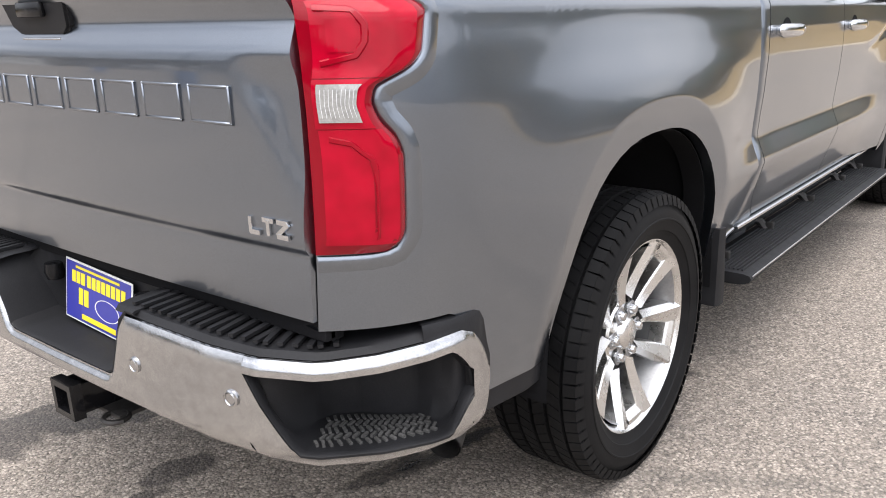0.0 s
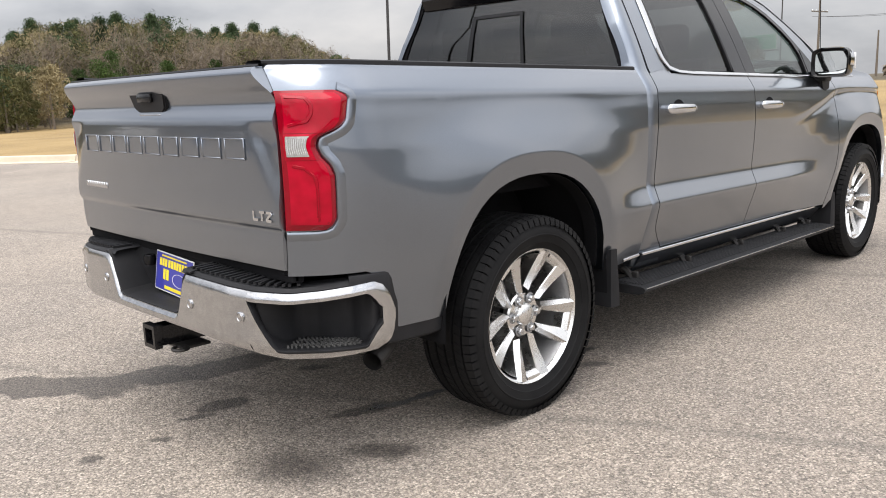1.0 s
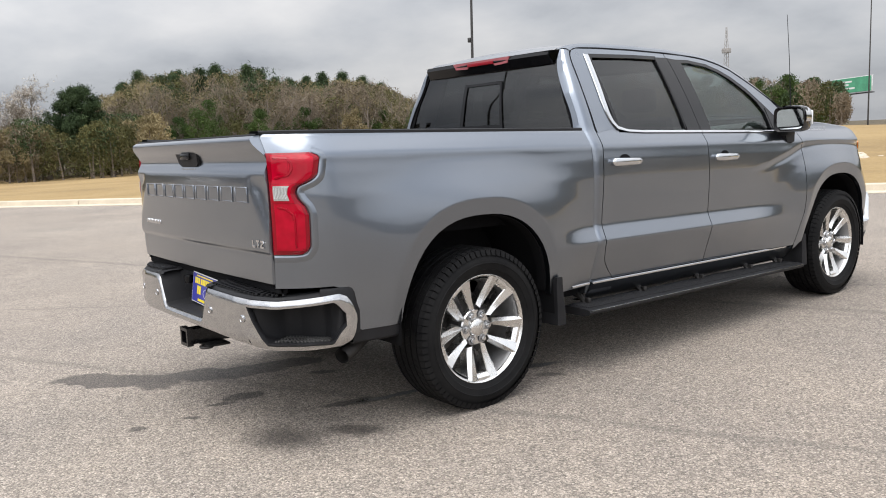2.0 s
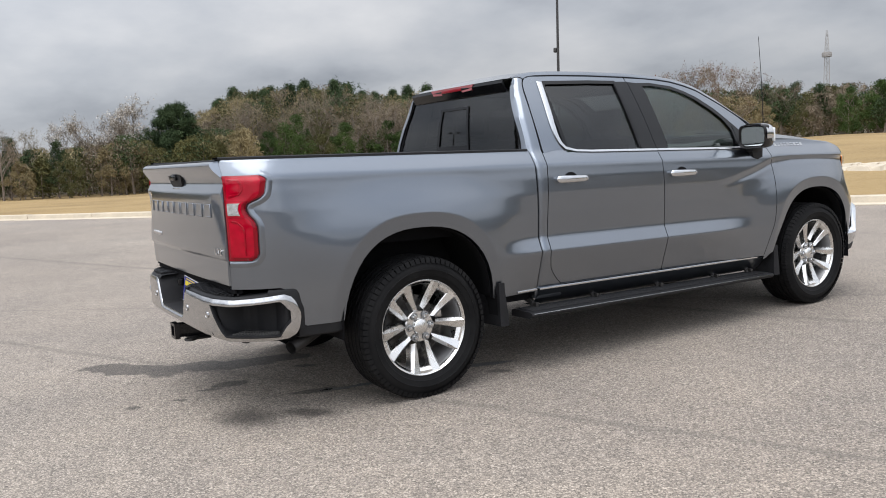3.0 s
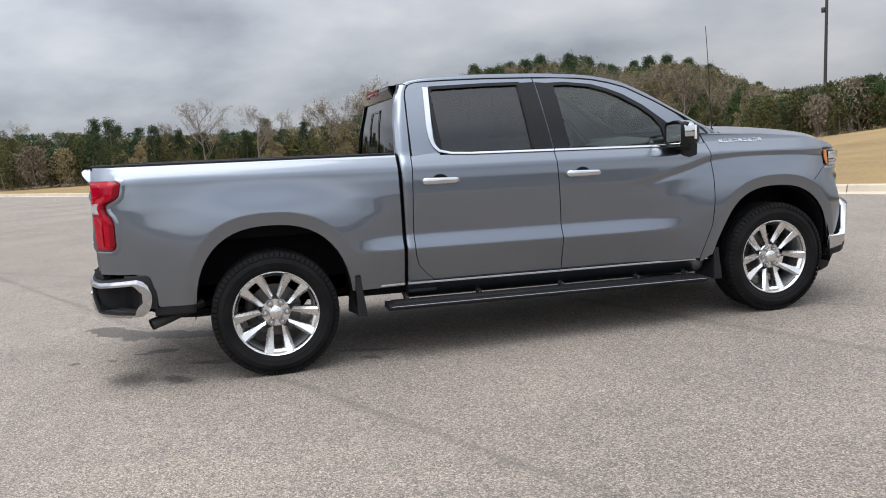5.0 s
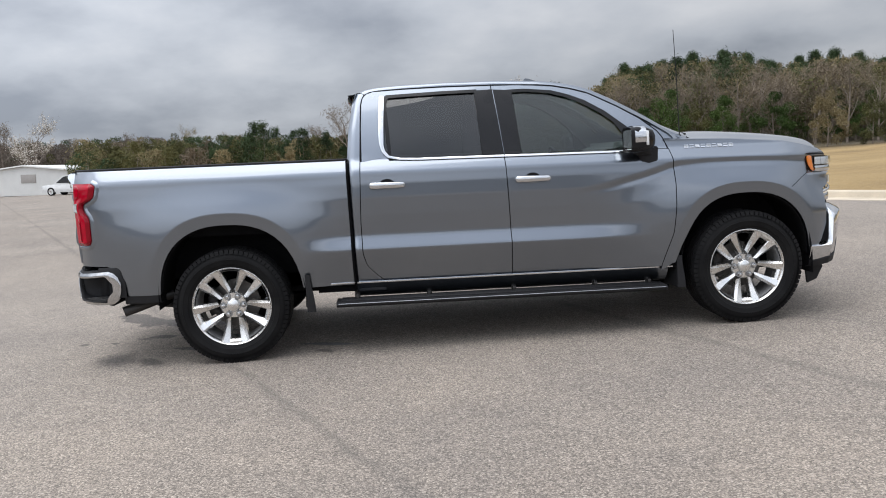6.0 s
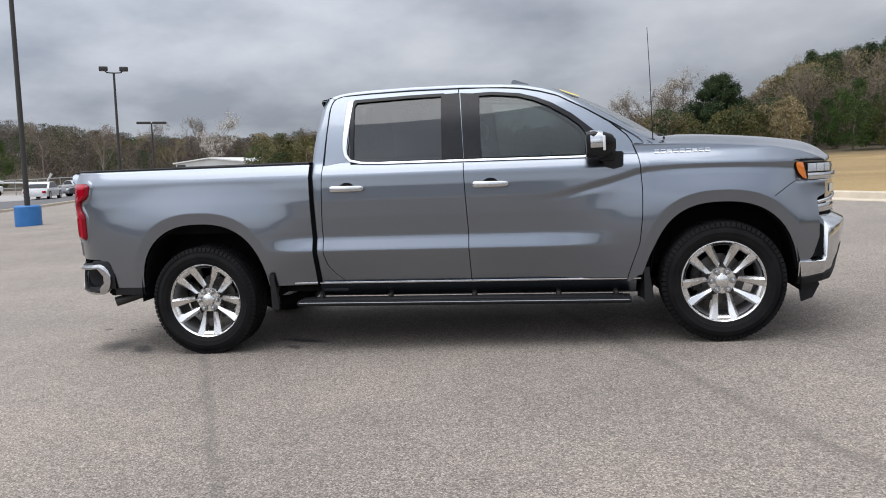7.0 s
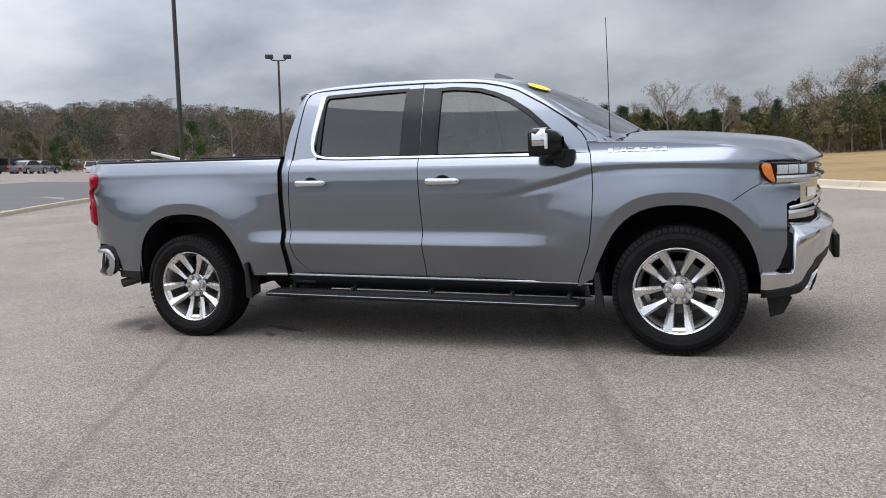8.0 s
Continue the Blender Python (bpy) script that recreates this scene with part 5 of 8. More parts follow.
for flip in (False, True):
    side = (lambda b: mirrored(b)) if flip else (lambda b: b)
    # step pad on top
    tb = bmesh.new()
    rows = []
    for s in between(S_NOTCH1 - 0.035, S_TIP, 40):
        zt = chrome_top(max(s, S_NOTCH1)) + 0.006
        row = []
        reach = lerp(1.0, 0.42, smooth(0.55, 0.85, s))
        for d, dz in ((0.016, -0.004), (0.026, 0.008), (0.06, 0.012), (0.09, 0.012), (0.15, 0.014), (0.165, -0.02)):
            x, y = plan_in(s, d if d < 0.03 else lerp(0.026, d, reach))
            row.append((x, y, zt + dz))
        rows.append(row)
    grid(tb, rows)
    pad = body_part("step_pad", side(outward(tb)), PLASTIC, bumper, "black ribbed plastic step pad")
    for k in range(19):
        s = lerp(S_NOTCH1 + 0.008, S_POCK1 + 0.07, k / 18)
        rb = bmesh.new()
        a, b = plan_in(s, 0.030), plan_in(s, 0.115)
        zt = chrome_top(s) + 0.020
        d = Vector((b[0] - a[0], b[1] - a[1], 0)).normalized()
        nrm = Vector((-d.y, d.x, 0)) * 0.0075
        prism(rb, [Vector((a[0], a[1], zt)) - nrm * 0.7, Vector((a[0], a[1], zt)) + nrm * 0.7, Vector((b[0], b[1], zt + 0.003)) + nrm, Vector((b[0], b[1], zt + 0.003)) - nrm], (0, 0, 0.007))
        body_part("pad_rib", side(rb), PLASTIC, pad)
    # corner step pocket: lip, floor, back wall and roof
    pk = bmesh.new()
    rows = []
    for s in between(S_POCK0 - 0.002, S_END1 + 0.006, 46):
        low, top = pocket_low(s), pocket_top(s)
        t = (s - S_POCK0) / (S_END1 - S_POCK0)
        e = smooth(0, 1, min(1.0, t / 0.234, (1 - t) / 0.20))
        ix, iy = pocket_in(t)
        col = []
        for d, z in ((0.030, low - 0.012), (0.010, low - 0.004), (0.003, low + 0.001), (0.003, low + 0.005), (0.010, low + 0.009), (0.026, low + 0.006)):
            x, y = plan_in(s, d)
            col.append((x, y, min(z, top)))
        ox, oy = plan_in(s, 0.03)
        for k, z in ((0.35, 0.4815), (0.7, 0.4825), (1.0, 0.484), (1.0, lerp(low, top, 0.5)), (1.0, top - 0.006), (0.9, top), (0.0, top)):
            zz = lerp(min(low + 0.006, top), z, e) if z < top - 0.001 else z
            col.append((lerp(ox, ix, k * e), lerp(oy, iy, k * e), zz))
        x, y = plan_in(s, 0.008)
        col.append((x, y, top))
        rows.append(col)
    grid(pk, rows)
    pocket = body_part("corner_step", side(outward(pk)), PLASTIC, bumper, "black plastic corner step pocket", 50)
    # raised chevrons on the step floor, coloured lighter as if well lit
    for i in range(15):
        for j in range(5):
            t = lerp(0.27, 0.84, i / 14)
            s = lerp(S_POCK0, S_END1, t)
            ox, oy = plan_in(s, 0.03)
            ix, iy = pocket_in(t)
            k0 = 0.06 + 0.18 * j
            z = 0.4815
            A = Vector((lerp(ox, ix, k0), lerp(oy, iy, k0), z))
            t2 = t + (0.022 if j % 2 else -0.022)
            ox2, oy2 = plan_in(lerp(S_POCK0, S_END1, t2), 0.03)
            ix2, iy2 = pocket_in(t2)
            B = Vector((lerp(ox2, ix2, k0 + 0.13), lerp(oy2, iy2, k0 + 0.13), z))
            dv = B - A
            nv = Vector((-dv.y, dv.x, 0)).normalized() * 0.003
            vb = bmesh.new()
            prism(vb, [A - nv, B - nv, B + nv, A + nv], (0, 0, 0.0055))
            body_part("grip_bar", side(vb), LIT_PLASTIC, pocket)
    eb = bmesh.new()
    rows = []
    for s in between(0.84, 1.0, 18):
        zt = 0.716 - 0.10 * smooth(0.975, 1.0, s)
        row = []
        zl = pocket_top(s) + 0.006 if s < S_END1 + 0.012 else 0.500
        for d, z in ((0.060, zl), (0.020, zl + 0.003), (0.016, max(0.56, zl + 0.006)), (0.016, zt - 0.012), (0.022, zt), (0.065, zt + 0.002)):
            x, y = plan_in(s, d)
            row.append((x, y, z))
        rows.append(row)
    grid(eb, rows)
    body_part("bumper_end", side(outward(eb)), PLASTIC, bumper, "black plastic filler between bumper and bed")
    for s, z in ((0.288, 0.587), (0.522, 0.584)):
        x, y = plan_at(s)
        pb = bmesh.new()
        rows = [[(x + r * math.cos(a), y + 0.001 - o + 0.12 * (x > 0.5) * r * math.cos(a), z + r * math.sin(a)) for a in between(0, 2 * math.pi, 21)[:-1]] for r, o in ((0.018, 0.0), (0.018, 0.004), (0.014, 0.006), (0.0125, 0.003), (0.011, 0.005), (0.0, 0.006))]
        grid(pb, rows, wrap=True)
        body_part("parking_sensor", side(outward(pb)), DUST_REFLECTION_CHROME, bumper, "round parking sensor")

# centre well with plate
wb = bmesh.new()
rows = []
for x in between(-0.36, 0.36, 25):
    a = abs(x)
    k = 1 - smooth(0.225, 0.325, a)
    zf = lerp(0.700, 0.532, k)
    rows.append([(x, -1.158, zf), (x, -1.15, zf + 0.004), (x, -1.06, zf + 0.010), (x, lerp(-1.06, -1.030, k), zf + 0.012), (x, -1.026, 0.712), (x, -1.00, 0.716)])
grid(wb, rows)
well = body_part("plate_well", solid(wb, 0.006), PLASTIC, bumper, "black plastic well round the plate")
tb = bmesh.new()
box(tb, -0.80, 0.80, -1.035, -1.005, 0.700, 0.742, 0.006)
body_part("bumper_filler", tb, LINER, bumper)
for x in (-0.20, 0.22):
    lb = bmesh.new()
    lathe_z(lb, [(0.0, 0.684), (0.022, 0.682), (0.026, 0.66), (0.020, 0.640), (0.0, 0.640)], x, -1.045, 14)
    body_part("plate_lamp", outward(lb), GLOSS_BLACK, well)
sb = bmesh.new()
box(sb, -0.325, -0.290, -1.118, -1.092, 0.600, 0.622, 0.004)
body_part("trailer_socket", sb, GLOSS_BLACK, well)

# number plate: plain bars for all its print
lean = Matrix.Translation((0.015, -1.050, 0.625)) @ Matrix.Rotation(radians(-8), 4, "X") @ Matrix.Rotation(radians(3), 4, "Y")


def plate_piece(x0, x1, z0, z1, y, thick, bev=0.0):
    bm = bmesh.new()
    box(bm, x0, x1, y - thick, y, z0, z1, bev, 1)
    bmesh.ops.transform(bm, matrix=lean, verts=bm.verts[:])
    return bm


plate = body_part("rear_plate", plate_piece(-0.152, 0.152, -0.078, 0.078, 0, 0.003, 0.001), PALE, bumper, "blue dealer plate with yellow bars and a pale edge")
body_part("plate_face", plate_piece(-0.147, 0.147, -0.073, 0.073, -0.003, 0.001), BLUE, plate, "dark blue plate face")
for x0, x1, z0, z1 in [(-0.118 + 0.022 * k + 0.006 * (k > 2), -0.101 + 0.022 * k + 0.006 * (k > 2), 0.022, 0.052) for k in range(11)] + [(-0.085, -0.066, -0.030, 0.012), (-0.060, -0.040, -0.030, 0.012), (-0.07, 0.085, -0.066, -0.053), (-0.10, 0.10, 0.060, 0.066)]:
    body_part("plate_bar", plate_piece(x0, x1, z0, z1, -0.004, 0.001), YELLOW, plate, "yellow printed bar")
ov = bmesh.new()
grid(ov, [[(0.045 + 0.055 * r * math.cos(a), -0.0048, -0.018 + 0.026 * r * math.sin(a)) for a in between(0, 2 * math.pi, 25)[:-1]] for r in (0.94, 1.0)], wrap=True)
bmesh.ops.transform(ov, matrix=lean, verts=ov.verts[:])
body_part("plate_oval", solid(ov, 0.0006), PALE, plate, "pale oval outline")

# tow hitch receiver
tb = bmesh.new()
rows = []
for y, h in ((-1.172, 0.046), (-1.142, 0.046), (-1.141, 0.038), (-0.85, 0.038)):
    rows.append([(sx * h, y, 0.402 + sz * h) for sx, sz in ((-1, -1), (1, -1), (1, 1), (-1, 1))])
inner = [[(sx * 0.030, y, 0.402 + sz * 0.030) for sx, sz in ((-1, -1), (1, -1), (1, 1), (-1, 1))] for y in (-1.172, -1.03)]
grid(tb, [inner[1], inner[0]] + rows, wrap=True)
bmesh.ops.bevel(tb, geom=[e for e in tb.edges if e.is_manifold and e.calc_face_angle(0) > 0.5][:8], offset=0.004, segments=1, affect="EDGES")
hitch = body_part("tow_hitch", outward(tb), GLOSS_BLACK, truck, "black square tow hitch receiver")
pl = bmesh.new()
box(pl, -0.12, 0.12, -1.10, -0.98, 0.352, 0.364, 0.004)
body_part("chain_plate", pl, STEEL, hitch)
for x in (-0.105, 0.105):
    lb = bmesh.new()
    tube(lb, [(x + 0.03 * math.cos(a), -1.10 + 0.03 * math.sin(a), 0.358) for a in between(0, 2 * math.pi, 17)], 0.007, 6, False)
    body_part("chain_loop", lb, STEEL, hitch)
cr = bmesh.new()
tube(cr, [(-0.62, -0.93, 0.44), (0, -0.95, 0.42), (0.62, -0.93, 0.44)], 0.045, 10)
body_part("hitch_bar", cr, LINER, hitch)

# exhaust
eb = bmesh.new()
ex = [(0.70, -0.46, 0.475), (0.765, -0.58, 0.440), (0.825, -0.70, 0.408), (0.858, -0.775, 0.388)]
tube(eb, ex, [0.030, 0.031, 0.036, 0.036], 18, False)
tube(eb, [ex[3], ex[2]], [0.032, 0.032], 18, False)
body_part("exhaust_pipe", eb, STEEL, truck, "dull steel exhaust tip")

# --- nose: lamps, grille, front bumper ---
NOSE = spread([(0.886, 4.205), (0.862, 4.240), (0.832, 4.288), (0.800, 4.345), (0.758, 4.415), (0.700, 4.475), (0.620, 4.520), (0.500, 4.552), (0.300, 4.580), (0.0, 4.592)], 80)


def nose_at(s):
    k = between(0, 1, 80)
    return float(np.interp(s, k, [p[0] for p in NOSE])), float(np.interp(s, k, [p[1] for p in NOSE]))


def nose_patch(s0, s1, z0, z1, out, sign=1, n=14, nz=6, slant=0.0, bow=0.0):
    bm = bmesh.new()
    rows = []
    for s in between(s0, s1, n):
        x, y = nose_at(s)
        x2, y2 = nose_at(min(1, s + 0.01)); x1, y1 = nose_at(max(0, s - 0.01))
        t = Vector((x2 - x1, y2 - y1)).normalized()
        ox, oy = -t.y * -1, t.x * -1
        u = (s - s0) / (s1 - s0)
        col = []
        for v in between(0, 1, nz):
            o = out + bow * math.sin(math.pi * v)
            col.append(((x + abs(ox) * o) * sign, y + abs(oy) * o, lerp(z0, z1, v) + slant * u))
        rows.append(col)
    grid(bm, rows)
    return solid(bm, 0.006)


def nose_outline(pts, out, sign, bow=0.0):
    """A lens with a curved outline, given along the nose and upwards."""
    bm = bmesh.new()
    o = spread(pts + [pts[0]], 48)[:-1]
    cs, cz = sum(p[0] for p in o) / len(o), sum(p[1] for p in o) / len(o)
    rows = []
    for r in between(0.02, 1, 6):
        row = []
        for s_, z_ in o:
            x, y = nose_at(lerp(cs, s_, r))
            lift = out + bow * (1 - r * r)
            row.append(((x + 0.8 * lift) * sign, y + 0.6 * lift, lerp(cz, z_, r)))
        rows.append(row)
    grid(bm, rows, wrap=True)
    return solid(bm, 0.006)


AMBER_EDGE = [(0.024, 1.278), (0.014, 1.268), (0.014, 1.250), (0.022, 1.225), (0.036, 1.202), (0.068, 1.172), (0.096, 1.162), (0.100, 1.172), (0.090, 1.205), (0.080, 1.240), (0.070, 1.272), (0.050, 1.278)]
LAMP_EDGE = [(0.010, 1.277), (0.004, 1.250), (0.024, 1.198), (0.062, 1.162), (0.110, 1.150), (0.30, 1.160), (0.44, 1.170), (0.44, 1.268), (0.30, 1.271), (0.10, 1.275)]
for sign in (1, -1):
    lampb = body_part("headlamp", nose_outline(LAMP_EDGE, 0.002, sign), GLOSS_BLACK, truck, "headlamp with an amber corner and clear lens")
    body_part("amber_lens", nose_outline(AMBER_EDGE, 0.010, sign, 0.006), AMBER, lampb, "amber indicator lens")
    body_part("clear_lens", nose_patch(0.100, 0.312, 1.203, 1.270, 0.024, sign, bow=0.004), CLEAR, lampb, "clear lens")
    for k in range(3):
        body_part("reflector", nose_patch(0.112 + 0.070 * k, 0.176 + 0.066 * k, 1.210, 1.264, 0.012, sign, bow=0.003), WHITE_LENS, lampb, "bright reflector")
    body_part("chrome_brow", nose_patch(0.106, 0.50, 1.158, 1.200, 0.012, sign, bow=0.005), CHROME, truck, "chrome strip below the headlamp")
    body_part("brow_foot", nose_patch(0.13, 0.30, 1.138, 1.154, 0.006, sign, bow=0.004), CHROME, truck, "lower edge of the chrome strip")
    body_part("lower_lamp", nose_patch(0.268, 0.50, 1.022, 1.158, 0.002, sign), CHROME, truck, "grey chrome lamp housing")
    body_part("lower_lamp_lens", nose_patch(0.318, 0.42, 1.066, 1.122, 0.012, sign), WHITE_LENS, truck, "small pale lamp lens")
    body_part("chrome_step", nose_patch(0.185, 0.62, 0.990, 1.012, 0.012, sign, bow=0.006, slant=0.07), CHROME, truck, "chrome grille strip")
    body_part("chrome_grille_end", nose_patch(0.185, 0.40, 0.932, 0.985, 0.004, sign, bow=0.006, slant=0.012), CHROME, truck, "grey chrome grille strip")
    # black strip gives the shadow over the bumper as colour
    body_part("nose_shadow_gap", nose_patch(0.16, 0.66, 0.885, 0.93, -0.006, sign), LINER, truck, "dark gap above the bumper")

gb = nose_patch(0.40, 1.0, 0.88, 1.26, -0.035)
gm = nose_patch(0.40, 1.0, 0.88, 1.26, -0.035, -1)
tmp = bpy.data.meshes.new("tmp_half"); gm.to_mesh(tmp); gm.free(); gb.from_mesh(tmp); bpy.data.meshes.remove(tmp)
grille = body_part("grille", gb, LINER, truck, "black grille with chrome bars")
for z0, z1, o in ((1.225, 1.250, 0.004), (1.165, 1.205, 0.020), (1.07, 1.095, 0.0), (0.99, 1.015, 0.0), (0.915, 0.94, 0.006)):
    for sign in (1, -1):
        body_part("grille_bar", nose_patch(0.50, 1.0, z0, z1, o, sign, bow=0.008), CHROME, grille, "chrome grille bar")

FRONT_PLAN = spread([(0.945, 4.215), (0.940, 4.30), (0.915, 4.39), (0.865, 4.46), (0.775, 4.53), (0.62, 4.60), (0.45, 4.645), (0.25, 4.668), (0.0, 4.675)], 80)


def front_at(s, d=0.0):
    k = between(0, 1, 80)
    xs, ys = [p[0] for p in FRONT_PLAN], [p[1] for p in FRONT_PLAN]
    x, y = float(np.interp(s, k, xs)), float(np.interp(s, k, ys))
    x2, y2 = float(np.interp(min(1, s + .01), k, xs)), float(np.interp(min(1, s + .01), k, ys))
    x1, y1 = float(np.interp(max(0, s - .01), k, xs)), float(np.interp(max(0, s - .01), k, ys))
    t = Vector((x2 - x1, y2 - y1)).normalized()
    return x - abs(t.y) * d, y - abs(t.x) * d


def front_strip(s0, s1, low, high, shape, sign, n=40):
    bm = bmesh.new()
    rows = []
    for s in between(s0, s1, n):
        a, b = low(s), high(s)
        col = []
        for v, d in shape:
            x, y = front_at(s, d)
            col.append((x * sign, y, lerp(a, b, v)))
        rows.append(col)
    grid(bm, rows)
    return solid(bm, 0.006)


chrome_sweep = curve_x([0.0, 0.03, 0.10, 0.20, 0.228, 0.275, 0.362, 0.526, 0.7, 1.0], [0.512, 0.508, 0.522, 0.540, 0.553, 0.613, 0.685, 0.722, 0.73, 0.73])
edge_foot = curve_x([0.0, 0.035, 0.16, 0.247, 0.285, 0.36, 0.56, 0.7, 1.0], [0.455, 0.456, 0.471, 0.484, 0.520, 0.600, 0.655, 0.665, 0.665])
for sign in (1, -1):
    # chrome face: full height in front, a low band at the corner, swept up towards the middle
    fb = front_strip(0.0, 1.0, lambda s: chrome_sweep(s, 0.01), lambda s: lerp(0.644, 0.915, smooth(0.160, 0.182, s)),
                     ((0, 0.040), (0.03, 0.022), (0.25, 0.014), (0.5, 0.006), (0.78, 0.0), (0.80, 0.003), (0.90, 0.040), (0.985, 0.078), (1.0, 0.098)), sign, 80)
    fbum = body_part("front_bumper", fb, CHROME, truck, "chrome front bumper with black lower edge")
    vb = front_strip(0.02, 0.174, lambda s: 0.640, lambda s: lerp(0.664, 0.862, smooth(0.10, 0.126, s)), ((0, 0.050), (0.1, 0.034), (0.9, 0.034), (1, 0.05)), sign, 30)
    body_part("bumper_vent", vb, LINER, fbum, "black slot at the bumper corner")
    lb = front_strip(0.0, 1.0, lambda s: edge_foot(s, 0.01), lambda s: chrome_sweep(s, 0.01) + 0.004, ((0, 0.08), (0.12, 0.034), (0.85, 0.020), (1, 0.030)), sign, 60)
    body_part("lower_valance", lb, PLASTIC, fbum, "black plastic lower valance")
    tb = front_strip(0.275, 0.52, lambda s: max(0.50, edge_foot(s, 0.01) - 0.075 * smooth(0.52, 0.36, s) - 0.006), lambda s: edge_foot(s, 0.01) - 0.004, ((0, 0.070), (0.15, 0.050), (0.5, 0.062), (0.85, 0.044), (1, 0.060)), sign, 24)
    body_part("hook_bezel", tb, CHROME, fbum, "bright bezel round the tow hook")
    tb = bmesh.new()
    tube(tb, [(sign * 0.56, 4.44, 0.50), (sign * 0.56, 4.50, 0.505), (sign * 0.555, 4.515, 0.54), (sign * 0.555, 4.49, 0.575), (sign * 0.56, 4.44, 0.575)], 0.014, 8)
    body_part("tow_hook", tb, STEEL, fbum, "dull steel tow hook")
    body_part("lower_grille", front_strip(0.56, 1.0, lambda s: 0.44, lambda s: 0.70, ((0, 0.12), (0.2, 0.10), (0.8, 0.09), (1, 0.10)), sign, 12), LINER, fbum, "dark lower air intake")
    db = bmesh.new()
    prism(db, [(sign * 0.80, 4.245, 0.47), (sign * 0.79, 4.268, 0.318), (sign * 0.78, 4.345, 0.345), (sign * 0.78, 4.392, 0.438), (sign * 0.79, 4.37, 0.48)], (-sign * 0.03, 0.004, 0))
    body_part("air_deflector", outward(db), PLASTIC, truck, "black air deflector below the bumper")
nb = bmesh.new()
box(nb, -0.17, 0.17, 4.672, 4.712, 0.612, 0.772, 0.010)
body_part("plate_bracket", nb, PLASTIC, truck, "empty black front plate bracket")

# --- underbody ---
ub = bmesh.new()
box(ub, -0.52, 0.52, -0.92, 4.30, 0.46, 0.56)
box(ub, -0.80, 0.80, 0.60, 3.15, 0.44, 0.56)
underbody = body_part("underbody", ub, LINER, truck, "dark underbody")
for x in (-0.42, 0.42):
    fb = bmesh.new()
    box(fb, x - 0.04, x + 0.04, -0.95, 4.35, 0.40, 0.52, 0.008)
    body_part("frame_rail", fb, LINER, underbody)
for y in (0.0, 3.745):
    axb = bmesh.new()
    tube(axb, [(-0.75, y, 0.40), (0.75, y, 0.40)], 0.045, 12)
    lathe_x(axb, [(-0.13, 0.0), (-0.11, 0.10), (0, 0.14), (0.11, 0.10), (0.13, 0.0)], 0, y, 0.40, 16)
    part("axle", axb, LINER, underbody)

# unseen shapes added under the truck to stop light passing beneath it
blocker = bmesh.new()
box(blocker, -0.64, -0.12, 0.80, 2.35, 0.285, 0.47, 0.05, 3)
body_part("fuel_tank", blocker, LINER, underbody)
blocker = bmesh.new()
box(blocker, -0.17, 0.20, 2.10, 3.35, 0.29, 0.47, 0.05, 3)
body_part("gearbox", blocker, LINER, underbody)
blocker = bmesh.new()
lathe_z(blocker, [(0.0, 0.315), (0.20, 0.315), (0.30, 0.30), (0.365, 0.335), (0.372, 0.42), (0.34, 0.47), (0.0, 0.47)], -0.02, -0.50, 32)
body_part("spare_wheel", outward(blocker), RUBBER, underbody, "spare wheel slung under the bed")

# --- cabin, seen through the glass ---
ib = bmesh.new()
box(ib, -0.76, 0.76, 0.95, 3.10, 0.56, 0.62)
body_part("cabin_floor", ib, LINER, truck, "dark cabin floor")
ib = bmesh.new()
grid(ib, [[(-0.72, 3.02, z + 0.02), (-0.5, 2.94 - d, z + 0.03), (0, 2.92 - d, z), (0.5, 2.94 - d, z + 0.03), (0.72, 3.02, z + 0.02)] for z, d in ((0.95, 0.02), (1.25, 0.10), (1.36, 0.06), (1.40, -0.12), (1.42, -0.34))])
body_part("dashboard", solid(ib, 0.02), TRIM, truck, "dark dashboard")
ib = bmesh.new()
tube(ib, [(-0.38 + 0.18 * math.cos(a), 2.66 - 0.07 * math.sin(a), 1.25 + 0.165 * math.sin(a)) for a in between(0, 2 * math.pi, 25)], 0.016, 8, False)
tube(ib, [(-0.38, 2.66, 1.25), (-0.38, 2.90, 1.18)], 0.03, 8)
body_part("steering_wheel", ib, PLASTIC, truck, "black steering wheel")
for x, y in ((-0.38, 2.15), (0.38, 2.15), (-0.40, 1.18), (0.0, 1.18), (0.40, 1.18)):
    sb = bmesh.new()
    w = 0.25 if y > 2 else 0.19
    box(sb, x - w, x + w, y, y + 0.50, 0.80, 0.96, 0.05, 3)
    seat = body_part("seat", sb, SEAT, truck, "black leather seat")
    sb = bmesh.new()
    grid(sb, [[(x + w * a, y + 0.04 - 0.16 * t - 0.03 * (1 - a * a), 0.92 + 0.56 * t) for a in (-1, -0.85, -0.4, 0, 0.4, 0.85, 1)] for t in between(0, 1, 8)])
    body_part("seat_back", solid(sb, 0.10), SEAT, seat)
    sb = bmesh.new()
    box(sb, x - 0.13, x + 0.13, y - 0.19, y - 0.09, 1.52, 1.68, 0.04, 3)
    body_part("headrest", sb, SEAT, seat)
hl = bmesh.new()
box(hl, -0.58, 0.58, 1.0, 2.5, 1.865, 1.88)
body_part("headlining", hl, TRIM, truck, "grey headlining")

# ---- terrain ----
EYE0 = (5.5, 0.0)      # bearings of the far things are taken from here, from -x towards +y


def far(az, dist):
    return EYE0[0] - dist * math.cos(radians(az)), EYE0[1] + dist * math.sin(radians(az))


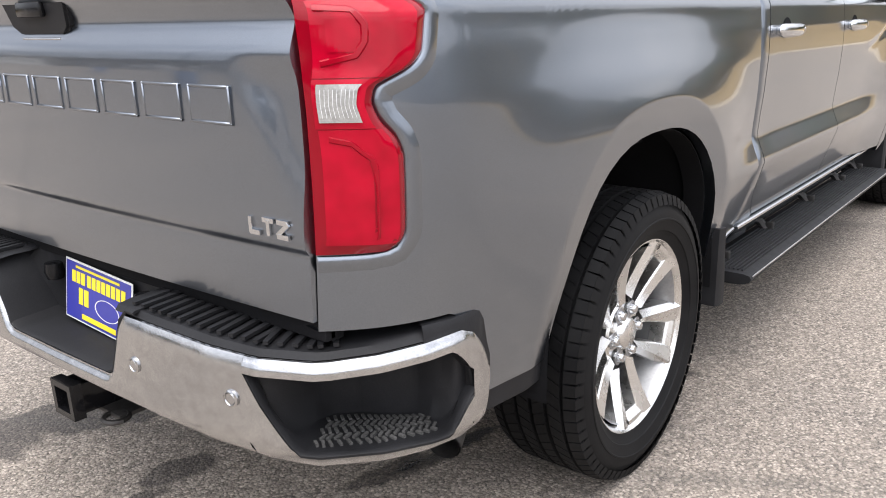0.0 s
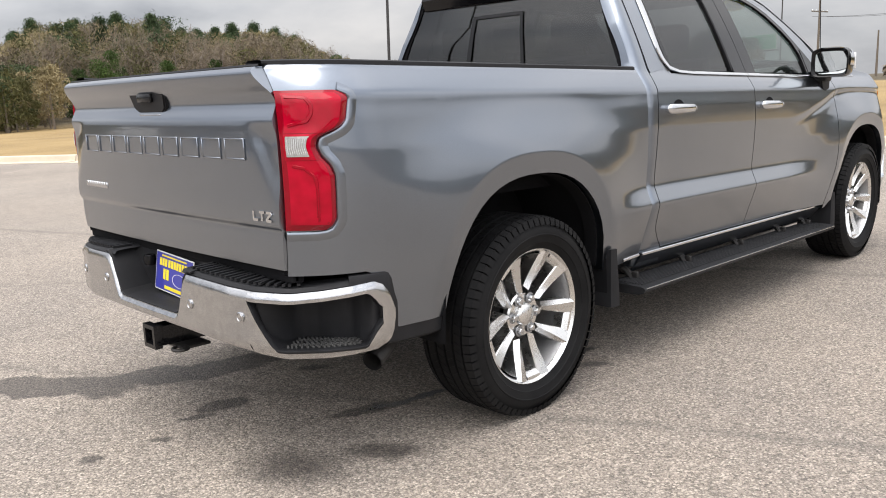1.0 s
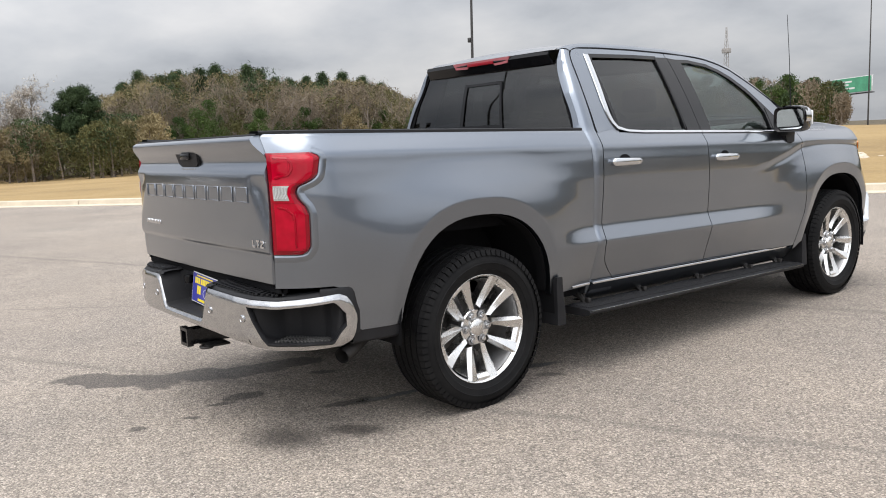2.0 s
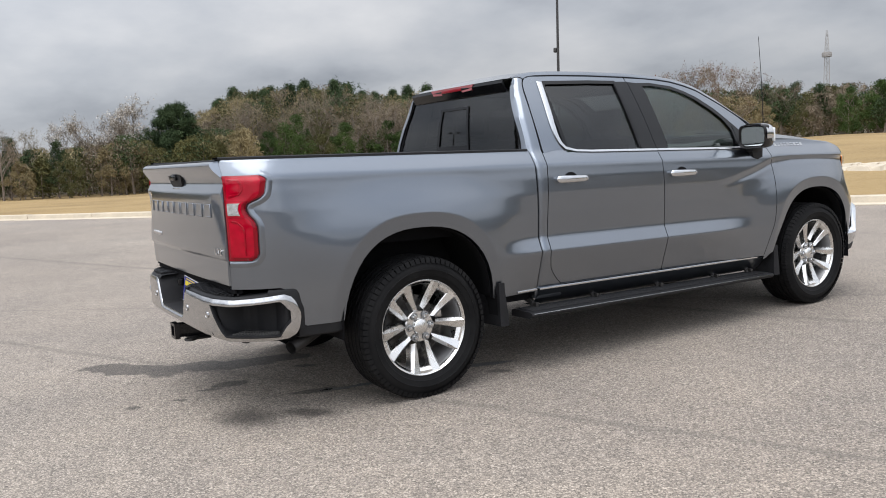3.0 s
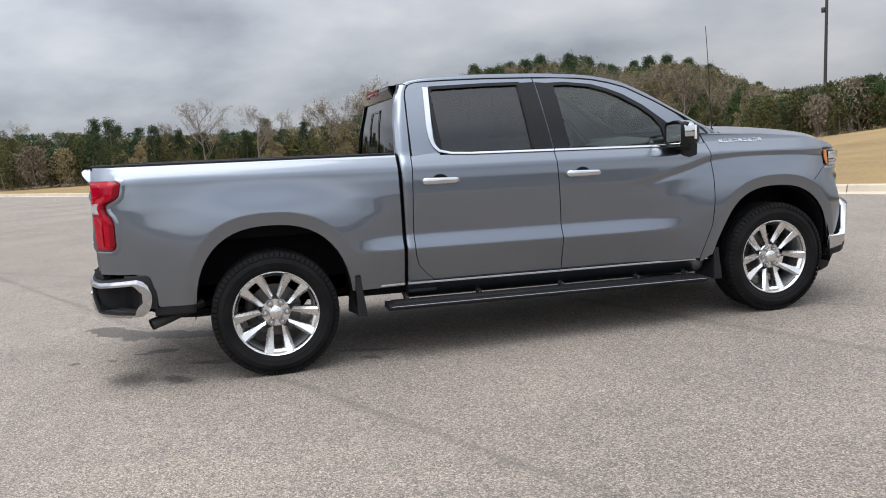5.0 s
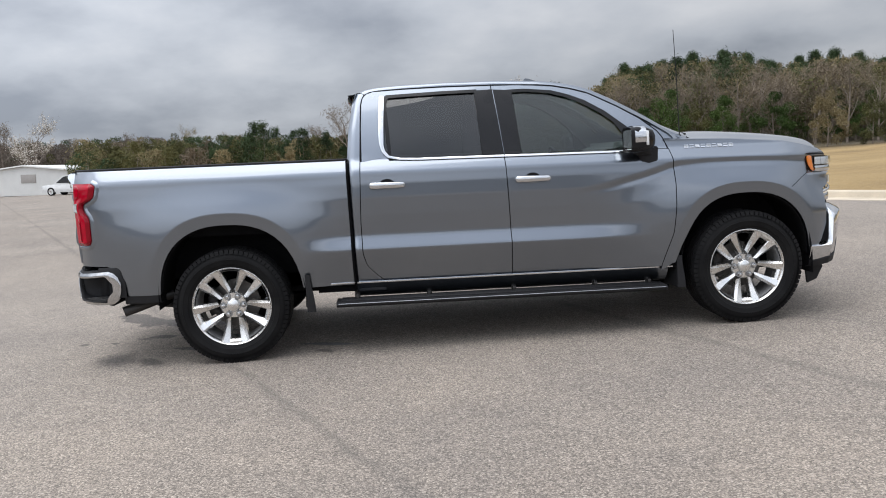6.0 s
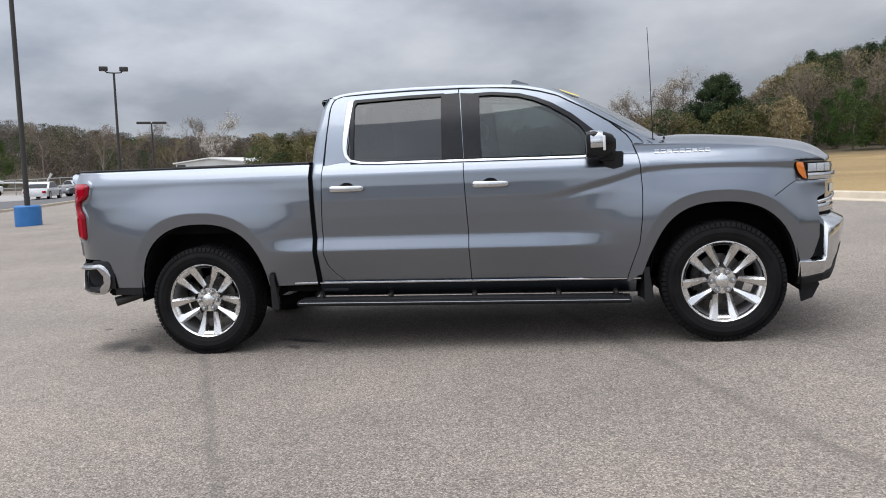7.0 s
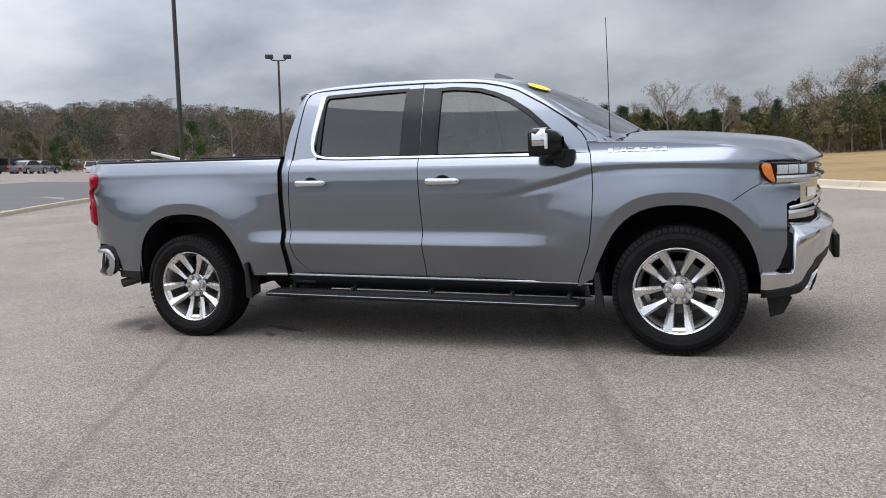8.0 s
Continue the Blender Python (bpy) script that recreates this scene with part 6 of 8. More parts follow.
KERB_D, KERB_N = Vector((0.857, 0.515)), Vector((0.515, -0.857))      # along the far kerb, and from it towards the truck
KERB_OFF = -12.9
BASE_AZ = [-180, -60, -50, -45, -40, -35, -10, 0, 8, 25, 33, 40, 46, 52, 58, 66, 75, 110, 180]
BASE_Z = [1.2, 1.9, 1.5, 1.0, 0.25, -0.1, -0.2, -0.25, -0.45, -0.45, -0.35, 0.2, 0.8, 1.1, 1.2, 0.9, 0.6, 0.0, -0.3]
HILL_AZ = [-180, -75, -55, -40, -32, -22, -10, 6, 13, 18, 24, 28, 33, 38, 44, 58, 64, 80, 180]
HILL_Z = [2, 6, 9.5, 9.5, 7.0, 2.0, 0.5, 0.5, 3.0, 6.0, 6.8, 5.2, 4.0, 1.0, 1.5, 1.5, 0.4, 0.2, 2]


def inside_lot(x, y):
    """Metres inside the far kerb, positive on the truck's side."""
    return x * KERB_N.x + y * KERB_N.y - KERB_OFF


def terrain(x, y):
    dx, dy = EYE0[0] - x, y - EYE0[1]
    d = math.hypot(dx, dy)
    az = math.degrees(math.atan2(dy, dx))
    z = float(np.interp(az, BASE_AZ, BASE_Z)) * smooth(18, 60, d)
    z += float(np.interp(az, HILL_AZ, HILL_Z)) * (smooth(72, 170, d) if az > -12 else smooth(125, 240, d))
    return z


def lot_z(x, y):
    return terrain(x, y) * smooth(12, 40, math.hypot(x, y))


# asphalt: pale worn aggregate, stains, damp patches and joints
ASPHALT = material("worn_asphalt", (0.28, 0.26, 0.235), 0.85)
n = Nodes(ASPHALT)
co = n.object_co()
vor = n.add("ShaderNodeTexVoronoi", Scale=122.0)
n.link(co, vor.inputs["Vector"])
vor2 = n.add("ShaderNodeTexVoronoi", Scale=290.0)
n.link(co, vor2.inputs["Vector"])
grain = n.noise(co, 260, 3)
mid, big, huge = n.noise(co, 5.0, 6), n.noise(co, 0.55, 5), n.noise(co, 0.10, 4)
stones = n.ramp(vor.outputs["Color"], (0.12, (0.075, 0.069, 0.062)), (0.42, (0.250, 0.230, 0.204)), (0.70, (0.445, 0.406, 0.357)), (1.0, (0.80, 0.745, 0.67)))
stones2 = n.ramp(vor2.outputs["Color"], (0.12, (0.10, 0.093, 0.085)), (0.85, (0.60, 0.56, 0.51)))
tone = n.mix(0.36, stones, stones2)
tone = n.mix(1.0, tone, n.ramp(vor.outputs["Distance"], (0.0, (1, 1, 1)), (0.75, (0.62, 0.61, 0.60))), "MULTIPLY")
tone = n.mix(1.0, tone, n.ramp(mid, (0.25, (0.90, 0.90, 0.91)), (0.75, (1.07, 1.06, 1.05))), "MULTIPLY")
tone = n.mix(1.0, tone, n.ramp(big, (0.30, (0.84, 0.84, 0.85)), (0.70, (1.12, 1.10, 1.07))), "MULTIPLY")
tone = n.mix(1.0, tone, n.ramp(huge, (0.35, (1.02, 0.965, 0.925)), (0.65, (1.18, 1.135, 1.095))), "MULTIPLY")
warp = n.add("ShaderNodeTexNoise", Scale=3.2, Detail=5.0)
n.link(co, warp.inputs["Vector"])
wv = n.add("ShaderNodeVectorMath"); wv.operation = "SUBTRACT"; wv.inputs[1].default_value = (0.5, 0.5, 0.5)
n.link(warp.outputs["Color"], wv.inputs[0])
ws = n.add("ShaderNodeVectorMath"); ws.operation = "SCALE"; ws.inputs["Scale"].default_value = 0.42
n.link(wv.outputs[0], ws.inputs[0])
wa = n.add("ShaderNodeVectorMath"); wa.operation = "ADD"
n.link(co, wa.inputs[0]); n.link(ws.outputs[0], wa.inputs[1])


warp_s = n.add("ShaderNodeTexNoise", Scale=10.0, Detail=8.0, Roughness=0.72)
n.link(co, warp_s.inputs["Vector"])
wvs = n.add("ShaderNodeVectorMath"); wvs.operation = "SUBTRACT"; wvs.inputs[1].default_value = (0.5, 0.5, 0.5)
n.link(warp_s.outputs["Color"], wvs.inputs[0])
wss = n.add("ShaderNodeVectorMath"); wss.operation = "SCALE"; wss.inputs["Scale"].default_value = 0.11
n.link(wvs.outputs[0], wss.inputs[0])
was = n.add("ShaderNodeVectorMath"); was.operation = "ADD"
n.link(co, was.inputs[0]); n.link(wss.outputs[0], was.inputs[1])


def blot(cx, cy, turn, a, b, soft, small=True):
    """1 inside a ragged ellipse on the ground, 0 outside."""
    mp = n.add("ShaderNodeMapping")
    mp.vector_type = "TEXTURE"
    mp.inputs["Location"].default_value = (cx, cy, 0)
    mp.inputs["Rotation"].default_value = (0, 0, radians(turn))
    mp.inputs["Scale"].default_value = (a, b, 1000)
    n.link((was if small else wa).outputs[0], mp.inputs["Vector"])
    ln = n.add("ShaderNodeVectorMath"); ln.operation = "LENGTH"
    n.link(mp.outputs[0], ln.inputs[0])
    mr = n.add("ShaderNodeMapRange")
    mr.inputs["From Min"].default_value, mr.inputs["From Max"].default_value = 1.0 + soft, 1.0 - soft
    mr.inputs["To Min"].default_value, mr.inputs["To Max"].default_value = 0.0, 1.0
    n.link(ln.outputs["Value"], mr.inputs["Value"])
    return mr.outputs[0]


def most(values):
    out = values[0]
    for v in values[1:]:
        out = n.math("MAXIMUM", out, v)
    return out


damp = most([blot(-0.98, -1.22, 35, 0.42, 0.13, 0.07, False), blot(-0.66, -0.76, 62, 0.42, 0.11, 0.08, False), blot(-0.58, -0.40, 75, 0.28, 0.09, 0.12, False),
             blot(-0.14, -0.82, 80, 0.12, 0.065, 0.14), blot(-0.10, -0.96, 70, 0.08, 0.022, 0.2), blot(0.0, -1.17, 50, 0.05, 0.02, 0.3), blot(-0.04, -1.43, 50, 0.045, 0.025, 0.3),
             blot(0.60, -0.96, 25, 0.17, 0.12, 0.60), blot(0.76, -0.66, 40, 0.14, 0.070, 0.40), blot(0.39, -0.46, 72, 0.15, 0.045, 0.16), blot(0.81, 0.62, 55, 0.085, 0.035, 0.3), blot(-0.22, -0.28, 60, 0.08, 0.035, 0.3)])
wet = most([blot(0.466, -0.21, 80, 0.15, 0.028, 0.22), blot(0.41, -0.40, 72, 0.07, 0.016, 0.4), blot(0.60, 0.62, 70, 0.22, 0.035, 0.2)])


def joint(px, py, dx, dy, wide, soft):
    """A line on the ground through (px, py)."""
    dp = n.add("ShaderNodeVectorMath"); dp.operation = "DOT_PRODUCT"
    dp.inputs[1].default_value = (-dy, dx, 0)
    n.link(wb_.outputs[0], dp.inputs[0])
    d = n.math("ABSOLUTE", n.math("SUBTRACT", dp.outputs["Value"], -dy * px + dx * py))
    mr = n.add("ShaderNodeMapRange")
    mr.inputs["From Min"].default_value, mr.inputs["From Max"].default_value = wide + soft, wide
    n.link(d, mr.inputs["Value"])
    return mr.outputs[0]


ws2 = n.add("ShaderNodeVectorMath"); ws2.operation = "SCALE"; ws2.inputs["Scale"].default_value = 0.10
n.link(wv.outputs[0], ws2.inputs[0])
wb_ = n.add("ShaderNodeVectorMath"); wb_.operation = "ADD"
n.link(co, wb_.inputs[0]); n.link(ws2.outputs[0], wb_.inputs[1])
joints = most([joint(1.50, 0.217, 0.895, 0.446, 0.008, 0.05), joint(1.69, 3.354, 0.937, 0.349, 0.012, 0.07), joint(1.2, 4.45, 0.68, 0.73, 0.002, 0.03)])
joints = n.math("MULTIPLY", joints, n.math("MULTIPLY_ADD", mid, 1.1, -0.12, True))
tone = n.mix(1.0, tone, (0.95, 0.95, 0.95), "MULTIPLY")
tone = n.mix(n.math("MULTIPLY", damp, 0.90), tone, n.mix(1.0, tone, (0.30, 0.295, 0.30), "MULTIPLY"))
tone = n.mix(n.math("MULTIPLY", wet, 0.95), tone, (0.014, 0.014, 0.015))
tone = n.mix(n.math("MULTIPLY", joints, 0.75), tone, (0.085, 0.078, 0.07))
n.link(tone, n.b.inputs["Base Color"])
n.link(n.math("SUBTRACT", n.math("SUBTRACT", 0.88, n.math("MULTIPLY", damp, 0.18)), n.math("MULTIPLY", wet, 0.45), clamp=True), n.b.inputs["Roughness"])
hgt = n.math("SUBTRACT", n.math("MULTIPLY", grain, 0.35), n.math("MULTIPLY", vor.outputs["Distance"], 0.8))
n.bump(hgt, 0.75, 0.005)

GRASS = material("dormant_grass", (0.36, 0.25, 0.12), 0.95)
n = Nodes(GRASS)
co = n.object_co()
tone = n.ramp(n.noise(co, 0.16, 6), (0.30, (0.19, 0.120, 0.042)), (0.5, (0.305, 0.203, 0.076)), (0.72, (0.41, 0.285, 0.118)))
tone = n.mix(0.35, tone, n.ramp(n.noise(co, 7, 6), (0.25, (0.12, 0.082, 0.042)), (0.75, (0.40, 0.295, 0.16))))
# brown leaf litter where the woods begin
lit = n.add("ShaderNodeVectorMath"); lit.operation = "DISTANCE"; lit.inputs[1].default_value = (EYE0[0], EYE0[1], 0)
n.link(co, lit.inputs[0])
rim = n.add("ShaderNodeMapRange")
rim.inputs["From Min"].default_value, rim.inputs["From Max"].default_value = 70.0, 82.0
n.link(lit.outputs["Value"], rim.inputs["Value"])
tone = n.mix(rim.outputs[0], tone, n.ramp(n.noise(co, 0.8, 5), (0.3, (0.050, 0.040, 0.024)), (0.7, (0.115, 0.090, 0.052))))
n.link(tone, n.b.inputs["Base Color"])
n.bump(n.noise(co, 14, 4), 0.8, 0.06)

KERB = worn("kerb_concrete", (0.52, 0.45, 0.35), 0.85, vary=0.22, scale=2.0, fine=60, bump=0.002)
FAR_PAVE = worn("pale_paving", (0.34, 0.32, 0.30), 0.85, vary=0.12, scale=0.3, fine=8)
DARK_ROAD = worn("dark_road", (0.115, 0.112, 0.11), 0.85, vary=0.15, scale=0.6, fine=30)

radii = [0, 3, 6, 9, 12, 15, 18, 22, 26, 30, 35, 40, 46, 52, 60, 68, 76, 86, 98, 112, 130, 150, 180, 240, 340, 520, 900, 2200]
azs = between(-180, 180, 145)[:-1]
verts, faces = [], []
for r in radii:
    for a in azs:
        x, y = far(a, r)
        z = terrain(x, y)
        if inside_lot(x, y) > -1.0 and r < 140:
            z = min(z, lot_z(x, y)) - 0.25 * smooth(-1.0, 0.5, inside_lot(x, y))
        elif r > 15:
            z += 0.12 * noise.noise((x * 0.06, y * 0.06, 0)) * smooth(20, 45, r)
        verts.append((x, y, z))
na = len(azs)
for i in range(len(radii) - 1):
    for j in range(na):
        faces.append((i * na + j, (i + 1) * na + j, (i + 1) * na + (j + 1) % na, i * na + (j + 1) % na))
tagged(raw("ground", verts, faces, GRASS, smooth_faces=True), "dormant tan grass and earth round the lot", "ground", kind="structure")

verts, faces = [], []
ss = [-130, -95, -70, -55, -45, -38, -32, -26, -20, -15, -10, -6, -3, 0, 3, 6, 10, 15, 20, 26, 34, 45, 60, 85]
ns_ = [0.0, 3, 6, 9, 12, 15, 18, 21, 25, 30, 36, 44, 54, 66, 80, 100]
for d in ns_:
    for s in ss:
        p = KERB_D * s + KERB_N * (KERB_OFF + d)
        verts.append((p.x, p.y, lot_z(p.x, p.y)))
m_ = len(ss)
for i in range(len(ns_) - 1):
    for j in range(m_ - 1):
        faces.append((i * m_ + j, (i + 1) * m_ + j, (i + 1) * m_ + j + 1, i * m_ + j + 1))
tagged(raw("pavement", verts, [f[::-1] for f in faces], ASPHALT, smooth_faces=True), "worn pale asphalt with damp stains and joints", "pavement", kind="structure")


# kerb along the grass, cast in lengths
def kerb_mesh(length):
    bm = bmesh.new()
    prof = [(0.46, -0.02), (0.46, 0.012), (0.02, 0.004), (0.0, 0.02), (-0.03, 0.13), (-0.06, 0.15), (-0.19, 0.15), (-0.21, 0.13), (-0.22, -0.1)]
    vs = grid(bm, [[(s, -d, z) for d, z in prof] for s in (0.0, length)])
    bm.faces.new(vs[0]); bm.faces.new(vs[1][::-1])
    outward(bm)
    me = bpy.data.meshes.new("kerb_stone")
    bm.to_mesh(me); bm.free()
    me.materials.append(KERB)
    return me


def kerb_run(name, label, a, b, step=3.0):
    top = empty(name, label, "kerb", kind="structure")
    a, b = Vector(a), Vector(b)
    length = (b - a).length
    k = int(length / step)
    d = (b - a).normalized()
    turn = math.degrees(math.atan2(d.y, d.x))
    me = kerb_mesh(step - 0.02)
    for i in range(k):
        p = a + d * step * i
        q = a + d * step * (i + 1)
        z0, z1 = lot_z(p.x, p.y), lot_z(q.x, q.y)
        ob = new("kerb_stone", me)
        ob.parent = top
        ob.matrix_basis = pose(p.x, p.y, z0 + 0.004 * ((i * 7) % 3 - 1), 0, -math.degrees(math.atan2(z1 - z0, step)), turn)
    return top


ka, kb_ = KERB_D * 45 + KERB_N * KERB_OFF, KERB_D * -75 + KERB_N * KERB_OFF
kerb_run("kerb", "pale concrete kerb between lot and grass", kb_, ka)

# ---- trees ----
BARK = worn("grey_bark", (0.20, 0.165, 0.135), 0.9, vary=0.3, scale=2, fine=20)


def leafy(name, dark, light, rough=0.85):
    m = material(name, dark, rough, spec=0.2)
    n = Nodes(m)
    g = n.add("ShaderNodeNewGeometry")
    info = n.add("ShaderNodeObjectInfo")
    co = n.object_co()
    clump, crown = n.noise(co, 0.8, 3), n.noise(co, 0.23, 2)
    f = n.math("ADD", n.math("MULTIPLY_ADD", info.outputs["Random"], 0.30, n.math("MULTIPLY", g.outputs["Random Per Island"], 0.18)),
               n.math("ADD", n.math("MULTIPLY_ADD", clump, 0.8, -0.40), n.math("MULTIPLY_ADD", crown, 1.5, -0.50)))
    n.link(n.ramp(f, (0.0, dark), (1.0, light)), n.b.inputs["Base Color"])
    return m


TWIG = leafy("bare_twigs", (0.105, 0.083, 0.058), (0.275, 0.222, 0.160))
TWIG_GREY = leafy("grey_twigs", (0.096, 0.078, 0.064), (0.172, 0.141, 0.116))
TWIG_TAN = leafy("tan_twigs", (0.135, 0.108, 0.054), (0.320, 0.262, 0.145))
NEEDLE = leafy("pine_needles", (0.018, 0.034, 0.015), (0.078, 0.112, 0.046))
GREEN = leafy("fresh_leaves", (0.022, 0.046, 0.011), (0.085, 0.130, 0.034))
OLIVE = leafy("olive_leaves", (0.042, 0.044, 0.016), (0.135, 0.128, 0.050))
BLOSSOM = leafy("pale_blossom", (0.40, 0.36, 0.31), (0.72, 0.68, 0.62))
SEED = leafy("rusty_seed_heads", (0.12, 0.065, 0.045), (0.26, 0.15, 0.11))
rng = np.random.default_rng(7)


def cards(points, size, stretch=1.0, up=0.0):
    """Small crossed leaves or twigs at points: three corners each."""
    k = len(points)
    d = rng.normal(size=(k, 3)); d[:, 2] += up
    d /= np.linalg.norm(d, axis=1)[:, None]
    e = np.cross(d, rng.normal(size=(k, 3)))
    e /= np.linalg.norm(e, axis=1)[:, None]
    s = size * (0.6 + 0.8 * rng.random((k, 1)))
    a, b, c = points - d * s * stretch * 0.5 - e * s * 0.5, points - d * s * stretch * 0.5 + e * s * 0.5, points + d * s * stretch * 0.5
    v = np.stack([a, b, c], 1).reshape(-1, 3)
    f = [(3 * i, 3 * i + 1, 3 * i + 2) for i in range(k)]
    return v, f


def limbs(h, seed, lean=0.0, levels=4, spread_=0.55, first=0.22):
    """Branch lines of a tree: lists of (points, radii), and the tips."""
    r = np.random.default_rng(seed)
    out, tips = [], []

    def grow(p, d, length, rad, level):
        pts, rads, q, e = [p], [rad], p.copy(), d.copy()
        steps = 5 if level == 0 else 3
        for i in range(steps):
            e = e + r.normal(size=3) * (0.05 if level == 0 else 0.14)
            e[2] += 0.05
            e /= np.linalg.norm(e)
            q = q + e * length / steps
            pts.append(q.copy()); rads.append(rad * (1 - 0.62 * (i + 1) / steps))
        out.append((pts, rads))
        if level >= levels - 1:
            tips.extend(pts[1:])
            return
        k = (7 if level == 0 else 4) + int(r.integers(0, 2))
        for i in range(k):
            t = first + (1 - first) * (i + 0.6 * r.random()) / k if level == 0 else 0.3 + 0.7 * (i + r.random()) / k
            j = min(int(t * steps), steps - 1)
            base = pts[j] + (pts[j + 1] - pts[j]) * (t * steps - j)
            a = r.random() * 2 * math.pi
            side = np.array([math.cos(a), math.sin(a), 0.0])
            nd = e * (1 - spread_) + side * spread_ * (1.25 if level == 0 else 1.0) + np.array([0, 0, 0.25])
            nd /= np.linalg.norm(nd)
            grow(base, nd, length * (0.50 if level == 0 else 0.58) * (1 - 0.35 * t if level == 0 else 1) * (0.8 + 0.4 * r.random()), rad * 0.42, level + 1)
    grow(np.array([0.0, 0, 0]), np.array([lean, 0, 1.0]), h * 0.80, h * 0.017, 0)
    return out, np.array(tips)


def limb_mesh(lines, sides=4, thin=0.006):
    verts, faces = [], []
    for pts, rads in lines:
        base = len(verts)
        for p, rr in zip(pts, rads):
            for k in range(sides):
                a = 2 * math.pi * k / sides
                verts.append((p[0] + max(rr, thin) * math.cos(a), p[1] + max(rr, thin) * math.sin(a), p[2]))
        for i in range(len(pts) - 1):
            for k in range(sides):
                faces.append((base + i * sides + k, base + i * sides + (k + 1) % sides, base + (i + 1) * sides + (k + 1) % sides, base + (i + 1) * sides + k))
    return verts, faces


def bare_tree(seed, h, label, twig=TWIG, extra=None, extra_n=0, twigs=1400, group=""):
    top = empty("bare_tree", label, "tree", group)
    lines, tips = limbs(h, seed)
    v, f = limb_mesh(lines)
    raw("trunk", v, f, BARK, top)
    pick = tips[rng.integers(0, len(tips), twigs)] + rng.normal(size=(twigs, 3)) * h * 0.022
    v, f = cards(pick, 0.036 * (h / 8) ** 0.5, 11.0, 0.8)
    tagged(raw("crown", v, f, twig, top), kind="stuff")
    if extra:
        pick = tips[rng.integers(0, len(tips), extra_n)] + rng.normal(size=(extra_n, 3)) * h * 0.02
        v, f = cards(pick, 0.13, 1.0)
        tagged(raw("blossom" if extra is BLOSSOM else "seed_cluster", v, f, extra, top), kind="stuff")
    return top


def pine_tree(seed, h, label, wide=0.22, low=0.12, leaf=NEEDLE, n_clumps=340, group="", dense=22):
    top = empty("pine_tree", label, "tree", group)
    r = np.random.default_rng(seed)
    lines = [([np.array([0, 0, 0]), np.array([0.02 * h * r.normal() * 0.3, 0, h * 0.5]), np.array([0, 0.01 * h, h * 0.97])], [h * 0.016, h * 0.011, h * 0.003])]
    pts = []
    tiers = 15
    for i in range(tiers):
        t = low + (1 - low) * (i + 0.3 * r.random()) / tiers
        reach = h * wide * (1 - t) ** 0.62 * (0.75 + 0.45 * r.random()) + 0.02 * h
        for k in range(5 + int(r.integers(0, 3))):
            a = r.random() * 2 * math.pi
            end = np.array([math.cos(a) * reach, math.sin(a) * reach, h * t + reach * (0.10 + 0.35 * r.random())])
            start = np.array([0, 0, h * t])
            lines.append(([start, (start + end) / 2 - np.array([0, 0, 0.02 * h]), end], [h * 0.005, h * 0.0035, h * 0.0015]))
            for j in range(max(2, int(n_clumps / (tiers * 6)))):
                u = 0.30 + 0.75 * r.random() ** 0.7
                pts.append(start + (end - start) * u + r.normal(size=3) * h * 0.018)
    v, f = limb_mesh(lines, 5)
    raw("trunk", v, f, BARK, top)
    pts = np.repeat(np.array(pts), dense, 0)
    v, f = cards(pts + rng.normal(size=pts.shape) * h * 0.022, 0.055 * (h / 8) ** 0.5, 5.0, 0.5)
    tagged(raw("crown", v, f, leaf, top), kind="stuff")
    return top


def bush_tree(seed, h, label, leaf, wide=0.33, count=3600, size=0.16, group=""):
    top = empty("leafy_tree", label, "tree", group)
    lines, tips = limbs(h * 0.9, seed, levels=3, spread_=0.5, first=0.1)
    v, f = limb_mesh(lines)
    raw("trunk", v, f, BARK, top)
    r = np.random.default_rng(seed + 99)
    lobes = []
    for k in range(34):
        t = 0.08 + 0.9 * r.random()
        a = r.random() * 2 * math.pi
        rad = h * wide * math.sin(math.pi * min(0.97, 0.18 + 0.80 * t)) * r.random() ** 0.4
        lobes.append((rad * math.cos(a), rad * math.sin(a), h * t, h * (0.06 + 0.05 * r.random())))
    pts = []
    for x, y, z, q in lobes:
        d = r.normal(size=(count // 34, 3))
        d /= np.linalg.norm(d, axis=1)[:, None]
        pts.append(np.array([x, y, z]) + d * q * (0.55 + 0.5 * r.random((len(d), 1))))
    v, f = cards(np.concatenate(pts), size, 1.4)
    tagged(raw("crown", v, f, leaf, top), kind="stuff")
    return top


# the world's true upright leans a little against the sloping lot
UPRIGHT = (-2.0, -0.8)


def stand(ob, az, dist, turn=0.0, scale=1.0, sink=0.1):
    x, y = far(az, dist)
    ob.matrix_basis = pose(x, y, terrain(x, y) - sink, UPRIGHT[0], UPRIGHT[1], 0) @ Matrix.Rotation(radians(turn), 4, "Z") @ Matrix.Scale(scale, 4)
    return ob


def height_for(el, az, dist):
    x, y = far(az, dist)
    return 1.4 + dist * math.tan(radians(el)) - terrain(x, y) + 0.1


def plant(proto, h0, az, dist, el, turn):
    s = height_for(el, az, dist) / h0
    c = copy_thing(proto, Matrix())
    return stand(c, az, dist, turn, s)


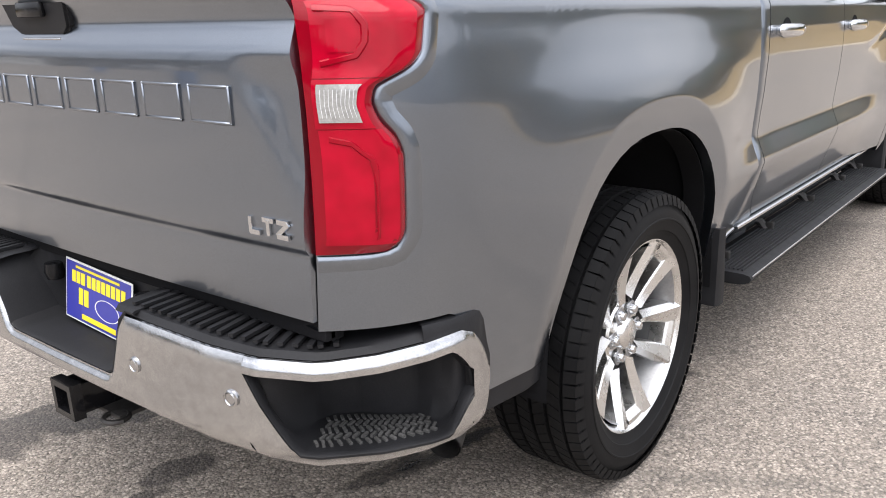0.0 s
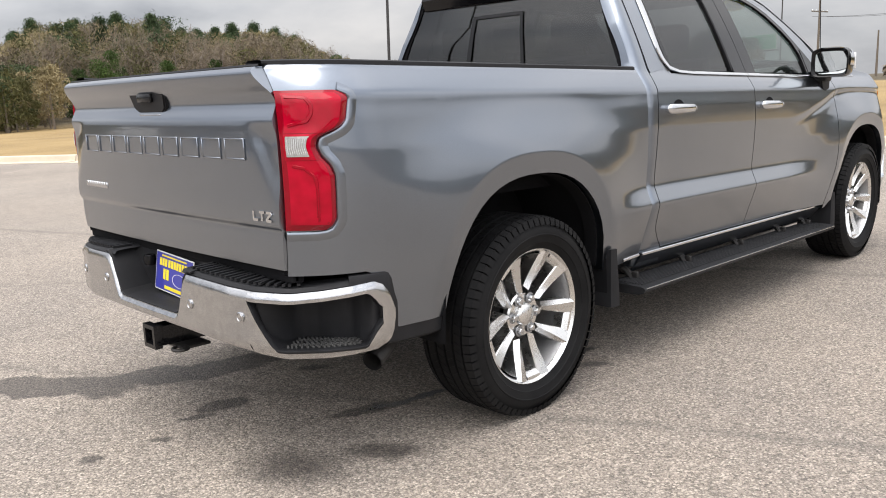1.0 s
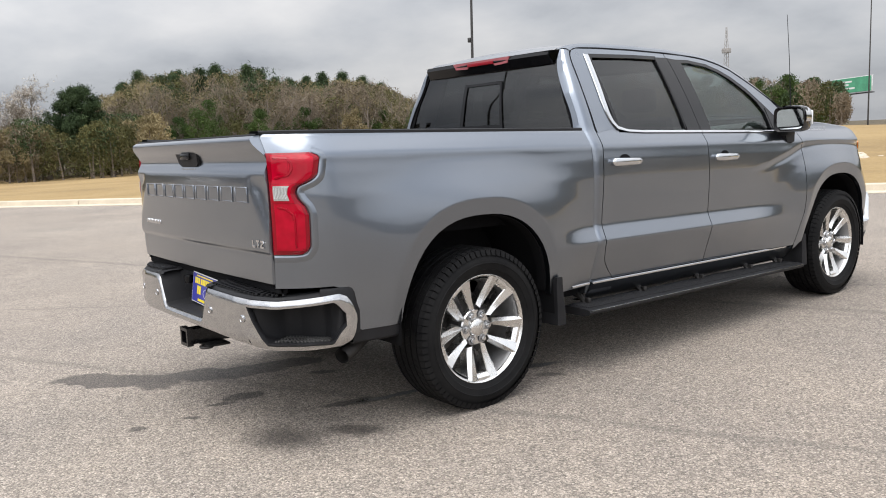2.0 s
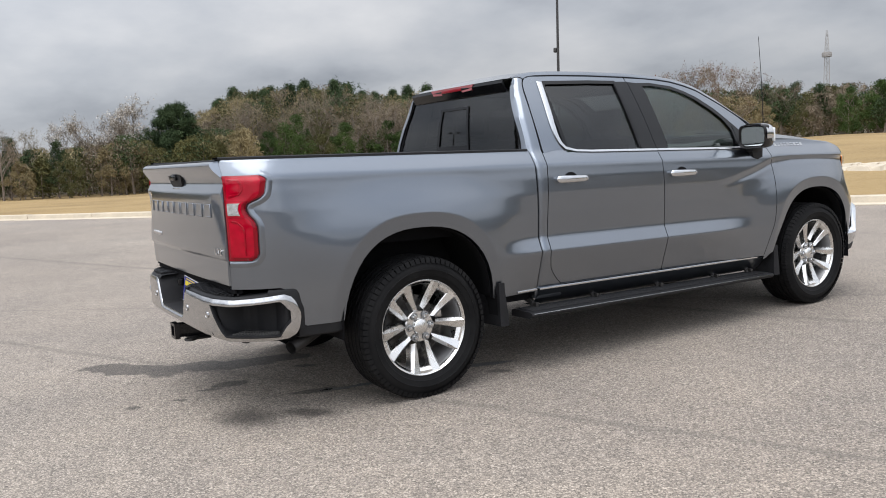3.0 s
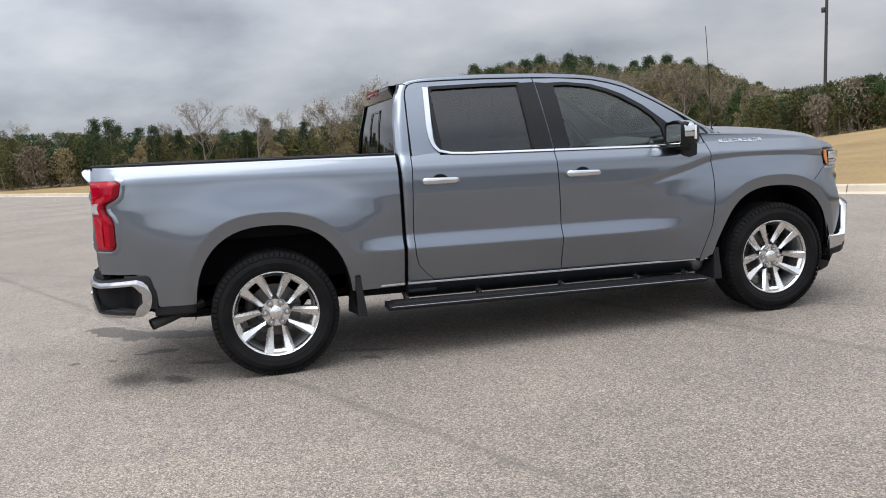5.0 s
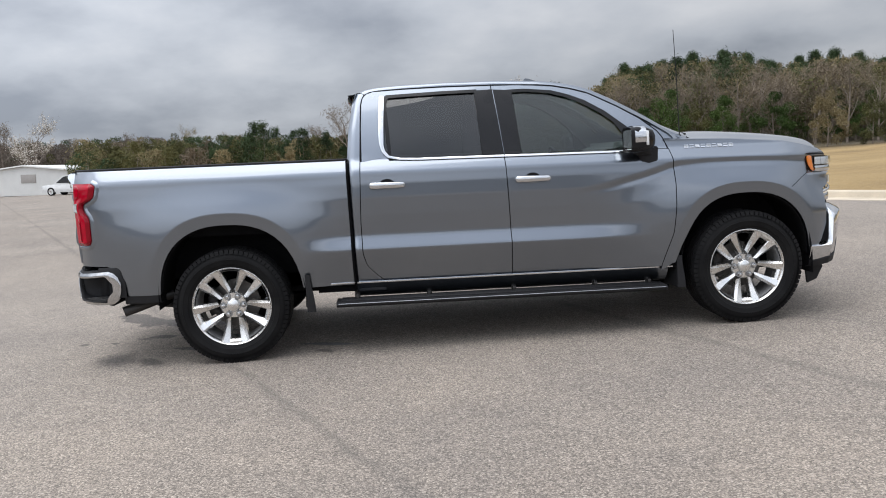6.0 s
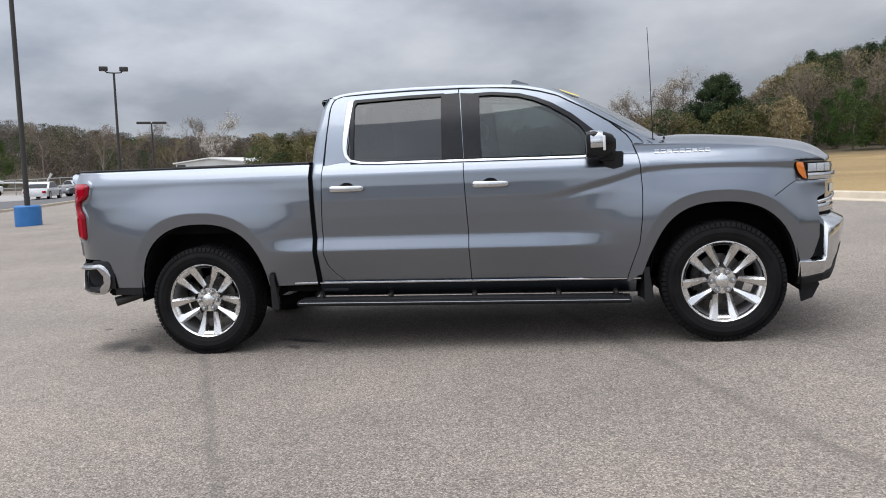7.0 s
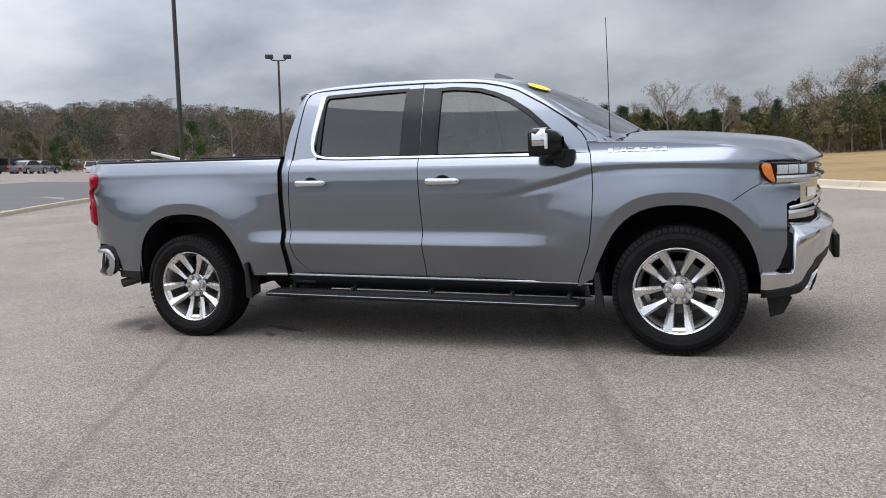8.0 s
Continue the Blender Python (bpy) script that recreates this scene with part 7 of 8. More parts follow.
PINE_LABEL = "dark green pine at the edge of the grass"
pines = [pine_tree(11 + k, 8.0, PINE_LABEL, 0.20 + 0.03 * k, 0.15 + 0.06 * k, group="pines along the grass") for k in range(3)]
big_pine = pine_tree(31, 8.0, "broad dark pine standing alone before the woods", 0.60, 0.04, n_clumps=1500, dense=34)
bares = [bare_tree(41 + k, 9.0, "bare grey-brown tree in winter", TWIG if k != 1 else TWIG_TAN, group="bare trees along the grass") for k in range(3)]
pears = [bare_tree(51 + k, 8.0, "slender tree in pale blossom", TWIG, BLOSSOM, 1500, 900, group="blossom trees") for k in range(2)]
rusty = [bare_tree(61 + k, 9.0, "tall bare tree hung with rusty seed heads", TWIG, SEED, 520, 1300, group="seed-hung trees") for k in range(2)]
cedars = [bush_tree(71 + k, 6.0, "fresh green evergreen before the wooded hill", GREEN, 0.30, 9000, 0.085, group="green evergreens") for k in range(2)]
tall_pines = [pine_tree(91 + k, 9.0, "tall pine with a bare trunk on the wooded hill", 0.17 + 0.02 * k, 0.52, n_clumps=520, group="tall pines on the hill", dense=20) for k in range(3)]
olive = [bush_tree(81 + k, 6.0, "low olive-brown thicket tree behind the grass", OLIVE if k == 0 else TWIG_TAN, 0.36, 9000, 0.085, group="thicket trees") for k in range(2)]

stand(big_pine, 12.3, 75, 20, height_for(4.15, 12.3, 75) / 8.0)
# (kind, bearing, distance, top elevation)
ROW = [("p", 0, -7.9, 66, 2.9), ("p", 1, -5.2, 68, 2.3), ("p", 2, -8.9, 70, 2.2), ("p", 0, -3.6, 70, 2.0), ("p", 2, -6.4, 72, 1.6), ("p", 1, -2.0, 69, 1.7), ("p", 2, -0.6, 71, 1.8), ("p", 0, 0.9, 70, 1.7), ("p", 1, 2.2, 68, 2.4), ("p", 2, 3.4, 70, 1.6),
       ("p", 0, 4.9, 68, 2.1), ("p", 1, 6.3, 72, 1.6), ("p", 2, -10.2, 71, 2.0), ("p", 0, -11.6, 73, 1.7), ("p", 1, 1.5, 74, 1.5), ("p", 2, 5.6, 75, 1.5),
       ("b", 0, -1.9, 67, 3.6), ("b", 2, 1.7, 66, 3.0), ("b", 1, 3.0, 78, 2.6), ("b", 2, 6.6, 76, 3.0), ("b", 0, 8.2, 76, 3.2), ("b", 1, -13.4, 84, 2.7), ("b", 0, -4.4, 75, 2.4),
       ("w", 0, 7.0, 78, 3.1), ("w", 1, 8.6, 80, 3.4), ("w", 0, 10.0, 82, 4.1), ("w", 1, 9.2, 76, 3.7), ("w", 0, -22.7, 88, 3.4), ("w", 1, 5.6, 84, 2.7),
       ("c", 0, 20.4, 80, 3.3), ("c", 1, 24.0, 82, 2.6), ("c", 0, 18.8, 84, 2.2), ("c", 1, 27.2, 84, 2.6), ("c", 0, 43.0, 62, 2.5), ("c", 1, 41.2, 64, 2.0), ("c", 0, 57.6, 60, 2.9), ("c", 1, 59.5, 62, 3.2), ("c", 0, 61.2, 66, 2.9),
       ("c", 1, -37.0, 116, 2.9), ("c", 0, -45.4, 118, 2.2), ("o", 1, -46.4, 122, 2.6), ("o", 0, -47.5, 120, 2.9), ("c", 1, -39.4, 118, 1.2), ("o", 1, -44.4, 124, 2.0),
       ("r", 0, 46.4, 60, 4.5), ("r", 1, 48.2, 62, 4.8), ("r", 0, 49.9, 60, 4.9), ("r", 1, 51.2, 64, 4.4), ("r", 0, 45.0, 64, 4.0), ("r", 1, 53.3, 62, 3.4),
       ("p", 0, 52.6, 64, 3.5), ("p", 1, 54.6, 66, 3.4), ("p", 2, 56.0, 62, 3.2), ("p", 0, 39.6, 72, 2.1), ("p", 1, 42.0, 70, 2.4), ("p", 2, 37.8, 74, 1.9), ("p", 0, 44.2, 72, 2.3), ("p", 2, -8.8, 92, 2.9), ("p", 1, -6.0, 95, 2.2), ("p", 0, -7.4, 96, 2.5),
       ("o", 0, -0.5, 66, 1.0), ("o", 1, 2.6, 66, 1.0), ("o", 0, 5.4, 66, 1.2), ("o", 1, 8.0, 68, 1.7), ("o", 0, 14.6, 70, 2.2), ("o", 1, 16.6, 74, 2.6), ("o", 1, 9.8, 70, 1.8), ("o", 0, -3.0, 64, 0.9), ("o", 1, -6.2, 64, 1.0), ("o", 0, 22.2, 80, 2.2), ("o", 1, 30.4, 78, 2.2),
       ("o", 0, 33.0, 78, 1.8), ("o", 1, 35.6, 76, 1.5), ("o", 1, 47.6, 58, 2.2), ("o", 0, 50.2, 58, 2.0), ("o", 1, 52.4, 58, 2.2), ("o", 0, 55.0, 60, 1.8), ("o", 0, 39.0, 70, 1.4), ("o", 1, 44.6, 60, 1.8), ("o", 1, -16.4, 96, 2.2), ("o", 0, -11.8, 94, 2.0), ("o", 0, -19.6, 98, 2.0), ("o", 1, -9.6, 92, 1.9), ("o", 0, -14.2, 92, 2.3),
       ("b", 1, 18.0, 90, 4.4), ("b", 0, 22.6, 92, 4.6), ("b", 2, 26.4, 88, 3.6), ("b", 1, 29.6, 86, 3.4), ("b", 2, 20.0, 96, 4.6), ("b", 0, 24.8, 94, 4.6), ("b", 1, -26.0, 110, 2.3), ("b", 2, -17.6, 100, 2.4), ("b", 0, -10.6, 98, 2.2)]
HILL_TOP = ([13.5, 15, 18, 20.5, 23, 24.5, 26, 28, 31, 34, 36, 38.5, 40], [2.4, 3.7, 5.2, 5.1, 5.2, 5.5, 4.6, 4.5, 4.6, 3.5, 2.5, 1.6, 1.4])
hill_r = np.random.default_rng(21)
for k in range(30):
    az = 15.5 + 23.5 * (k + 0.8 * hill_r.random()) / 30
    top = float(np.interp(az, *HILL_TOP))
    ROW.append(("t", k % 3, az, 100 + 45 * hill_r.random(), top * (0.90 + 0.17 * hill_r.random())))
    if k % 3 == 0:
        ROW.append(("c", k % 2, az + 0.5, 84 + 6 * hill_r.random(), 1.6 + 1.2 * hill_r.random()))
    if k % 3 != 1:
        ROW.append(("b", k % 3, az - 0.3, 84 + 8 * hill_r.random(), min(top, 2.6 + 1.6 * hill_r.random())))
for k in range(16):
    ROW.append(("b", k % 3, -60 + 36 * (k + hill_r.random()) / 16, 118 + 30 * hill_r.random(), 2.4 + 1.5 * hill_r.random()))
KINDS = {"t": (tall_pines, 9.0), "p": (pines, 8.0), "b": (bares, 9.0), "w": (pears, 8.0), "c": (cedars, 6.0), "r": (rusty, 9.0), "o": (olive, 6.0)}
used = set()
for i, (kind, which, az, dist, el) in enumerate(ROW):
    protos, h0 = KINDS[kind]
    proto = protos[which]
    if proto.name in used:
        plant(proto, h0, az, dist, el, 47 * i % 360)
    else:
        used.add(proto.name)
        stand(proto, az, dist, 47 * i % 360, height_for(el, az, dist) / h0)


def woods(name, label, mat_mix, az_list, el_list, d0, d1, count, per, size, seed, h_mean):
    """Far trees past counting, joined: ragged crowns of small leaves and twigs, with stems."""
    r = np.random.default_rng(seed)
    pts = {m.name: [] for m, _ in mat_mix}
    stems_v, stems_f = [], []
    for k in range(count):
        az = az_list[0] + (az_list[-1] - az_list[0]) * r.random()
        dist = d0 + (d1 - d0) * r.random()
        x, y = far(az, dist)
        z0 = terrain(x, y) - 0.2
        lim = 1.4 + dist * math.tan(radians(float(np.interp(az, az_list, el_list)))) - z0
        h = min(lim * (0.66 + 0.40 * r.random()), h_mean * (0.70 + 0.75 * r.random()))
        if h < 1.5:
            continue
        u, acc, mat = r.random(), 0, mat_mix[-1][0]
        for m, share in mat_mix:
            acc += share
            if u < acc:
                mat = m
                break
        w = h * (0.27 + 0.13 * r.random())
        tt = r.random(per) ** 0.75
        bare = mat in (TWIG, TWIG_TAN, TWIG_GREY)
        low_ = 0.22 if bare else (0.38 if mat is NEEDLE else 0.08)
        girth = w * (np.sin(np.pi * (0.10 + 0.84 * tt)) ** 0.6 if bare or mat is NEEDLE else np.sin(np.pi * (0.25 + 0.70 * tt)) ** 0.7)
        limbs_a = r.random(9) * 2 * np.pi
        which = r.integers(0, 11, per)
        a = limbs_a[which % 9] + r.normal(size=per) * 0.38
        rad = girth * r.random(per) ** 0.55
        p = np.stack([x + rad * np.cos(a), y + rad * np.sin(a), z0 + h * (low_ + (1 - low_) * tt) + r.normal(size=per) * 0.02 * h], 1)
        p[:, 2] = np.minimum(p[:, 2], z0 + h * (1.02 - 0.06 * r.random(per)))
        pts[mat.name].append(p)
        b = len(stems_v)
        q = 0.010 * h + 0.03
        stems_v += [(x - q, y - q, z0), (x + q, y + q, z0), (x + r.normal() * 0.3, y + r.normal() * 0.3, z0 + h * 0.8)]
        stems_f.append((b, b + 1, b + 2))
    top = empty(name, label, "woods", kind="stuff")
    for m, _ in mat_mix:
        if pts[m.name]:
            v, f = cards(np.concatenate(pts[m.name]), size, 3.6 if m in (TWIG, TWIG_TAN, TWIG_GREY) else 3.0, 1.1 if m in (TWIG, TWIG_TAN, TWIG_GREY) else 0.2)
            raw("crowns", v, f, m, top)
    raw("stems", stems_v, stems_f, BARK, top)
    return top


woods("wooded_hill", "wooded hill of bare tan trees and some pines", [(TWIG_TAN, 0.38), (TWIG, 0.24), (NEEDLE, 0.11), (OLIVE, 0.27)],
      HILL_TOP[0], [v * 0.96 for v in HILL_TOP[1]], 88, 165, 560, 900, 0.095, 3, 8.5)
woods("far_wooded_ridge", "long far ridge of bare grey-brown woods", [(TWIG_GREY, 0.70), (TWIG, 0.12), (NEEDLE, 0.11), (OLIVE, 0.07)],
      [-62, -50, -45, -41, -38, -33.5, -30, -27, -24, -20, -15], [4.8, 4.6, 4.2, 4.7, 4.5, 3.4, 2.9, 2.5, 2.2, 2.3, 2.2], 125, 290, 1150, 850, 0.092, 5, 8)
woods("roadside_thicket", "thicket of bare brush and young trees behind the grass", [(TWIG, 0.15), (TWIG_TAN, 0.13), (OLIVE, 0.46), (NEEDLE, 0.26)],
      [-20, -12, -5, 0, 5, 9, 13, 17], [2.2, 2.1, 1.7, 1.5, 1.6, 2.2, 2.6, 2.8], 68, 95, 430, 800, 0.075, 8, 4.6)
woods("mound_thicket", "brown brush and young pines behind the grass mound", [(TWIG, 0.18), (TWIG_TAN, 0.10), (OLIVE, 0.40), (NEEDLE, 0.32)],
      [36, 40, 44, 47, 51, 55, 60, 63], [1.6, 2.2, 2.4, 3.1, 3.2, 2.9, 3.0, 2.2], 60, 85, 340, 800, 0.070, 9, 5.0)

woods("wooded_rim", "tree line that closes the lot behind the camera", [(TWIG_GREY, 0.35), (TWIG, 0.15), (NEEDLE, 0.35), (OLIVE, 0.15)],
      [-205, -170, -140, -120, -100, -80, -62], [2.6, 3.4, 4.0, 5.2, 5.5, 5.2, 4.8], 102, 150, 900, 150, 0.42, 12, 11)
# added mostly out of view; tallest where wing and doors should reflect darker
woods("field_rim", "tree line beyond the grass round the lot's far end", [(TWIG, 0.25), (TWIG_TAN, 0.15), (NEEDLE, 0.40), (OLIVE, 0.20)],
      [72, 85, 95, 110, 127, 142, 155], [0.9, 2.4, 3.6, 4.6, 7.5, 3.6, 2.6], 95, 145, 620, 150, 0.40, 13, 10)

# ---- poles, board, shed ----
POLE_DARK = worn("dark_bronze_paint", (0.035, 0.032, 0.030), 0.5, vary=0.2)
WOOD_POLE = worn("weathered_pole", (0.16, 0.13, 0.10), 0.9, vary=0.3)
WHITE_SHEET = worn("white_sheet_metal", (0.62, 0.62, 0.60), 0.5, vary=0.08, scale=1.0, fine=12)
BOARD_GREEN = worn("green_board_print", (0.08, 0.32, 0.18), 0.6, vary=0.3, scale=0.6, fine=3)
BARREL = worn("blue_barrel_plastic", (0.03, 0.16, 0.42), 0.45, vary=0.15)


def put_at(ob, x, y, turn=0.0):
    ob.matrix_basis = pose(x, y, terrain(x, y) if inside_lot(x, y) < 0 else lot_z(x, y), UPRIGHT[0], UPRIGHT[1], 0) @ Matrix.Rotation(radians(turn), 4, "Z")
    return ob


def light_pole(h, heads, label, radius=0.11, foot=None):
    top = empty("light_pole", label, "light pole", "car park light poles")
    b = bmesh.new()
    fr, fh = (0.39, 0.64) if foot else (0.24, 0.60)
    lathe_z(b, [(0.0, -0.1), (fr, -0.1), (fr, fh - 0.04), (fr - 0.04, fh), (0.0, fh)], 0, 0, 28)
    part("concrete_foot", outward(b), foot or KERB, top, "concrete foot painted blue" if foot else "")
    b = bmesh.new()
    lathe_z(b, [(radius, 0.6), (radius * 0.7, h), (0.0, h)], 0, 0, 12)
    part("pole", outward(b), POLE_DARK, top)
    for s in (-1, 1):
        b = bmesh.new()
        if heads == "flood":
            tube(b, [(0, 0, h), (s * 0.35, 0, h + 0.02), (s * 0.42, 0, h + 0.10)], 0.035, 6)
            box(b, s * 0.28, s * 0.72, -0.20, 0.20, h + 0.10, h + 0.32, 0.04)
        else:
            box(b, s * 0.05, s * 1.0, -0.22, 0.22, h - 0.06, h + 0.10, 0.03)
        part("lamp_head", b, POLE_DARK, top)
    return top


put_at(light_pole(11.5, "flood", "tall dark light pole on a blue-painted concrete foot", 0.085, BARREL), -16.4, -14.1, 115)
put_at(light_pole(6.9, "flood", "dark light pole with two tilted lamp heads on a blue foot", 0.08, BARREL), -33.4, -20.9, 120)
x, y = far(-26.6, 58.5)
put_at(light_pole(5.1, "flat", "dark light pole with two flat lamp heads", 0.07), x, y, 120)
tower = light_pole(42.0, "flood", "tall thin steel mast with a lamp box halfway up", 0.34)
b = bmesh.new()
box(b, -0.95, -0.25, -0.35, 0.35, 20.6, 21.6, 0.12)
part("lamp_box", b, POLE_DARK, tower)
put_at(tower, -130.7, 114.9, 30)


def utility_pole(h, arms, label):
    top = empty("utility_pole", label, "utility pole", "utility poles")
    b = bmesh.new()
    lathe_z(b, [(0.18, 0.0), (0.11, h), (0.0, h)], 0, 0, 10)
    part("pole", outward(b), WOOD_POLE, top)
    for z, w in arms:
        b = bmesh.new()
        box(b, -w, w, -0.06, 0.06, z - 0.07, z + 0.07, 0.01)
        arm = part("crossarm", b, WOOD_POLE, top)
        for s in (-0.9, -0.45, 0.45, 0.9):
            b = bmesh.new()
            lathe_z(b, [(0.0, z + 0.07), (0.05, z + 0.07), (0.06, z + 0.16), (0.03, z + 0.24), (0.0, z + 0.24)], s * w, 0, 8)
            part("insulator", outward(b), PALE, arm)
    return top


up_ = utility_pole(13.0, [(12.3, 1.3), (11.3, 1.3), (8.7, 1.5)], "weathered utility pole with three crossarms")
x, y = far(68.0, 120)
put_at(up_, x, y, 70)
up2 = utility_pole(6.4, [], "weathered utility pole beyond the field")
x, y = far(71.5, 130)
put_at(up2, x, y, 70)
x, y = far(64.4, 64)
mast = empty("thin_mast", "thin grey mast behind the mound", "mast")
b = bmesh.new()
lathe_z(b, [(0.06, 0), (0.03, 11), (0.0, 11)], 0, 0, 8)
part("pole", outward(b), POLE_DARK, mast)
put_at(mast, x, y)
lattice = empty("radio_tower", "pale steel lattice radio tower on the skyline", "tower")
for k in range(3):
    a = radians(120 * k)
    b = bmesh.new()
    tube(b, [(1.5 * math.cos(a), 1.5 * math.sin(a), 0), (0.75 * math.cos(a), 0.75 * math.sin(a), 26), (0.25 * math.cos(a), 0.25 * math.sin(a), 33)], [0.11, 0.09, 0.07], 5)
    part("leg", b, FAR_PAVE, lattice)
    b = bmesh.new()
    for i in range(22):
        z0, z1 = 1.45 * i, 1.45 * (i + 1)
        r0, r1 = float(np.interp(z0, [0, 26, 33], [1.5, 0.75, 0.25])), float(np.interp(z1, [0, 26, 33], [1.5, 0.75, 0.25]))
        c = a + radians(120) if i % 2 else a
        d = a if i % 2 else a + radians(120)
        tube(b, [(r0 * math.cos(c), r0 * math.sin(c), z0), (r1 * math.cos(d), r1 * math.sin(d), z1)], 0.05, 4)
    part("bracing", b, FAR_PAVE, lattice)
b = bmesh.new()
lathe_z(b, [(0.0, 24.2), (1.5, 24.2), (1.6, 25.0), (1.5, 25.7), (0.0, 25.7)], 0, 0, 12)
part("platform", outward(b), FAR_PAVE, lattice)
x, y = far(57.7, 300)
lattice.matrix_basis = pose(x, y, terrain(x, y) - 0.3)
wires = empty("power_lines", "dark overhead wires between the poles", "wire")
for k, (z, off) in enumerate(((12.5, -1.2), (12.5, 1.2), (9.0, -1.4), (9.0, 1.4))):
    p, q = Vector((*far(68.0, 120), z)), Vector((*far(84, 90), z))
    b = bmesh.new()
    tube(b, [p.lerp(q, t) + Vector((off * 0.3, off, -2.0 * 4 * t * (1 - t) * 0.5)) for t in between(0, 1, 12)], 0.02, 4)
    part("wire", b, POLE_DARK, wires)

board_top = empty("billboard", "green roadside billboard on a steel post", "billboard")
b = bmesh.new()
box(b, -4.2, 4.2, -0.12, 0.12, 4.6, 7.2, 0.05)
face = part("panel", b, WHITE_SHEET, board_top)
b = bmesh.new()
box(b, -4.1, 4.1, -0.16, -0.125, 4.7, 7.1)
part("poster", b, BOARD_GREEN, face, "green printed poster")
for z, w, o in ((6.5, 2.2, -0.9), (6.0, 1.5, -1.2), (5.4, 2.6, -0.5)):
    b = bmesh.new()
    box(b, o - w / 2, o + w / 2, -0.18, -0.162, z - 0.14, z + 0.14)
    part("poster_bar", b, PALE, face, "pale printed bar")
b = bmesh.new()
box(b, -4.4, 4.4, -0.6, 0.3, 4.35, 4.5, 0.02)
part("catwalk", b, STEEL, board_top)
b = bmesh.new()
lathe_z(b, [(0.3, -1.0), (0.3, 4.4), (0.0, 4.4)], -1.5, 0, 12)
part("post", outward(b), STEEL, board_top)
x, y = far(64.7, 150)
put_at(board_top, x, y, -20)

shed = empty("white_shed", "low white metal building with a shallow gable", "building")
b = bmesh.new()
prism(b, [(-4.6, 0, 0), (4.6, 0, 0), (4.6, 0, 2.3), (0, 0, 2.75), (-4.6, 0, 2.3)], (0, 9.0, 0))
part("wall", b, WHITE_SHEET, shed)
b = bmesh.new()
for s in (-1, 1):
    prism(b, [(0, -0.25, 2.77), (s * 4.8, -0.25, 2.30), (s * 4.8, -0.25, 2.42), (0, -0.25, 2.89)], (0, 9.5, 0))
part("roof", b, PALE, shed)
b = bmesh.new()
box(b, -0.4, 1.2, -0.05, 0.02, 1.2, 2.0, 0.02)
part("vent", b, FAR_PAVE, shed, "grey louvred vent")
b = bmesh.new()
box(b, -4.4, -3.3, -0.05, 0.02, 0.0, 2.2, 0.02)
part("door", b, POLE_DARK, shed)
x, y = far(-23.4, 84)
put_at(shed, x, y, 90 - 23.4 + 8)


hall = empty("sales_hall", "white flat-roofed building with a red band under its roof", "building")
b = bmesh.new()
box(b, -18, 0, 0, 14, -0.5, 5.4, 0.05)
part("wall", b, WHITE_SHEET, hall)
RED_BAND = worn("red_fascia", (0.42, 0.05, 0.03), 0.5, vary=0.1)
b = bmesh.new()
box(b, -18.1, 0.1, -0.15, -0.01, 4.0, 4.75, 0.02)
part("fascia_band", b, RED_BAND, hall, "red band under the roof edge")
b = bmesh.new()
box(b, -18.2, 0.2, -0.2, 14.2, 5.4, 5.7, 0.03)
part("roof_edge", b, PALE, hall)
for k in range(4):
    b = bmesh.new()
    box(b, -4.2 * k - 3.8, -4.2 * k - 0.6, -0.06, 0.0, 0.2, 3.2, 0.02)
    part("window", b, GLOSS_BLACK, hall, "dark shop window")
x, y = far(-49.25, 100)
put_at(hall, x, y, 180 - 49.25 + 90)


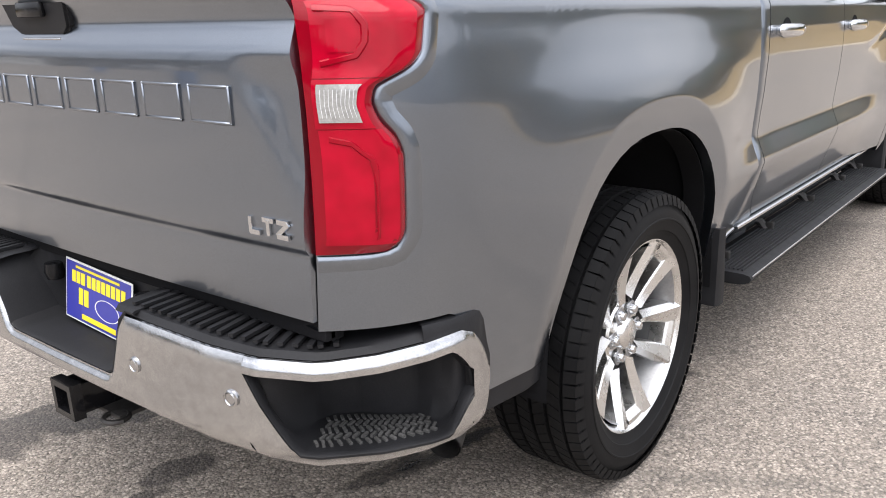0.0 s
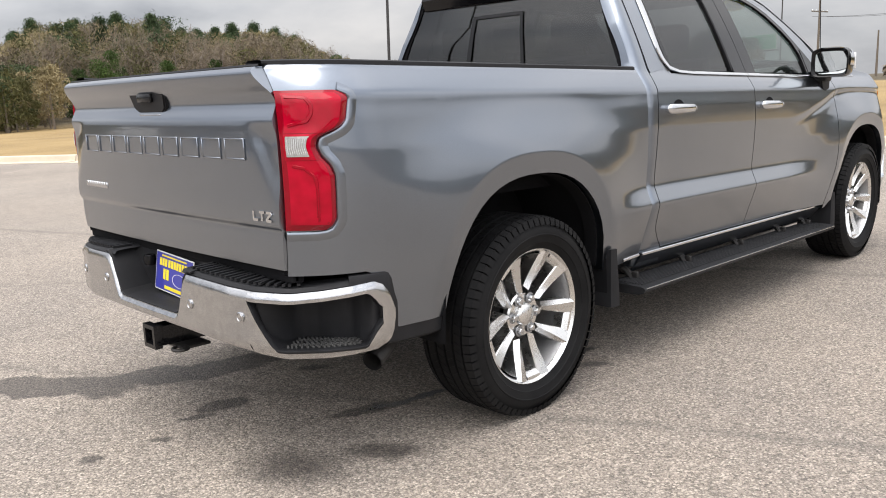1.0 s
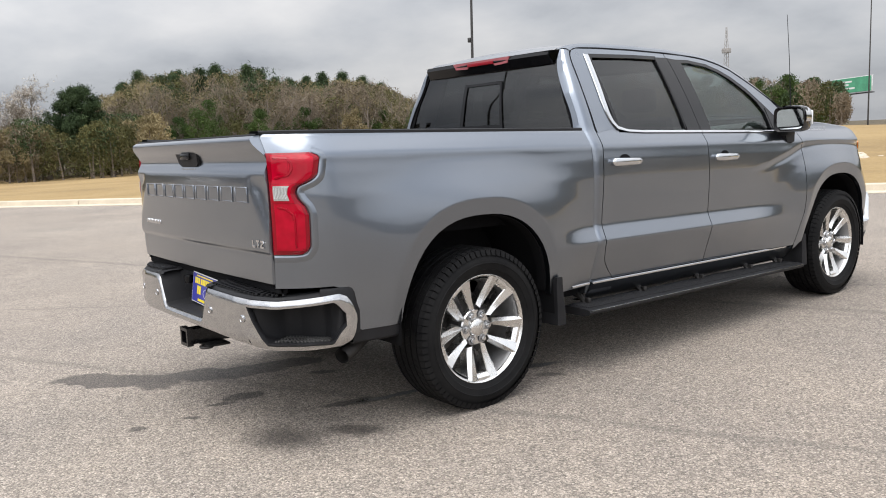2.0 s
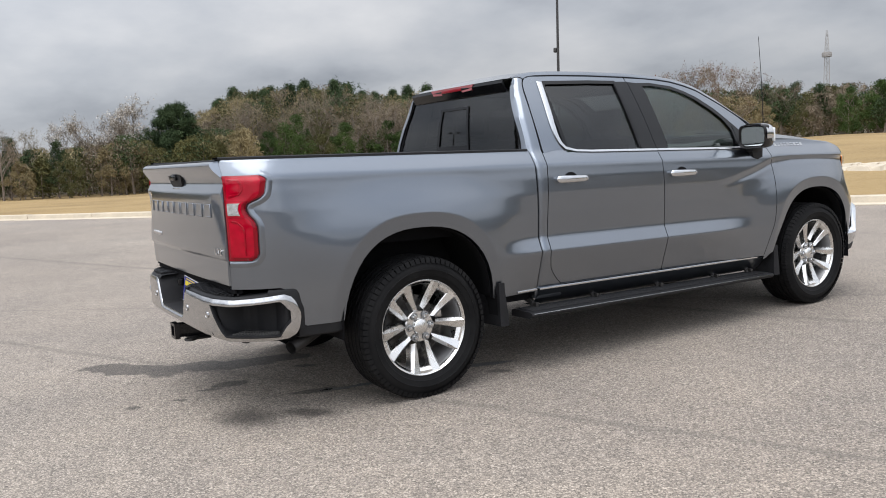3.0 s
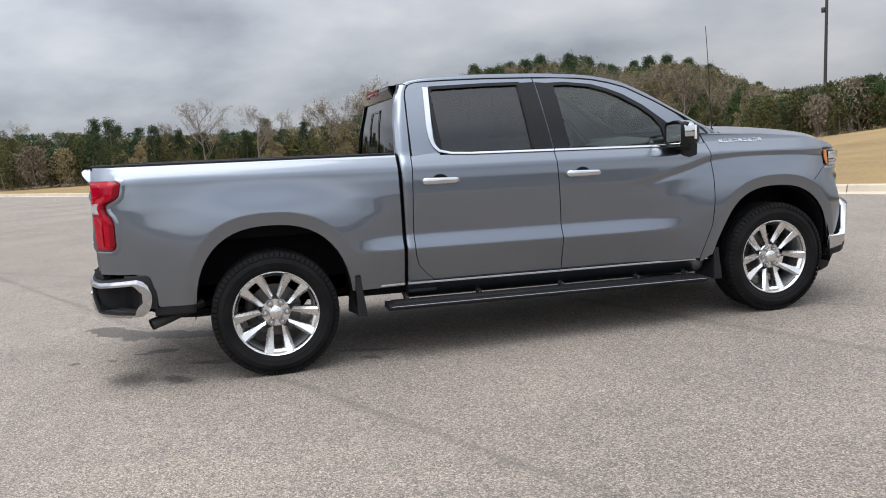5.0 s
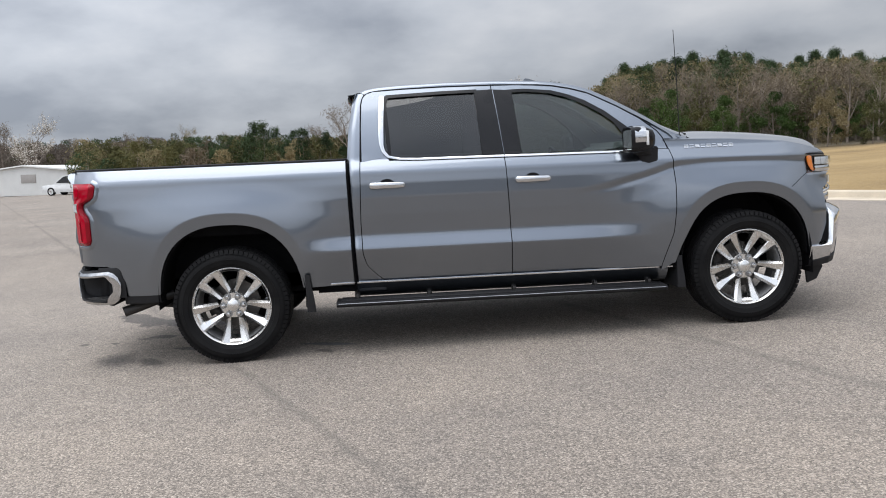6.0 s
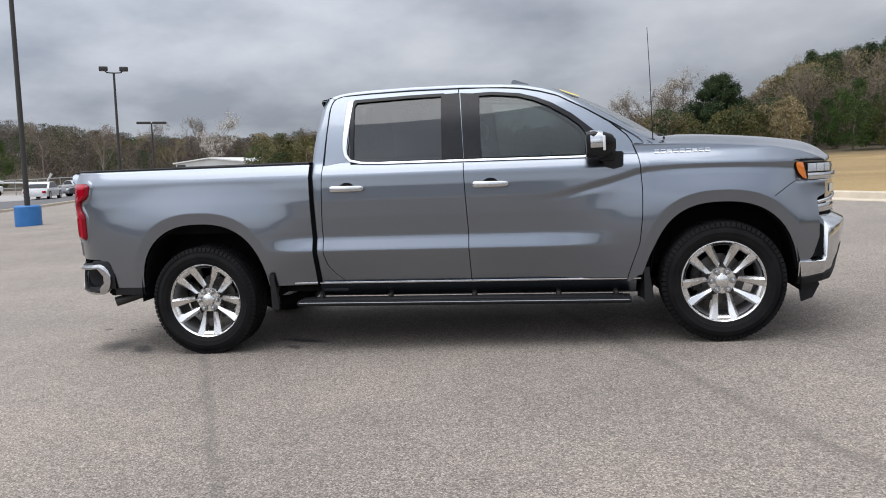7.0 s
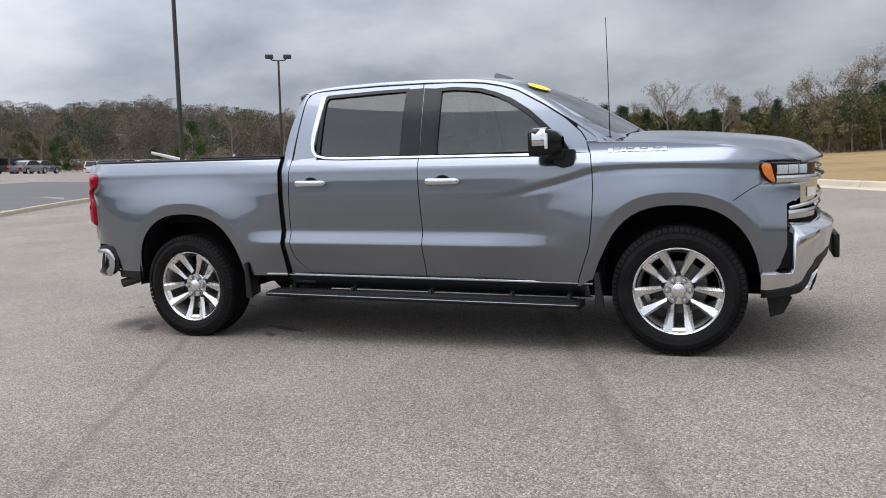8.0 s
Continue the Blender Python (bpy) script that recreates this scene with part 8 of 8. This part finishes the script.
# ---- other vehicles, far across the lot ----
def far_car(colour, label, kind, x, y, turn):
    top = empty("parked_car" if kind != "pickup" else "parked_pickup", label, "car", "vehicles parked across the lot")
    paint = worn(label.split()[0] + "_car_paint", colour, 0.3, coat=1.0, vary=0.06)
    L, W, H = {"suv": (4.7, 0.93, 1.72), "sedan": (4.7, 0.90, 1.44), "pickup": (5.6, 0.98, 1.85)}[kind]
    belt = {"suv": 1.02, "sedan": 0.92, "pickup": 1.12}[kind]
    prof = [(0, 0.45), (0.05, belt - 0.30), (0.18, belt - 0.12), (L * 0.27, belt - 0.02), (L * 0.5, belt), (L - 0.2, belt + 0.02), (L - 0.02, belt - 0.25), (L, 0.45)]
    b = bmesh.new()
    rows = []
    for t, k in ((-1, 0.90), (-0.97, 0.97), (-0.80, 1.0), (0, 1.0), (0.80, 1.0), (0.97, 0.97), (1, 0.90)):
        rows.append([(L * 0.5 + (px - L * 0.5) * (0.985 if abs(t) > 0.9 else 1), W * t, 0.30 + (pz - 0.30) * k) for px, pz in prof] + [(L, W * t, 0.30), (0, W * t, 0.30)])
    vs = grid(b, rows, wrap=True)
    b.faces.new(vs[0]); b.faces.new(vs[-1][::-1])
    body = part("body", outward(b), paint, top)
    if kind == "suv":
        cab = [(L * 0.26, belt), (L * 0.42, H - 0.08), (L * 0.50, H), (L * 0.90, H - 0.03), (L * 0.975, belt)]
    elif kind == "sedan":
        cab = [(L * 0.27, belt), (L * 0.44, H - 0.04), (L * 0.52, H), (L * 0.68, H - 0.03), (L * 0.86, belt)]
    else:
        cab = [(L * 0.27, belt), (L * 0.37, H - 0.06), (L * 0.42, H), (L * 0.60, H - 0.02), (L * 0.64, belt)]
    b = bmesh.new()
    rows = []
    for t, lean_ in ((-1, 0.0), (-0.96, 0.5), (0.96, 0.5), (1, 0.0)):
        rows.append([(px, W * (0.98 * t - 0.16 * math.copysign((pz - belt) / (H - belt), t)) if abs(t) == 1 else W * (0.80 * t) if pz > belt + 0.3 else W * t * 0.96, pz) for px, pz in cab])
    vs = grid(b, rows)
    b.faces.new(vs[0]); b.faces.new(vs[-1][::-1])
    part("cabin", outward(b), paint, top)
    for s in (-1, 1):
        inset = [(lerp(px, L * 0.6 if kind != "pickup" else L * 0.46, 0.10), lerp(pz, (belt + H) / 2, 0.16)) for px, pz in cab]
        b = bmesh.new()
        prism(b, [(px, s * W * (0.985 - 0.16 * (pz - belt) / (H - belt)), pz) for px, pz in inset], (0, s * 0.012, 0))
        part("side_window", b, GLOSS_BLACK, top, "dark side windows")
    for (p0, q0), (p1, q1) in ((cab[0], cab[1]), (cab[-1], cab[-2])):
        b = bmesh.new()
        off = -0.02 if p0 < p1 else 0.02
        prism(b, [(p0 + off, -W * 0.80, q0 + 0.04), (p0 + off, W * 0.80, q0 + 0.04), (p1 + off, W * 0.70, q1 - 0.05), (p1 + off, -W * 0.70, q1 - 0.05)], (off * 0.4, 0, 0.01))
        part("screen", b, GLOSS_BLACK, top, "dark screen glass")
    r = 0.36
    for px in (L * 0.19, L * 0.80):
        for s in (-1, 1):
            b = bmesh.new()
            rows = [[(px + rr * math.cos(a), s * (W + o), r + rr * math.sin(a)) for a in between(0, 2 * math.pi, 25)[:-1]] for rr, o in ((r * 0.3, -0.20), (r, -0.20), (r, 0.0), (r * 0.66, 0.015))]
            grid(b, rows, wrap=True)
            w_ = part("wheel", outward(b), RUBBER, top)
            b = bmesh.new()
            rows = [[(px + rr * math.cos(a), s * (W + o), r + rr * math.sin(a)) for a in between(0, 2 * math.pi, 25)[:-1]] for rr, o in ((r * 0.66, 0.010), (r * 0.5, -0.01), (r * 0.15, 0.012), (0.001, 0.014))]
            grid(b, rows, wrap=True)
            part("rim", outward(b), RIM, w_)
    for px, mat, nm in ((-0.01, WHITE_LENS, "headlamp"), (L + 0.01, RED, "tail_lamp")):
        for s in (-1, 1):
            b = bmesh.new()
            box(b, px - 0.06, px + 0.06, s * W * 0.62, s * W * 0.93, belt - 0.34, belt - 0.18, 0.02)
            part(nm, b, mat, top)
    m = put_at(top, x, y, turn).matrix_basis
    return top


CARS = [((0.62, 0.62, 0.61), "white sport utility car parked by the shed", "suv", -20.6, 76, 75), ((0.012, 0.012, 0.014), "black pickup parked across the lot", "pickup", -27.8, 74, 160), ((0.04, 0.045, 0.05), "charcoal car parked beside the pickup", "sedan", -31.2, 76, 150),
        ((0.65, 0.65, 0.64), "white sedan parked across the lot", "sedan", -33.9, 69.6, 20), ((0.10, 0.10, 0.105), "grey sport utility car in a parked row", "suv", -40.3, 59.5, 15), ((0.66, 0.66, 0.65), "white sport utility car in a parked row", "suv", -39.2, 63.5, 15), ((0.02, 0.02, 0.022), "black sport utility car in a parked row", "suv", -38.2, 65.5, 15),
        ((0.05, 0.05, 0.055), "dark sedan in a parked row", "sedan", -46.2, 92, 15), ((0.16, 0.16, 0.17), "silver-grey sedan in a parked row", "sedan", -46.9, 90, 15), ((0.03, 0.03, 0.035), "near-black car in a parked row", "suv", -47.7, 91, 15), ((0.66, 0.66, 0.65), "white pickup crossing the far lane", "pickup", -44.9, 146, 60), ((0.62, 0.62, 0.61), "white sport utility car on the far lane", "suv", -43.0, 113, 20), ((0.5, 0.5, 0.5), "pale sedan parked beyond the fence", "sedan", -32.5, 104, 60)]
for colour, label, kind, az, dist, turn in CARS:
    x, y = far(az, dist)
    x, y = x - 2.35 * math.cos(radians(turn)), y - 2.35 * math.sin(radians(turn))
    far_car(colour, label, kind, x, y, turn)

# raised white boom behind the truck's bed
boom = empty("boom_lift", "white boom of a parked lift machine", "lift")
b = bmesh.new()
tube(b, [(-2.1, 0, 2.5), (0, 0, 1.95), (2.1, 0, 1.42)], [0.15, 0.18, 0.15], 6)
part("boom", b, WHITE_SHEET, boom)
b = bmesh.new()
tube(b, [(2.1, 0, 1.42), (5.9, 0, 1.30), (6.4, 0, 2.2)], [0.10, 0.10, 0.12], 6)
part("jib", b, WHITE_SHEET, boom)
b = bmesh.new()
box(b, -2.2, 2.0, -0.9, 0.9, 0.35, 1.1, 0.12)
part("chassis", b, WHITE_SHEET, boom)
for px in (-1.6, 1.4):
    for s in (-1, 1):
        b = bmesh.new()
        rows = [[(px + rr * math.cos(a), s * o, 0.42 + rr * math.sin(a)) for a in between(0, 2 * math.pi, 19)[:-1]] for rr, o in ((0.1, 0.7), (0.42, 0.7), (0.42, 0.98), (0.1, 1.0))]
        grid(b, rows, wrap=True)
        part("wheel", outward(b), RUBBER, boom)
put_at(boom, -63.1, -53.2, 130)

# chain-link rail behind the parked vehicles
fence = empty("wire_fence", "low galvanised rail fence behind parked vehicles", "fence")
fa, fb_ = Vector(far(-26.0, 80)), Vector(far(-37.0, 84))
for k in range(9):
    p = fa.lerp(fb_, k / 8)
    b = bmesh.new()
    lathe_z(b, [(0.035, 0), (0.035, 1.7), (0.0, 1.72)], 0, 0, 8)
    ob = part("post", outward(b), RIM_DARK, fence)
    ob.matrix_basis = pose(p.x, p.y, lot_z(p.x, p.y))
for z in (0.9, 1.68):
    b = bmesh.new()
    tube(b, [(*fa.lerp(fb_, t), lot_z(*fa.lerp(fb_, t)) + z) for t in between(0, 1, 9)], 0.035, 6)
    part("rail", b, RIM_DARK, fence)

# kerbed island edge and the darker road behind it
def strip(name, label, pts, wide, lift, mat):
    verts, faces = [], []
    for k, (x, y) in enumerate(pts):
        a, c = pts[max(0, k - 1)], pts[min(len(pts) - 1, k + 1)]
        d = Vector((c[0] - a[0], c[1] - a[1])).normalized()
        nrm = Vector((-d.y, d.x))
        for w in (0, wide):
            q = Vector((x, y)) + nrm * w
            verts.append((q.x, q.y, lot_z(q.x, q.y) + lift))
    for k in range(len(pts) - 1):
        faces.append((2 * k, 2 * k + 1, 2 * k + 3, 2 * k + 2))
    return tagged(raw(name, verts, faces, mat), label, "road", kind="structure")


ISLAND = [(2.0, -11.0), (-11.0, -17.4), (-19.0, -21.0), (-27.5, -24.2), (-41.0, -28.6), (-60, -34)]
for p, q in zip(ISLAND, ISLAND[1:]):
    kerb_run("kerb", "weathered concrete kerb along the far road", q, p, 2.0)
strip("road", "darker asphalt road beyond the kerb", spread(ISLAND, 30), 8.5, 0.02, DARK_ROAD)
strip("far_pavement", "pale paved lot beyond the road", spread([(p[0] - 3.4, p[1] - 7.8) for p in ISLAND], 30), 45, 0.035, FAR_PAVE)

# pale rubble and a drain slab on the mound
def rubble():
    pts, faces = [], []
    r = np.random.default_rng(4)
    for k in range(160):
        az, d = 52 + 8 * r.random() ** 1.0 + r.normal() * 1.5, 27 + 2.2 * r.random()
        x, y = far(az, d)
        z = terrain(x, y)
        s = 0.10 + 0.28 * r.random() ** 2
        b = len(pts)
        for dx, dy, dz in ((-1, -1, 0), (1, -1, 0), (1, 1, 0), (-1, 1, 0), (-0.6, -0.5, 0.8), (0.7, -0.6, 0.7), (0.5, 0.6, 0.9), (-0.6, 0.5, 0.7)):
            pts.append((x + s * dx * (0.8 + 0.4 * r.random()), y + s * dy * (0.8 + 0.4 * r.random()), z - 0.03 + s * 0.6 * dz))
        faces += [(b + i, b + j, b + k2, b + l) for i, j, k2, l in ((4, 5, 6, 7), (0, 1, 5, 4), (1, 2, 6, 5), (2, 3, 7, 6), (3, 0, 4, 7))]
    return tagged(raw("rubble", pts, faces, KERB), "pale broken rock in a drain on the mound", "rubble", kind="stuff")


rubble()
